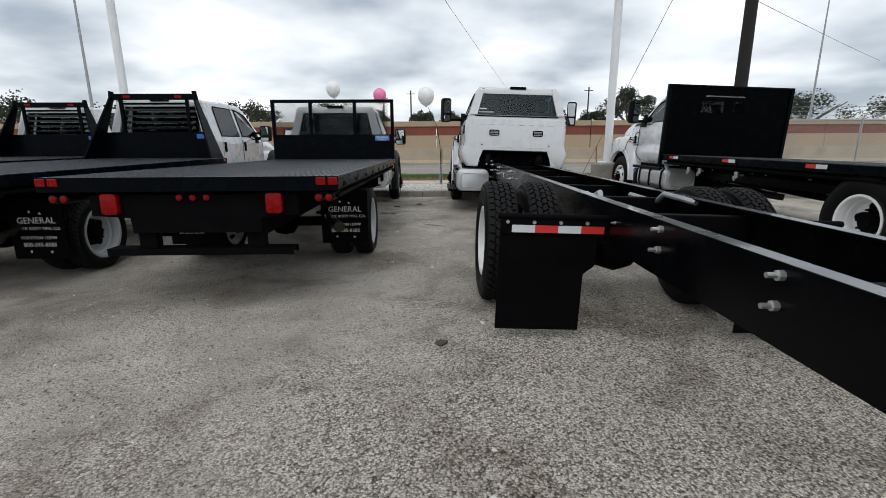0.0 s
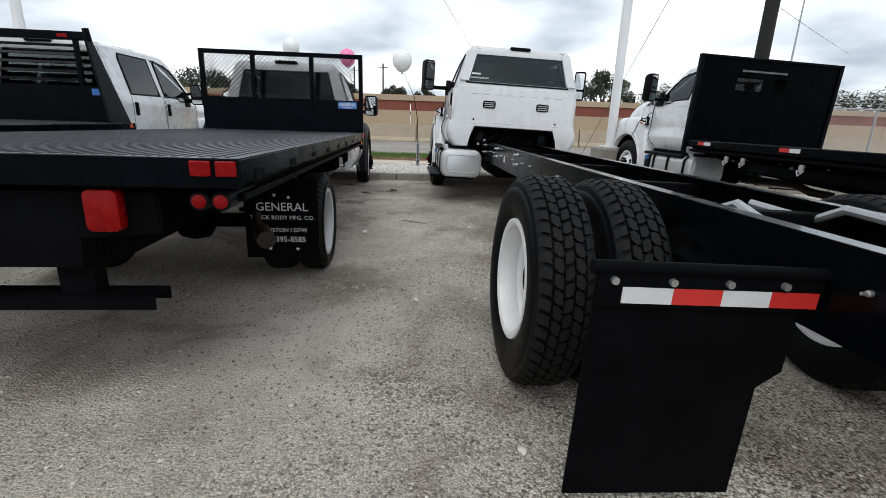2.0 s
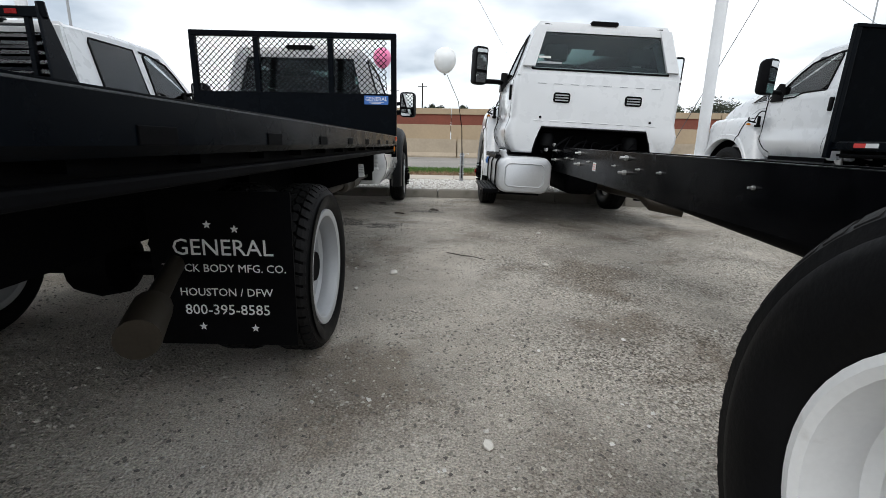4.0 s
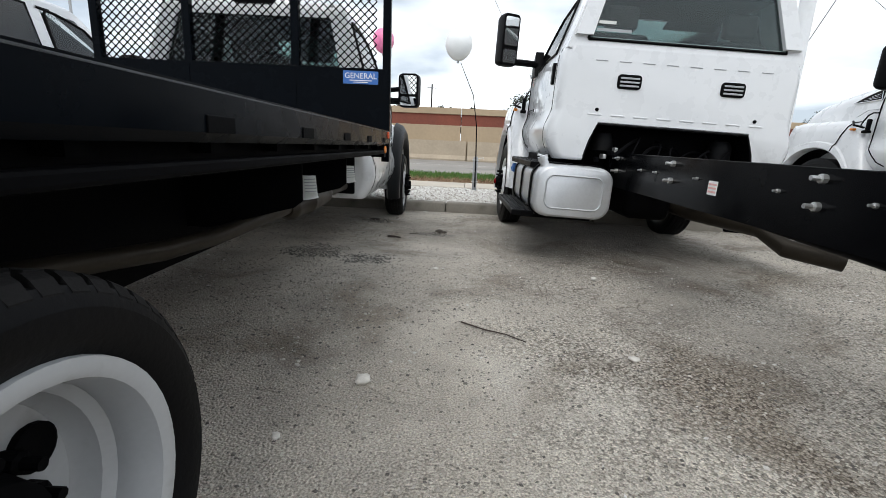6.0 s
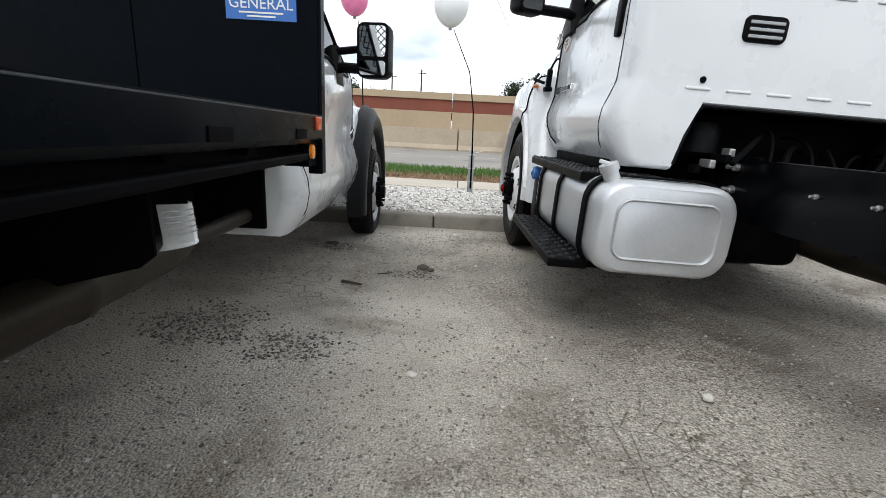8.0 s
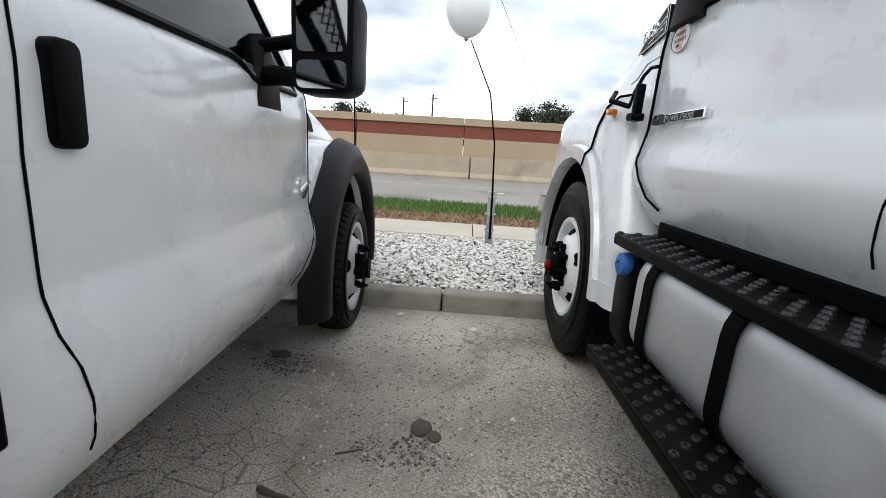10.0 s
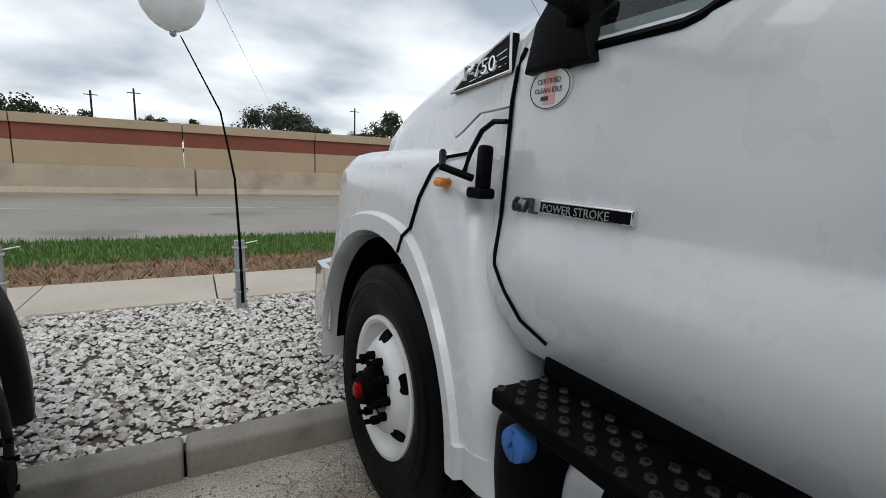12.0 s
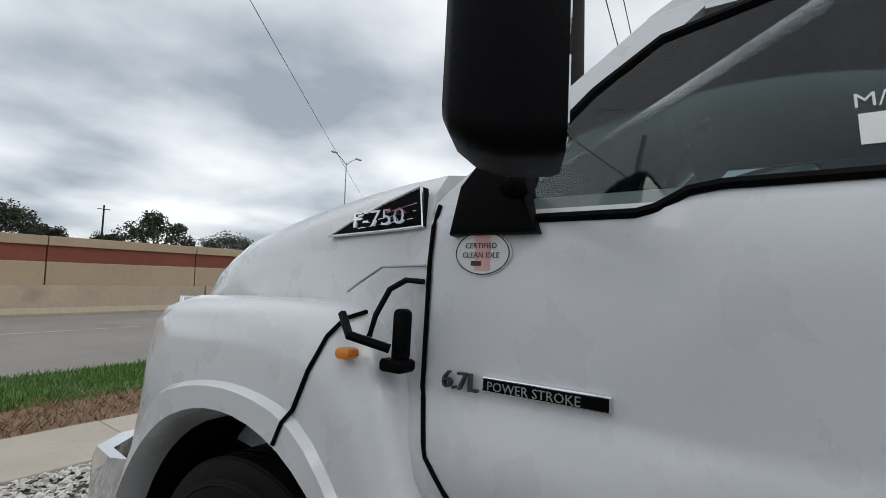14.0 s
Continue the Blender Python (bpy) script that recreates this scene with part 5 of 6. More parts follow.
def mesh_rack(t, y, hw, z, top, solid):
    """Square-tube headache rack: solid lower sheet, diamond mesh above, in three bays."""
    bm = B()
    k = 0.03
    for x in (-hw + k, -hw * 0.36, hw * 0.36, hw - k):
        low = z - 0.24 if abs(x) > hw * 0.5 else z
        box(bm, x - k, x + k, y - k, y + k, low, top - 2 * k, 0.005)
    box(bm, -hw, hw, y - k, y + k, top - 2 * k, top, 0.006)
    frame_ = part("rack_frame", bm, M_BLACK, t, "black square-tube headache rack frame")
    bm = B()
    box(bm, -hw + 0.012, hw - 0.012, y - k - 0.006, y - k - 0.001, z, solid, 0.002)
    for x in (-hw * 0.36, hw * 0.36):
        box(bm, x - 0.006, x + 0.006, y - k - 0.011, y - k - 0.006, z + 0.01, solid - 0.01)
    part("rack_sheet", bm, M_BLACK, t, "black glossy rack sheet")
    bm = B()
    W2, H2 = hw - 2 * k, (top - 2 * k)
    pitch, hgt, wd = 0.062, 0.030, 0.004
    rows = int((H2 - solid) / hgt)
    cols = int(2 * W2 / pitch)
    verts, faces = [], []
    def strip(xa, za, xb, zb):
        i = len(verts)
        dx_, dz_ = xb - xa, zb - za
        l = math.hypot(dx_, dz_)
        ox, oz = -dz_ / l * wd, dx_ / l * wd
        for yy in (y + 0.004, y + 0.010):
            verts.extend([(xa + ox, yy, za + oz), (xb + ox, yy, zb + oz), (xb - ox, yy, zb - oz), (xa - ox, yy, za - oz)])
        faces.extend([(i, i + 1, i + 2, i + 3), (i + 7, i + 6, i + 5, i + 4), (i, i + 4, i + 5, i + 1), (i + 2, i + 6, i + 7, i + 3)])
    for r_ in range(rows):
        for c in range(cols):
            x = -W2 + pitch * c
            zc = solid + hgt * r_
            if (r_ % 2) == 0:
                strip(x, zc, x + pitch / 2, zc + hgt); strip(x + pitch / 2, zc + hgt, x + pitch, zc)
            else:
                strip(x, zc + hgt, x + pitch / 2, zc); strip(x + pitch / 2, zc, x + pitch, zc + hgt)
    bm.free()
    me = bpy.data.meshes.new("rack_mesh")
    me.from_pydata(verts, [], faces)
    me.materials.append(M_BLACKM)
    ob = new("rack_mesh", me)
    ob.parent = t
    tagged(ob, "black expanded-metal mesh", kind="stuff")
    bm = B()
    box(bm, hw - 0.36, hw - 0.09, y - k - 0.010, y - k - 0.0075, solid - 0.115, solid - 0.02)
    st = part("maker_sticker", bm, M_BLUE, t, "blue maker sticker with white letters")
    lettering("sticker_text", "GENERAL", 0.058, pose(hw - 0.225, y - k - 0.011, solid - 0.075, 90, 0, 0), M_INK, st, 0.0006)
    bm = B()
    box(bm, hw - 0.31, hw - 0.14, y - k - 0.0115, y - k - 0.0102, solid - 0.092, solid - 0.086)
    box(bm, hw - 0.28, hw - 0.17, y - k - 0.0115, y - k - 0.0102, solid - 0.105, solid - 0.099)
    part("sticker_bar", bm, M_INK, st)


def louvre_rack(t, y, hw, z, top, solid):
    """Headache rack that narrows upwards, with louvres over a solid sheet and side gussets."""
    tw = hw * 0.65
    k = 0.035
    bm = B()
    for s in (-1, 1):
        slab(bm, [(s * hw, y - 0.42, z), (s * hw, y + 0.02, z), (s * tw, y + 0.05, top), (s * tw, y - 0.03, top)], 0.03 * (-s))
        tube(bm, [(s * (tw + 0.02), y, top - 0.1), (s * (tw + 0.0), y, top + 0.04)], 0.04, 8)
        box(bm, s * tw * 0.80 - 0.025, s * tw * 0.80 + 0.025, y - 0.02, y + 0.03, solid, top - 0.05, 0.004)
    box(bm, -tw, tw, y - 0.03, y + 0.05, top - 0.10, top, 0.01)
    part("rack_frame", bm, M_BLACK, t, "black tapered headache rack frame")
    bm = B()
    prism(bm, [(-hw, z), (hw, z), (hw - (hw - tw) * (solid - z) / (top - z), solid), (-hw + (hw - tw) * (solid - z) / (top - z), solid)], "y", y - 0.006, y)
    part("rack_sheet", bm, M_BLACK, t, "black rack sheet")
    n = 6
    for i in range(n):
        bm = B()
        zc = solid + 0.05 + (top - 0.13 - solid) * i / (n - 1)
        slab(bm, [(-tw * 0.8, y - 0.02, zc), (tw * 0.8, y - 0.02, zc), (tw * 0.8, y + 0.03, zc + 0.035), (-tw * 0.8, y + 0.03, zc + 0.035)], 0.005)
        part("louvre", bm, M_BLACK, t, "black louvre slat")
    for s in (-1, 1):
        bm = B()
        box(bm, s * tw * 0.62 - 0.06, s * tw * 0.62 + 0.06, y - 0.036, y - 0.031, top - 0.075, top - 0.03, 0.003)
        part("rack_lamp", bm, M_RED, t, "red rack lamp")
    bm = B()
    box(bm, hw * 0.62, hw * 0.62 + 0.2, y - 0.012, y - 0.0075, solid - 0.11, solid - 0.03)
    part("maker_sticker", bm, M_BLUE, t, "blue maker sticker")


def flatbed_truck(name, m, label, y0, y1, z, wb, crew, rack, group, roof=2.0, rake=0.0, gap=0.24):
    t = thing(name, m, label, "truck", group)
    hw, ax = 1.14, 0.405
    deck = stake_bed(t, y0, y1, hw, z)
    bed_parts = list(t.children)
    chassis_gear(t, y0, wb, ax, M_RIMG, 1.005, 0.925, 0.41, 0.276, 0.23)
    rear_lights(t, y0, z, hw)
    W = 0.97
    if crew:
        cy = y1 + 0.10
        doors = [(cy + 0.30, cy + 1.20), (cy + 1.22, cy + 2.30)]
    else:
        cy = y1 + gap
        doors = [(cy + 0.14, cy + 1.60)]
    yd = doors[-1][1]
    body = cab_shell(t, W, 0.74, cy, doors, yd + 0.06, yd - 0.55, 0.48, roof - 0.62, roof - 0.56, roof)
    front_end(t, W, wb, ax, yd + 0.02, roof - 0.58, roof - 0.80, 0.965, 0.60, wb + 0.92, 0.83, (wb, ax, 0.59, 1.19, wb + 0.88, wb - 0.76, 0.4, 0.0), taper=0.14, flare_mat=M_GREYPL, leg_z=0.45)
    for s in (-1, 1):
        mirror_assembly(t, s, (s * 0.885, yd - (0.30 if crew else 0.44), roof - 0.68), 0.215, (0.21, 0.33, 0.20), True, 0.10)
        fl = plain_flap(t, min(s * 0.59, s * 1.12), max(s * 0.59, s * 1.12), -0.86, 0.24, 0.84)
        if s > 0:
            flap_text(fl, 0.86, -0.863)
        else:
            lettering("print", "800-395-8585", 0.055, pose(-0.9, -0.863, 0.365, 90, 0, 0), M_INK, fl, 0.0008)
        bm = B()
        box(bm, min(s * 1.09, s * 1.152), max(s * 1.09, s * 1.152), y1 - 0.13, y1 - 0.075, z - 0.058, z - 0.008, 0.004)
        bed_parts.append(part("reflector", bm, M_ORANGE, t, "orange-red reflector"))
        bm = B()
        box(bm, min(s * 1.02, s * 1.12), max(s * 1.02, s * 1.12), y1 - 0.16, y1 - 0.04, z - 0.20, z - 0.095, 0.004)
        bed_parts.append(part("lamp_bracket", bm, M_BLACKM, t, "black lamp bracket"))
        bm = B()
        lathe(bm, [(0.030, s * 1.115), (0.028, s * 1.13), (0.015, s * 1.134)], 16, "x", (0, y1 - 0.125, z - 0.142))
        bed_parts.append(part("side_lamp", bm, M_AMBER, t, "round amber side lamp", smooth=40))
    if rake:
        tip = pose(0, y0, z, -rake) @ pose(0, -y0, -z)
        for ob in bed_parts:
            ob.matrix_local = tip
        # added sheet that stands in for the dark space under the bed's front
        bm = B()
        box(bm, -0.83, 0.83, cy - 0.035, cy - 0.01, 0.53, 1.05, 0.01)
        part("rear_shield", bm, M_BLACKM, t, "added black sheet behind the cab")
    if rack == "mesh":
        mesh_rack(t, y1, hw, z - 0.055, 2.15, 1.515)
    else:
        louvre_rack(t, y1, hw - 0.06, z, 2.20, 1.56)
    bm = B()
    tube(bm, [(0.84, -1.30, 0.53), (0.70, -0.95, 0.54), (0.60, -0.5, 0.66), (0.60, 0.2, 0.65), (0.72, 0.6, 0.62), (0.75, 0.9, 0.61), (0.75, 3.05, 0.60)], 0.033, 12)
    tube(bm, [(0.82, -1.24, 0.535), (0.91, -1.45, 0.53)], 0.055, 16)
    part("exhaust_pipe", bm, M_EXH, t, "dull rusty exhaust pipe", smooth=40)
    bm = B()
    lathe(bm, [(0.04, 1.66), (0.062, 1.69), (0.066, 1.73), (0.066, 1.98), (0.073, 1.99), (0.073, 2.03), (0.066, 2.04), (0.066, 2.36), (0.062, 2.41), (0.04, 2.52)], 20, "y", (0.75, 0, 0.60))
    part("silencer", bm, M_EXH, t, "dull rusty silencer", smooth=40)
    bm = B()
    box(bm, -0.85, -0.46, 0.9, 2.1, 0.42, 0.78, 0.06, 3)
    part("fuel_tank", bm, M_BLACKM, t, "black fuel tank", smooth=40)
    bm = B()
    box(bm, -0.2, 0.2, wb - 2.0, wb - 0.3, 0.35, 0.7, 0.08, 3)
    part("gearbox", bm, M_BLACKM, t, "dark gearbox and engine sump", smooth=40)
    # added panels: stop light from the far side, so the underbed stays dark
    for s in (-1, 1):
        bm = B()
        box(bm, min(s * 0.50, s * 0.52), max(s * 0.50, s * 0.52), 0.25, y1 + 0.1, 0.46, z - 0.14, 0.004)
        part("frame_shield", bm, M_BLACKM, t, "added black panel that blocks light under the bed")
    return t, body, cy, yd


A_MAT = pose(-1.39, 5.758, 0, 0, 0, 2.2)
truck_a, body_a, cy_a, yd_a = flatbed_truck("flatbed_truck", A_MAT, "white regular-cab truck with a black flatbed and mesh rack", -2.50, 2.95, 1.115, 5.43, False, "mesh", "flatbed trucks", roof=2.04, rake=0.6, gap=0.17)
B_MAT = pose(-4.29, 5.02, 0, 0, 0, 2.2)
truck_b, body_b, cy_b, yd_b = flatbed_truck("flatbed_truck", B_MAT, "white crew-cab truck with a black flatbed and louvred rack", -1.7, 2.95, 1.115, 6.1, True, "louvre", "flatbed trucks", 2.12)
truck_c = copy_thing(truck_b, pose(-7.4, 6.55, 0, 0, 0, 2.2))

# papers and badges of the near flatbed
bm = B()
secs = []
for k in range(9):
    u = k / 8
    x, y = 0.69 + 0.075 * math.sin(u * math.pi * 0.9), 0.05 + 0.18 * u
    secs.append([(x + 0.03 * u, y - 0.035, 0.545 + 0.02 * u), (x + 0.005, y - 0.01, 0.565), (x, y, 0.59), (x - 0.012, y, 0.72 - 0.012 * u)])
loft(bm, secs, cap=False, ring=False)
bmesh.ops.solidify(bm, geom=bm.faces[:], thickness=0.0015)
tag_paper = part("service_tag", bm, M_PAPER, truck_a, "crumpled white printed service tag", smooth=50)
for k in range(5):
    bm = B()
    rows_ = []
    for j in range(7 - k % 2):
        u = 0.06 + 0.11 * j
        x, y = 0.69 + 0.075 * math.sin(u * math.pi * 0.9), 0.05 + 0.18 * u
        rows_.append([(x + 0.003 - 0.0021 * k, y - 0.002, 0.600 + 0.022 * k), (x + 0.0025 - 0.0021 * k, y - 0.002, 0.606 + 0.022 * k)])
    loft(bm, rows_, cap=False, ring=False)
    part("print", bm, M_GALV, tag_paper, "faded print")
prints = list(tag_paper.children)
for k, y in enumerate((1.14, 1.97)):
    o = tag_paper
    if k:
        o = new("service_tag", tag_paper.data)
        o.parent = truck_a
        tagged(o, "crumpled white printed service tag")
        for q in prints:
            c = new("print", q.data)
            c.parent = o
    o.matrix_local = pose(0.585, y, 0.40) @ Matrix.Scale(0.6, 4)
    bm = B()
    prism(bm, [(0.50, 0.60), (0.62, 0.60), (0.98, 0.70), (1.018, 0.73), (1.018, 0.935), (0.50, 0.935)], "y", y - 0.035, y - 0.025, 0.002)
    part("bed_outrigger", bm, M_BLACKM, truck_a, "black bed outrigger plate")
bm = B()
lathe(bm, [(0.085, -0.938), (0.085, -0.935), (0.06, -0.931)], 28, "x", (0, 0, 0))
emb = part("door_emblem", bm, M_CHROME, truck_a, "round chrome door emblem", smooth=40)
emb.matrix_local = pose(0, yd_a - 0.07, 0.965) @ Matrix.Diagonal((-1, 0.6, 0.6, 1))
bm = B()
slab(bm, [(-0.942, -0.14, -0.05), (-0.942, 0.14, 0.03), (-0.942, 0.14, 0.055), (-0.942, -0.14, -0.025)], 0.008)
part("emblem_bar", bm, M_CHROME, emb, "chrome lettered bar")

# model plate on the near flatbed's hood side
def hood_x(y):
    return 0.83 * (1 - 0.14 * (y - yd_a) / (5.43 + 0.92 - yd_a)) + 0.03


bm = B()
pl = [(yd_a + 0.04, 1.245), (yd_a + 0.36, 1.225), (yd_a + 0.30, 1.28), (yd_a + 0.20, 1.325), (yd_a + 0.06, 1.345)]
slab(bm, [(hood_x(y), y, z) for y, z in pl], 0.02)
pt = part("hood_vent", bm, M_PLASTIC, truck_a, "black vent emblem plate")
RIGHT = Matrix(((0, 0, 1, 0), (1, 0, 0, 0), (0, 1, 0, 0), (0, 0, 0, 1)))
lettering("vent_text", "F-550", 0.065, Matrix.Translation((hood_x(yd_a + 0.15) + 0.024, yd_a + 0.06, 1.262)) @ Matrix.Rotation(radians(4.5), 4, "Z") @ RIGHT, M_CHROME, truck_a, 0.003, "LEFT")

# ---- flatbed with a solid bulkhead ----
D_MAT = pose(6.32, 4.8, -0.075, 0, 2.2, 1.9)
truck_d, body_d, cy_d = heavy_truck("flatbed_truck", D_MAT, 6.8, -2.6, "white heavy truck with a black flatbed and solid bulkhead", near=False, group="heavy trucks in the lot")
stake_bed(truck_d, -2.9, cy_d - 0.15, 1.22, 1.13)
yb = cy_d - 0.14
z0, z1 = 1.13, 2.45
bm = B()
xs, zs = [-1.2, -0.55, -0.48, -0.10, 0.10, 0.3, 0.32, 1.2], [z0, 1.98, 2.20, 2.24, 2.30, z1]
hole = lambda x, z: (1.98 < z < 2.20 and (-0.55 < x < -0.10 or 0.10 < x < 0.32)) or (2.24 < z < 2.30 and -0.48 < x < 0.3)
grid = {(i, j): bm.verts.new((x, yb - 0.01, z)) for i, x in enumerate(xs) for j, z in enumerate(zs)}
for i in range(len(xs) - 1):
    for j in range(len(zs) - 1):
        if not hole((xs[i] + xs[i + 1]) / 2, (zs[j] + zs[j + 1]) / 2):
            bm.faces.new((grid[i, j], grid[i + 1, j], grid[i + 1, j + 1], grid[i, j + 1]))
bmesh.ops.solidify(bm, geom=bm.faces[:], thickness=0.012)
part("bulkhead", bm, M_BLACK, truck_d, "black steel bulkhead with cut-outs")
for x in (-1.23, 1.23):
    bm = B()
    box(bm, x - 0.03, x + 0.03, yb - 0.04, yb + 0.03, z0 - 0.2, z1, 0.006)
    part("bulkhead_post", bm, M_BLACK, truck_d, "black bulkhead post")
bm = B()
box(bm, -1.26, 1.26, yb - 0.04, yb + 0.03, z1, z1 + 0.04, 0.006)
part("bulkhead_rail", bm, M_BLACK, truck_d, "black bulkhead top rail")
bm = B()
for x0, x1, a, b in ((-0.55, -0.10, 1.98, 2.22), (0.10, 0.32, 1.98, 2.22), (-0.48, 0.3, 2.22, 2.30)):
    n = int((x1 - x0) / 0.045)
    for i in range(n + 1):
        xx = x0 + (x1 - x0) * i / n
        for sg in (-1, 1):
            xe = min(max(xx + sg * (b - a), x0), x1)
            ze = a + abs(xe - xx)
            if abs(xe - xx) > 0.01:
                tube(bm, [(xx, yb - 0.01, a), (xe, yb - 0.01, ze)], 0.005, 4)
part("bulkhead_mesh", bm, M_BLACKM, truck_d, "black mesh over the cut-outs")
for k in range(3):
    for j in range(2):
        bm = B()
        y = cy_d - 0.5 - 1.7 * k - 0.16 * j
        box(bm, -1.226, -1.221, y - 0.16, y, 1.06, 1.11)
        part("reflective_tape", bm, M_WTAPE if j else M_REDTAPE, truck_d, "silver tape" if j else "red tape")
for y in (cy_d - 1.25, cy_d - 1.6, cy_d - 2.6):
    bm = B()
    box(bm, -1.24, -1.20, y - 0.03, y + 0.03, 0.84, 0.93, 0.01)
    tube(bm, [(-1.23, y - 0.05, 0.86), (-1.25, y, 0.80), (-1.23, y + 0.05, 0.86)], 0.008, 6)
    part("tie_down", bm, M_STEEL, truck_d, "zinc tie-down ring")

# ---- ground and roadside ----
def sheet(name, x0, x1, y0, y1, z, material, label, cat, nx=1, ny=1, wave=0.0, kind="structure", thick=0.0):
    bm = B()
    vs = [[bm.verts.new((x0 + (x1 - x0) * i / nx, y0 + (y1 - y0) * j / ny, z + (wave * noise.noise(Vector((i * 0.9, j * 0.9, 3))) if wave else 0))) for i in range(nx + 1)] for j in range(ny + 1)]
    for j in range(ny):
        for i in range(nx):
            bm.faces.new((vs[j][i], vs[j][i + 1], vs[j + 1][i + 1], vs[j + 1][i]))
    return tagged(part(name, bm, material), label, cat, kind=kind)


sheet("ground", -1500, 1500, -1500, 1500, -0.12, M_LOT, "bare grey-brown ground that reaches the horizon", "ground")


def lot_z(x):
    """The lot's height: level, then falling gently towards the heavy trucks."""
    return -0.075 * min(1.0, max(0.0, (x - 1.0) / 2.4))


bm = B()
rows = [[bm.verts.new((x, y, lot_z(x))) for x in (-1200, 1.0, 3.4, 1200)] for y in (-1200, 11.62)]
for a, b in ((0, 1), (1, 2), (2, 3)):
    bm.faces.new((rows[0][a], rows[0][b], rows[1][b], rows[1][a]))
tagged(part("lot_ground", bm, M_LOT), "worn grey caliche and gravel parking lot", "ground", kind="structure")
sheet("gravel_bed_base", -40, 45, 11.7, 14.15, 0.085, M_GAP, "bed under the pale gravel", "ground")
sheet("road", -300, 300, 18.2, 28.4, 0.06, M_ROAD, "worn grey frontage road", "road")
sheet("dirt_strip", -60, 60, 15.2, 16.4, 0.10, M_DIRT, "dry brown verge", "ground")
sheet("verge_soil", -60, 60, 16.3, 18.25, 0.102, M_GRASS, "soil under the grass verge", "ground")

# kerb blocks
kerb = thing("kerb", pose(0, 11.6, 0), "grey weathered concrete kerb at the lot's edge", "kerb", kind="structure")
rk = random.Random(3)
bm = B()
box(bm, 0, 1.0, 0, 0.16, -0.12, 0.145, 0.025, 3)
first = part("kerb_block", bm, M_KERB, kerb, smooth=30)
first.matrix_local = pose(-20, 0, 0)
x = -20.0
while x < 24:
    L = rk.uniform(0.85, 1.3)
    o = new("kerb_block", first.data)
    o.parent = kerb
    o.matrix_local = pose(x, rk.uniform(-0.006, 0.006), rk.uniform(-0.008, 0.004), 0, 0, rk.uniform(-0.4, 0.4)) @ Matrix.Diagonal((L - 0.012, 1, 1, 1))
    x += L
bpy.data.objects.remove(first)

# pavement slabs
walkway = thing("pavement", pose(0, 14.15, 0), "tan concrete footpath in jointed slabs", "pavement", kind="structure")
bm = B()
box(bm, 0, 1.5, 0, 1.06, -0.05, 0.125, 0.008)
me = part("pavement_slab", bm, M_WALK, walkway)
me.matrix_local = pose(-30, 0, 0)
for i in range(1, 40):
    o = new("pavement_slab", me.data)
    o.parent = walkway
    o.matrix_local = pose(-30 + 1.512 * i, 0, 0.002 * (i % 3))

# pale gravel: loose stones, joined as one heap
def scatter_stones(name, n, x0, x1, y0, y1, z, rmin, rmax, material, label, seed, dens=None, flat=0.6):
    rg = np.random.default_rng(seed)
    if dens:
        pts = []
        while len(pts) < n:
            x, y = rg.uniform(x0, x1), rg.uniform(y0, y1)
            if rg.random() < dens(x, y):
                pts.append((x, y))
        xy = np.array(pts)
    else:
        xy = np.stack([rg.uniform(x0, x1, n), rg.uniform(y0, y1, n)], 1)
    base = np.array([(0.9, 0.1, 0.2), (0.2, 0.95, -0.1), (-0.85, 0.3, 0.1), (-0.3, -0.9, 0.15), (0.5, -0.7, -0.2), (0.1, 0.1, 0.9), (0.0, 0.0, -0.8)])
    tri = np.array([(0, 1, 5), (1, 2, 5), (2, 3, 5), (3, 4, 5), (4, 0, 5), (1, 0, 6), (2, 1, 6), (3, 2, 6), (4, 3, 6), (0, 4, 6)])
    s = rmin + (rmax - rmin) * rg.random(n) ** 1.8
    v = base[None] * rg.uniform(0.72, 1.25, (n, 7, 3)) * s[:, None, None]
    v[:, :, 1] *= rg.uniform(0.6, 1.0, n)[:, None]
    v[:, :, 2] *= flat
    a, b = rg.uniform(0, 6.28, n)[:, None], rg.uniform(-0.5, 0.5, n)[:, None]
    x1_, z1_ = v[:, :, 0] * np.cos(b) - v[:, :, 2] * np.sin(b), v[:, :, 0] * np.sin(b) + v[:, :, 2] * np.cos(b)
    px_, py_ = x1_ * np.cos(a) - v[:, :, 1] * np.sin(a), x1_ * np.sin(a) + v[:, :, 1] * np.cos(a)
    ground = np.array([lot_z(q) if z < 0.05 else 0.0 for q in xy[:, 0]])
    verts = np.stack([px_ + xy[:, :1], py_ + xy[:, 1:], z1_ + z + (s * 0.25 + ground)[:, None]], 2).reshape(-1, 3)
    faces = (tri[None] + 7 * np.arange(n)[:, None, None]).reshape(-1, 3)
    m_ = bpy.data.meshes.new(name)
    m_.from_pydata(verts.tolist(), [], faces.tolist())
    m_.materials.append(material)
    return tagged(new(name, m_), label, "gravel", kind="stuff")


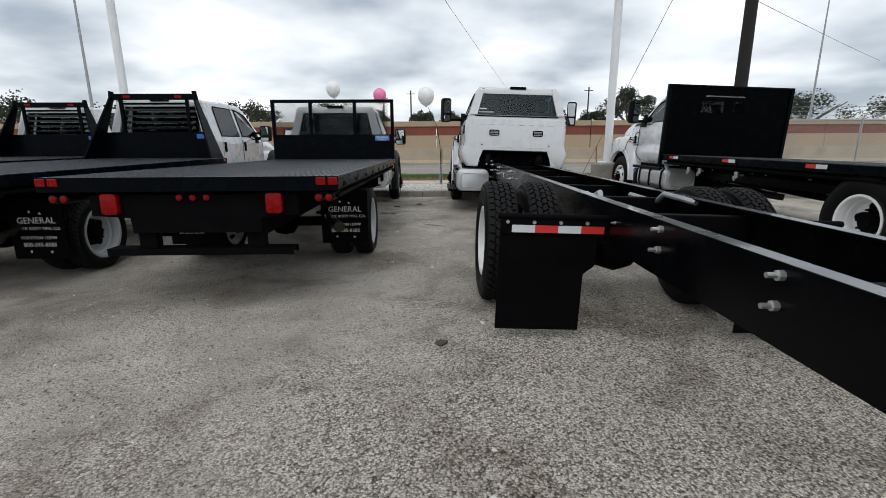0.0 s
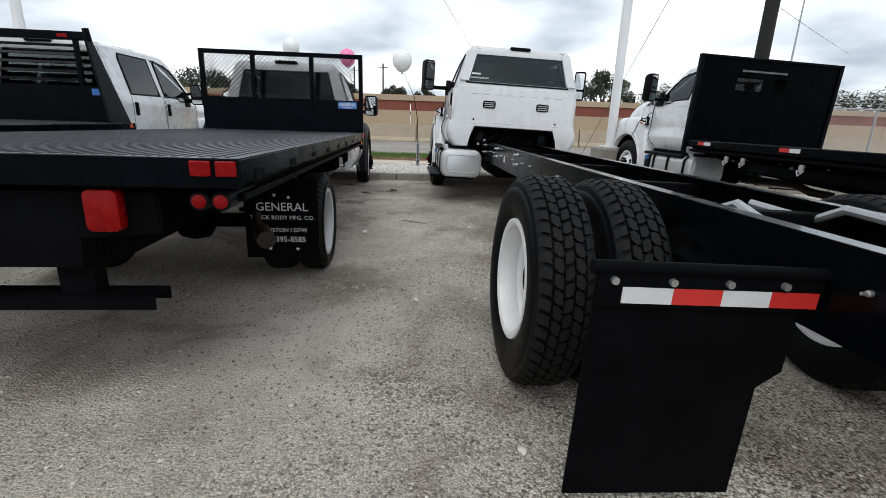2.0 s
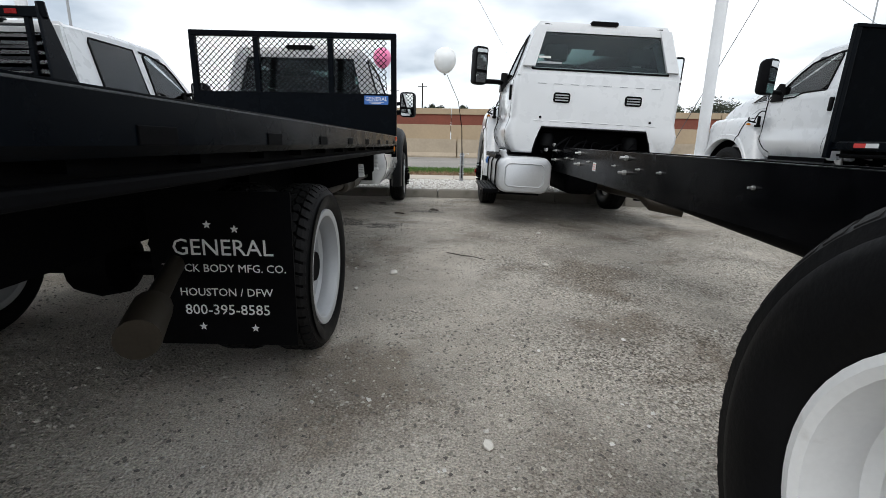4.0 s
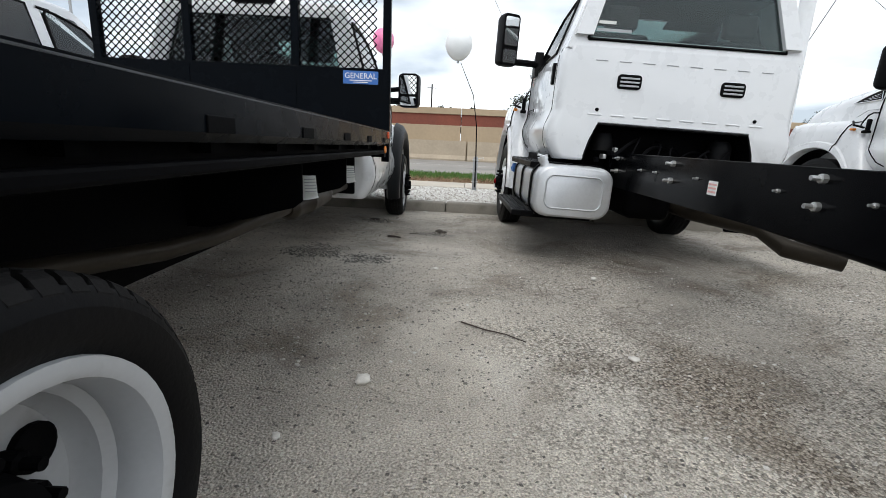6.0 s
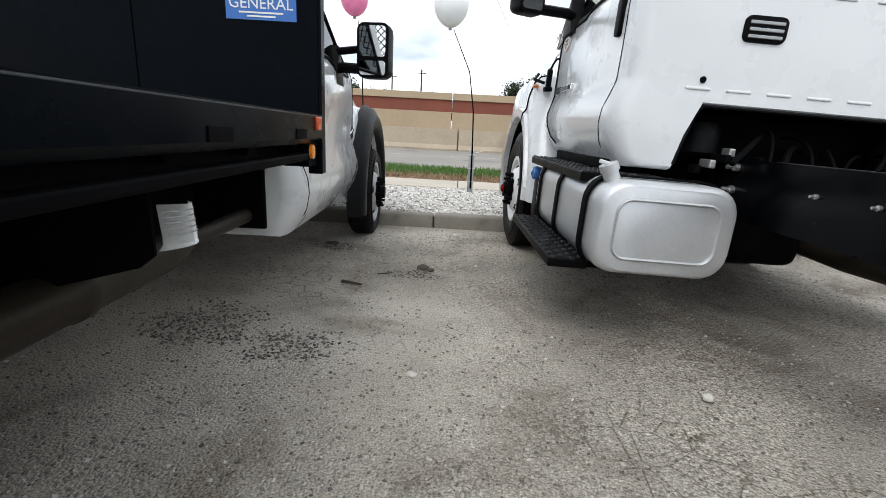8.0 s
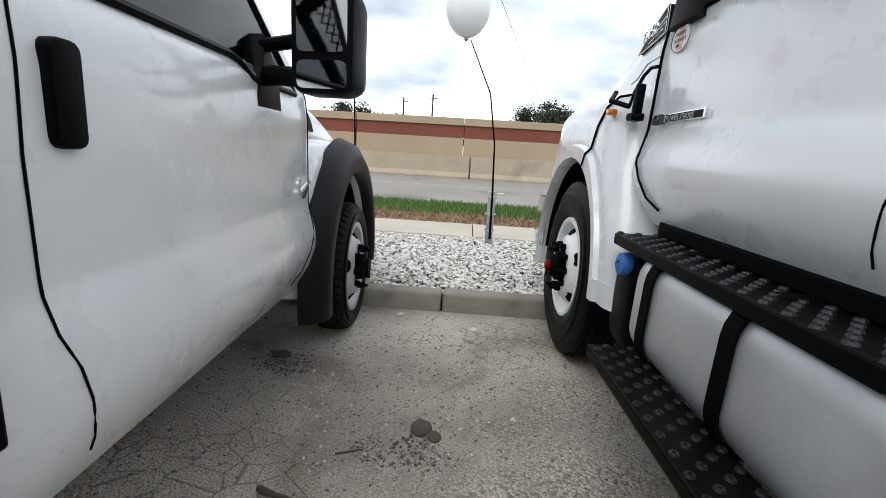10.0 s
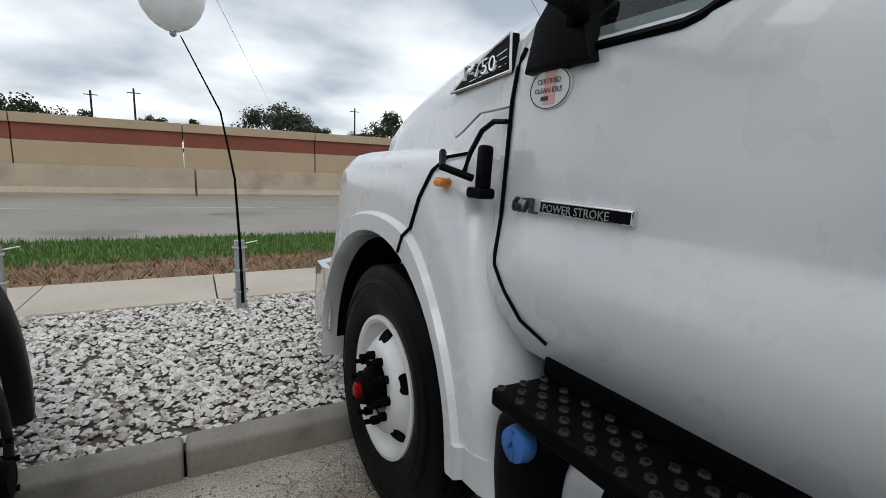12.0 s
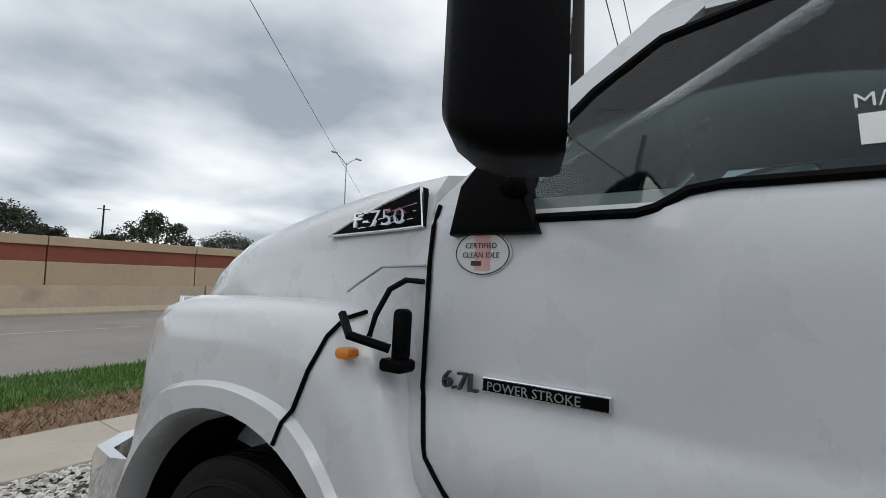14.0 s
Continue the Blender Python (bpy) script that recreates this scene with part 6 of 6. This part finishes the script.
def island_material(name, stops):
    m = bpy.data.materials.new(name)
    m.use_nodes = True
    n, l = m.node_tree.nodes, m.node_tree.links
    b = n["Principled BSDF"]
    b.inputs["Roughness"].default_value = 0.9
    g = n.new("ShaderNodeNewGeometry")
    r = n.new("ShaderNodeValToRGB")
    el = r.color_ramp.elements
    el[0].position, el[0].color = stops[0][0], (*stops[0][1], 1)
    el[1].position, el[1].color = stops[-1][0], (*stops[-1][1], 1)
    for p, c in stops[1:-1]:
        el.new(p).color = (*c, 1)
    l.new(g.outputs["Random Per Island"], r.inputs[0])
    nz = n.new("ShaderNodeTexNoise"); nz.inputs["Scale"].default_value = 60
    mx = n.new("ShaderNodeMix"); mx.data_type, mx.blend_type = "RGBA", "OVERLAY"; mx.inputs[0].default_value = 0.5
    l.new(r.outputs[0], mx.inputs[6]); l.new(nz.outputs[0], mx.inputs[7])
    l.new(mx.outputs[2], b.inputs["Base Color"])
    return m


M_STONE = island_material("mixed_pale_stone", [(0.0, (0.20, 0.17, 0.14)), (0.25, (0.46, 0.43, 0.39)), (0.6, (0.62, 0.60, 0.56)), (1.0, (0.74, 0.73, 0.70))])
M_GRIT = island_material("mixed_lot_grit", [(0.0, (0.09, 0.082, 0.075)), (0.35, (0.24, 0.22, 0.19)), (0.75, (0.40, 0.37, 0.32)), (1.0, (0.58, 0.55, 0.49))])
M_BLADE = island_material("grass_blade", [(0.0, (0.035, 0.085, 0.014)), (0.6, (0.075, 0.17, 0.028)), (1.0, (0.15, 0.20, 0.055))])
M_STRAW = island_material("dry_straw", [(0.0, (0.12, 0.07, 0.04)), (0.6, (0.26, 0.16, 0.09)), (1.0, (0.38, 0.28, 0.17))])
M_LEAVES = island_material("tree_leaves", [(0.0, (0.010, 0.015, 0.007)), (0.6, (0.020, 0.028, 0.012)), (1.0, (0.04, 0.048, 0.02))])

scatter_stones("pale_gravel", 30000, -3.2, 5.0, 11.76, 14.16, 0.10, 0.014, 0.034, M_STONE, "loose bed of pale limestone gravel", 11)
scatter_stones("pale_gravel", 6000, -12.0, -3.2, 11.76, 14.16, 0.10, 0.025, 0.05, M_STONE, "loose bed of pale limestone gravel", 12)
scatter_stones("pale_gravel", 6000, 5.0, 16.0, 11.76, 14.16, 0.10, 0.025, 0.05, M_STONE, "loose bed of pale limestone gravel", 13)


def lot_density(x, y):
    return 0.25 + 0.75 * max(0.0, noise.noise(Vector((x * 0.7, y * 0.7, 5))) + 0.35)


scatter_stones("loose_grit", 60000, -2.6, 3.4, 0.3, 11.5, -0.002, 0.004, 0.012, M_GRIT, "loose grit on the lot", 21, lot_density)
scatter_stones("loose_grit", 16000, -6.0, 7.0, 0.3, 11.5, -0.002, 0.006, 0.014, M_GRIT, "loose grit on the lot", 23, lot_density)
M_DARKGRIT = island_material("dark_spilled_grit", [(0.0, (0.04, 0.038, 0.035)), (0.5, (0.13, 0.12, 0.105)), (1.0, (0.42, 0.39, 0.35))])


def heap_density(cx, cy_, rx_, ry_):
    """Chance of a stone in a ragged patch round a point."""
    return lambda x, y: max(0.0, 1 - ((x - cx) / rx_) ** 2 - ((y - cy_) / ry_) ** 2 + 0.7 * noise.noise(Vector((x * 6, y * 6, 2))))


for n_, cx, cy_, rx_, ry_, sd in ((900, -1.04, 8.95, 0.36, 0.28, 41), (620, -0.55, 8.78, 0.34, 0.18, 42), (500, -0.05, 9.95, 0.22, 0.12, 43), (420, -0.8, 10.6, 0.25, 0.14, 44)):
    scatter_stones("spilled_grit", n_, cx - rx_ * 1.2, cx + rx_ * 1.2, cy_ - ry_ * 1.2, cy_ + ry_ * 1.2, -0.001, 0.004, 0.013, M_DARKGRIT, "patch of dark spilled grit on the lot", sd, heap_density(cx, cy_, rx_, ry_))
scatter_stones("loose_stone", 900, -3.0, 3.5, 0.2, 11.4, 0.0, 0.006, 0.017, M_STONE, "scattered pale stones", 22)


def blades(name, n, x0, x1, y0, y1, z, h0, h1, material, label, seed, lean=0.4):
    r = random.Random(seed)
    verts, faces = [], []
    for _ in range(n):
        x, y = r.uniform(x0, x1), r.uniform(y0, y1)
        h, a, w_ = r.uniform(h0, h1), r.uniform(0, 6.28), r.uniform(0.004, 0.010)
        ca, sa = math.cos(a), math.sin(a)
        i = len(verts)
        lx, ly = r.uniform(-lean, lean) * h, r.uniform(-lean, lean) * h
        verts += [(x - ca * w_, y - sa * w_, z), (x + ca * w_, y + sa * w_, z), (x + lx * 0.5 + ca * w_ * 0.7, y + ly * 0.5 + sa * w_ * 0.7, z + h * 0.6), (x + lx, y + ly, z + h)]
        faces += [(i, i + 1, i + 2), (i, i + 2, i + 3)]
    m_ = bpy.data.meshes.new(name)
    m_.from_pydata(verts, [], faces)
    m_.materials.append(material)
    return tagged(new(name, m_), label, "grass", kind="stuff")


blades("grass", 26000, -9, 8, 16.3, 18.2, 0.09, 0.05, 0.12, M_BLADE, "green uncut grass verge", 31)
blades("grass", 9000, -30, -9, 16.3, 18.2, 0.09, 0.05, 0.12, M_BLADE, "green uncut grass verge", 32)
blades("grass", 9000, 8, 30, 16.3, 18.2, 0.09, 0.05, 0.12, M_BLADE, "green uncut grass verge", 33)
blades("dry_grass", 9000, -9, 8, 15.25, 16.45, 0.10, 0.03, 0.1, M_STRAW, "dry straw on the verge", 34, 1.2)

# road lane line and barrier
sheet("lane_line", -300, 300, 23.9, 24.02, 0.064, mat("worn_road_paint", (0.5, 0.48, 0.44), 0.9, vary=0.3, scale=1.0, spots=((0.27, 0.25, 0.225), 2.0, 0.45, 0.6)), "worn white lane line", "road marking")
barrier = thing("road_barrier", pose(-0.169, 28.5, 0), "tan concrete road barrier in cast lengths", "barrier", kind="structure")
bm = B()
prism(bm, [(0.0, 0.05), (0.0, 0.14), (0.12, 0.32), (0.17, 1.03), (0.36, 1.03), (0.40, 0.05)], "x", 0.03, 9.42, 0.01)
seg = part("barrier_length", bm, M_BARR, barrier)
wall = thing("highway_wall", pose(-0.169, 28.9, 0), "tan retaining wall with a rust-red band and cap", "wall", kind="structure")
bm = B()
box(bm, 0.02, 4.706, 0.0, 0.3, 0, 1.78, 0.01)
low_panel = part("wall_panel", bm, M_WALLT, wall)
bm = B()
box(bm, 0.02, 4.706, 0.03, 0.3, 1.784, 2.31)
red_panel = part("red_panel", bm, M_WALLR, wall, "rust-red panel")
bm = B()
box(bm, 0.015, 4.711, -0.05, 0.32, 2.314, 2.62, 0.015)
cap_panel = part("cap_panel", bm, M_WALLT, wall)
for i in range(-14, 15):
    if i % 2 == 0:
        o = seg if i == -14 else new("barrier_length", seg.data)
        o.parent = barrier
        o.matrix_local = pose(4.726 * i + 0.35, 0, 0)
    for src in (low_panel, red_panel, cap_panel):
        o = src if i == -14 else new(src.name.split(".")[0], src.data)
        o.parent = wall
        o.matrix_local = pose(4.726 * i, 0, 0)
sheet("highway_deck", -300, 300, 29.2, 50, 1.75, M_ROAD, "grey highway behind the wall", "road")

# ---- balloons on whip rods ----
def balloon_post(base, h_post, rod, colour, name_label, r=0.145):
    t = thing("balloon_stake", pose(*base), "grey metal post with a bent rod for a balloon", "post", "balloon stakes")
    bm = B()
    prism(bm, rounded(0.085, 0.085, 0.02, 3), "z", -0.1, h_post, 0.004)
    part("post", bm, M_GALV, t, "galvanised square post", smooth=30)
    for z in (0.20, h_post * 0.6, h_post - 0.06):
        bm = B()
        lathe(bm, [(0.062, z - 0.01), (0.065, z), (0.062, z + 0.01)], 16, "z", closed=True)
        part("clamp", bm, M_STEEL, t, "wire clamp")
    bm = B()
    tube(bm, [(0.05, 0, h_post - 0.03), (0.15, 0.0, h_post - 0.01), (0.15, 0.02, h_post - 0.04)], 0.006, 6)
    part("hook", bm, M_STEEL, t, "wire hook")
    bm = B()
    pts = [Vector((0.01, -0.055, 0.1)), Vector((0.0, -0.055, h_post))] + [Vector(p) for p in rod]
    tube(bm, pts, 0.014, 8, taper=0.005)
    part("rod", bm, M_BLACKM, t, "thin black whip rod", smooth=40)
    tip = Vector(base) + Vector(rod[-1])
    bm = B()
    prof = []
    for k in range(13):
        a = math.pi * k / 12
        rr = math.sin(a) * r * (1 - 0.10 * math.cos(a))
        prof.append((max(rr, 0.004), -math.cos(a) * r * 1.12))
    lathe(bm, prof, 32, "z")
    bal = tagged(part("balloon", bm, colour, smooth=60), name_label, "balloon", "balloons")
    bal.matrix_world = Matrix.Translation(tip + Vector((-0.05, 0, r * 1.12 + 0.02)))
    bm = B()
    lathe(bm, [(0.02, -r * 1.12 + 0.004), (0.026, -r * 1.12 - 0.02), (0.012, -r * 1.12 - 0.035)], 12, "z")
    part("knot", bm, M_GALV, bal, "grey balloon clip", smooth=40)


balloon_post((0.415, 13.82, 0.08), 0.66, [(-0.02, -0.05, 1.2), (-0.11, -0.05, 1.75), (-0.37, -0.05, 2.30)], M_BALW, "white round balloon on a rod", 0.24)
balloon_post((-1.22, 13.82, 0.08), 0.68, [(0.0, -0.05, 1.2), (-0.02, -0.05, 1.8), (-0.08, -0.05, 2.38)], M_BALP, "pink round balloon on a rod", 0.19)
balloon_post((-2.5, 13.82, 0.08), 0.68, [(0.0, -0.05, 1.2), (-0.04, -0.05, 1.9), (-0.15, -0.05, 2.55)], M_BALW, "white round balloon on a rod", 0.2)

# ---- poles, wires, fence ----
def flag_pole(x, y, h):
    t = thing("white_pole", pose(x, y, 0.0), "tall white steel pole on a concrete footing", "pole", "white poles")
    bm = B()
    box(bm, -0.33, 0.33, -0.33, 0.33, -0.1, 0.80, 0.04)
    part("footing", bm, M_KERB, t, "grey concrete footing")
    bm = B()
    box(bm, -0.2, 0.2, -0.2, 0.2, 0.80, 0.84, 0.005)
    lathe(bm, [(0.10, 0.84), (0.10, h)], 20, "z")
    part("shaft", bm, M_POLE, t, "white painted shaft", smooth=40)
    return t


flag_pole(4.88, 12.3, 16)
flag_pole(-8.06, 12.6, 16)


def street_light(x, y, h, arms):
    t = thing("street_lamp", pose(x, y, 0), "tall grey twin-arm highway lamp", "street lamp", "highway lamps")
    bm = B()
    lathe(bm, [(0.16, 0), (0.07, h)], 12, "z")
    part("shaft", bm, M_LIGHTP, t, smooth=40)
    for s in arms:
        bm = B()
        tube(bm, [(0, 0, h - 0.4), (s * 0.8, 0, h + 0.3), (s * 2.0, 0, h + 1.0)], 0.06, 8)
        part("arm", bm, M_LIGHTP, t, smooth=40)
        bm = B()
        box(bm, min(s * 1.9, s * 3.0), max(s * 1.9, s * 3.0), -0.2, 0.2, h + 0.94, h + 1.14, 0.05)
        part("lamp_head", bm, M_LIGHTP, t)
    return t


street_light(47.5, 62.7, 19.0, (-1, 1))
street_light(-34.2, 46, 19.5, (-1, 1))

util = thing("utility_pole", pose(8.5, 12.9, -0.1), "dark timber utility pole with a conduit", "utility pole")
bm = B()
lathe(bm, [(0.165, 0), (0.12, 13)], 16, "z")
part("shaft", bm, M_WOODP, util, "dark timber shaft", smooth=40)
bm = B()
tube(bm, [(0.2, 0.04, 0.0), (0.17, 0.04, 4.2)], 0.03, 10)
part("conduit", bm, M_GALV, util, "grey conduit", smooth=40)
for z, l in ((11.5, 1.3), (12.4, 1.1)):
    bm = B()
    box(bm, -l, l, -0.05, 0.05, z - 0.06, z + 0.06, 0.01)
    part("cross_arm", bm, M_WOODP, util, "timber cross arm")


def wire(name, pts, sag, r=0.014, label="thin dark overhead wire"):
    bm = B()
    a, b = Vector(pts[0]), Vector(pts[1])
    tube(bm, [a.lerp(b, k / 14) - Vector((0, 0, sag * 4 * (k / 14) * (1 - k / 14))) for k in range(15)], r, 6)
    return tagged(part(name, bm, M_WIRE), label, "wire")


for i, z in enumerate((11.6, 12.5)):
    wire("overhead_wire", [(8.35 - 0.8 + i, 12.9, z), (60, 40 + 5 * i, 12.0)], 0.8)
wire("guy_wire", [(8.3, 12.8, 9.0), (4.4, 13.4, 0.1)], 0.0, 0.007, "steel guy wire of the utility pole")
wire("overhead_wire", [(-4.3, 12.0, 11.4), (13.5, 102.0, 11.4)], 0.3, 0.016)
wire("overhead_wire", [(-7.0, 12.0, 11.7), (58.0, 66.1, 11.7)], 0.3, 0.016)
wire("guy_wire", [(8.4, 12.8, 9.0), (17.5, 12.0, 0.1)], 0.0, 0.012, "steel guy wire of the utility pole")
wire("guy_wire", [(8.4, 12.8, 11.0), (22.5, 12.6, 0.1)], 0.0, 0.012, "steel guy wire of the utility pole")

fence = thing("chain_link_fence", pose(0, 14.3, 0), "grey chain-link fence with barbed wire", "fence")
for k in range(8):
    bm = B()
    tube(bm, [(10.5 + 2.6 * k, 0, 0), (10.5 + 2.6 * k, 0, 2.0), (10.75 + 2.6 * k, 0.0, 2.35)], 0.03, 8)
    part("fence_post", bm, M_GALV, fence, smooth=40)
bm = B()
tube(bm, [(10.5, 0, 1.95), (28.7, 0, 1.95)], 0.02, 8)
part("top_rail", bm, M_GALV, fence)
for z, o in ((2.1, 0.1), (2.22, 0.18), (2.34, 0.25)):
    bm = B()
    tube(bm, [(10.5 + o, 0, z), (28.7 + o, 0, z)], 0.006, 5)
    part("barbed_wire", bm, M_GALV, fence)
bm = B()
n = int(18.2 / 0.09)
for k in range(-22, n):
    for s in (-1, 1):
        xa = 10.5 + 0.09 * k if s > 0 else 10.5 + 0.09 * (k + 22)
        xb = xa + s * 1.9
        za, zb_ = 0.05, 1.95
        if xa < 10.5:
            za += (10.5 - xa); xa = 10.5
        if xb > 28.7:
            zb_ -= xb - 28.7; xb = 28.7
        if xb < 10.5:
            zb_ -= 10.5 - xb; xb = 10.5
        if zb_ - za > 0.05:
            tube(bm, [(xa, 0, za), (xb, 0, zb_)], 0.0035, 3)
tagged(part("chain_link", bm, M_GALV, fence, "grey diamond wire mesh"), kind="stuff")

# far utility poles
for x, y, h in ((-9.0, 118, 13.8), (35.0, 120, 14.5), (-16, 120, 13.0)):
    t = thing("utility_pole", pose(x, y, 0), "far dark timber utility pole beyond the highway", "utility pole", "far poles")
    bm = B()
    lathe(bm, [(0.2, 0), (0.16, h)], 8, "z")
    part("shaft", bm, M_WOODP, t, smooth=40)
    bm = B()
    box(bm, -1.1, 1.1, -0.06, 0.06, h - 0.9, h - 0.75)
    part("cross_arm", bm, M_WOODP, t)

# ---- trees beyond the highway ----
def tree(x, y, z, h, w_, seed):
    r = random.Random(seed)
    t = thing("tree", pose(x, y, z), "dark green spreading oak beyond the highway", "tree", "far trees")
    bm = B()
    tube(bm, [(0, 0, 0), (0.1, 0, h * 0.25), (0, 0.1, h * 0.5)], h * 0.04, 8, taper=h * 0.02)
    for k in range(6):
        a = k * 1.05
        tube(bm, [(0, 0, h * 0.35), (math.cos(a) * w_ * 0.25, math.sin(a) * w_ * 0.25, h * 0.6), (math.cos(a) * w_ * 0.4, math.sin(a) * w_ * 0.4, h * 0.75)], h * 0.016, 6, taper=h * 0.006)
    part("trunk", bm, M_BARK, t, smooth=40)
    verts, faces = [], []
    clumps = []
    for k in range(26):
        a, rad = r.uniform(0, 6.28), math.sqrt(r.random())
        top = math.sqrt(max(0, 1 - rad * rad))
        clumps.append((math.cos(a) * rad * w_ * 0.46, math.sin(a) * rad * w_ * 0.46, h * (0.42 + 0.46 * top * r.uniform(0.55, 1.0)), w_ * r.uniform(0.09, 0.16)))
    for cx, cy_, cz, cr in clumps:
        for _ in range(170):
            d = Vector((r.gauss(0, 1), r.gauss(0, 1), r.gauss(0, 0.8))).normalized() * cr * r.random() ** 0.4
            p = Vector((cx, cy_, cz)) + d
            s = h * r.uniform(0.012, 0.026)
            u = Vector((r.gauss(0, 1), r.gauss(0, 1), r.gauss(0, 1))).normalized()
            v = u.orthogonal().normalized()
            i = len(verts)
            verts += [tuple(p - u * s), tuple(p + v * s * 0.7), tuple(p + u * s), tuple(p - v * s * 0.7)]
            faces.append((i, i + 1, i + 2, i + 3))
    m_ = bpy.data.meshes.new("crown")
    m_.from_pydata(verts, [], faces)
    m_.materials.append(M_LEAVES)
    c = new("crown", m_)
    c.parent = t
    tagged(c, "dense dark foliage", kind="stuff")
    return t


for x, y, h, w_, sd in ((18.0, 125, 15.5, 18, 1), (28.0, 128, 11.0, 9, 2), (47, 125, 16, 16, 3), (-6.9, 125, 10.3, 8, 4), (0.8, 125, 10.2, 7, 5), (-29, 120, 12, 14, 6), (-50, 118, 12, 18, 7), (-20, 122, 10.5, 12, 8), (62, 120, 12, 18, 9), (85, 115, 13, 20, 10), (108, 112, 13, 20, 11), (-75, 112, 12, 20, 12), (-100, 105, 13, 22, 13), (38, 126, 10.5, 8, 14)):
    tree(x, y, 0, h, w_, sd)

# ---- small litter on the lot ----
def clod(name, x, y, size, flat, material, label, category, seed):
    bm = B()
    bmesh.ops.create_icosphere(bm, subdivisions=2, radius=size)
    for v in bm.verts:
        k = 1 + 0.45 * noise.noise(v.co * (2.2 / size) + Vector((seed, 0, 0)))
        v.co = Vector((v.co.x * k * 1.3, v.co.y * k, v.co.z * k * flat))
    ob = tagged(part(name, bm, material, smooth=60), label, category)
    ob.matrix_world = pose(x, y, size * flat * 0.55, 0, 0, seed * 37)
    return ob


M_CLOD = mat("dark_dirt_clod", (0.075, 0.062, 0.05), 0.95, vary=0.3, scale=30, bump=0.5, bump_scale=90)
M_STICK = mat("dark_bark_stick", (0.06, 0.045, 0.035), 0.9, vary=0.3, scale=40, bump=0.4, bump_scale=120)
M_CHIP = mat("pale_limestone_chip", (0.62, 0.59, 0.54), 0.9, vary=0.2, scale=40, bump=0.4, bump_scale=90)
clod("dirt_clod", 0.64, 2.72, 0.035, 0.55, M_CLOD, "dark clod of dirt lying on the gravel", "clod", 1)
clod("dirt_clod", -0.01, 10.11, 0.045, 0.35, M_CLOD, "crumbled dark clod of dirt on the lot", "clod", 2)
clod("dirt_clod", 0.05, 10.06, 0.03, 0.4, M_CLOD, "crumbled dark clod of dirt on the lot", "clod", 3)
clod("dirt_clod", -0.86, 10.7, 0.05, 0.25, M_CLOD, "flattened dark clod under the truck", "clod", 4)
for k, (x, y, s_) in enumerate(((0.06, 8.55, 0.018), (1.3, 8.52, 0.022), (-0.12, 6.75, 0.030), (-0.33, 6.35, 0.016), (1.13, 7.12, 0.02), (0.22, 11.27, 0.024), (-0.3, 11.46, 0.022), (0.5, 4.7, 0.02), (0.95, 3.1, 0.018))):
    clod("stone_chip", x, y, s_, 0.7, M_CHIP, "pale limestone chip on the lot", "stone", 5 + k)
for pts, r in (([(-0.52, 9.68, 0.014), (-0.45, 9.65, 0.018), (-0.38, 9.64, 0.012)], 0.012), ([(0.28, 7.46, 0.008), (0.41, 7.36, 0.012), (0.52, 7.32, 0.01), (0.62, 7.24, 0.008)], 0.005), ([(-0.32, 9.9, 0.006), (-0.22, 9.94, 0.008)], 0.005)):
    bm = B()
    tube(bm, pts, r, 7, taper=r * 0.6)
    tagged(part("stick", bm, M_STICK, smooth=50), "short dark broken stick on the lot", "stick")
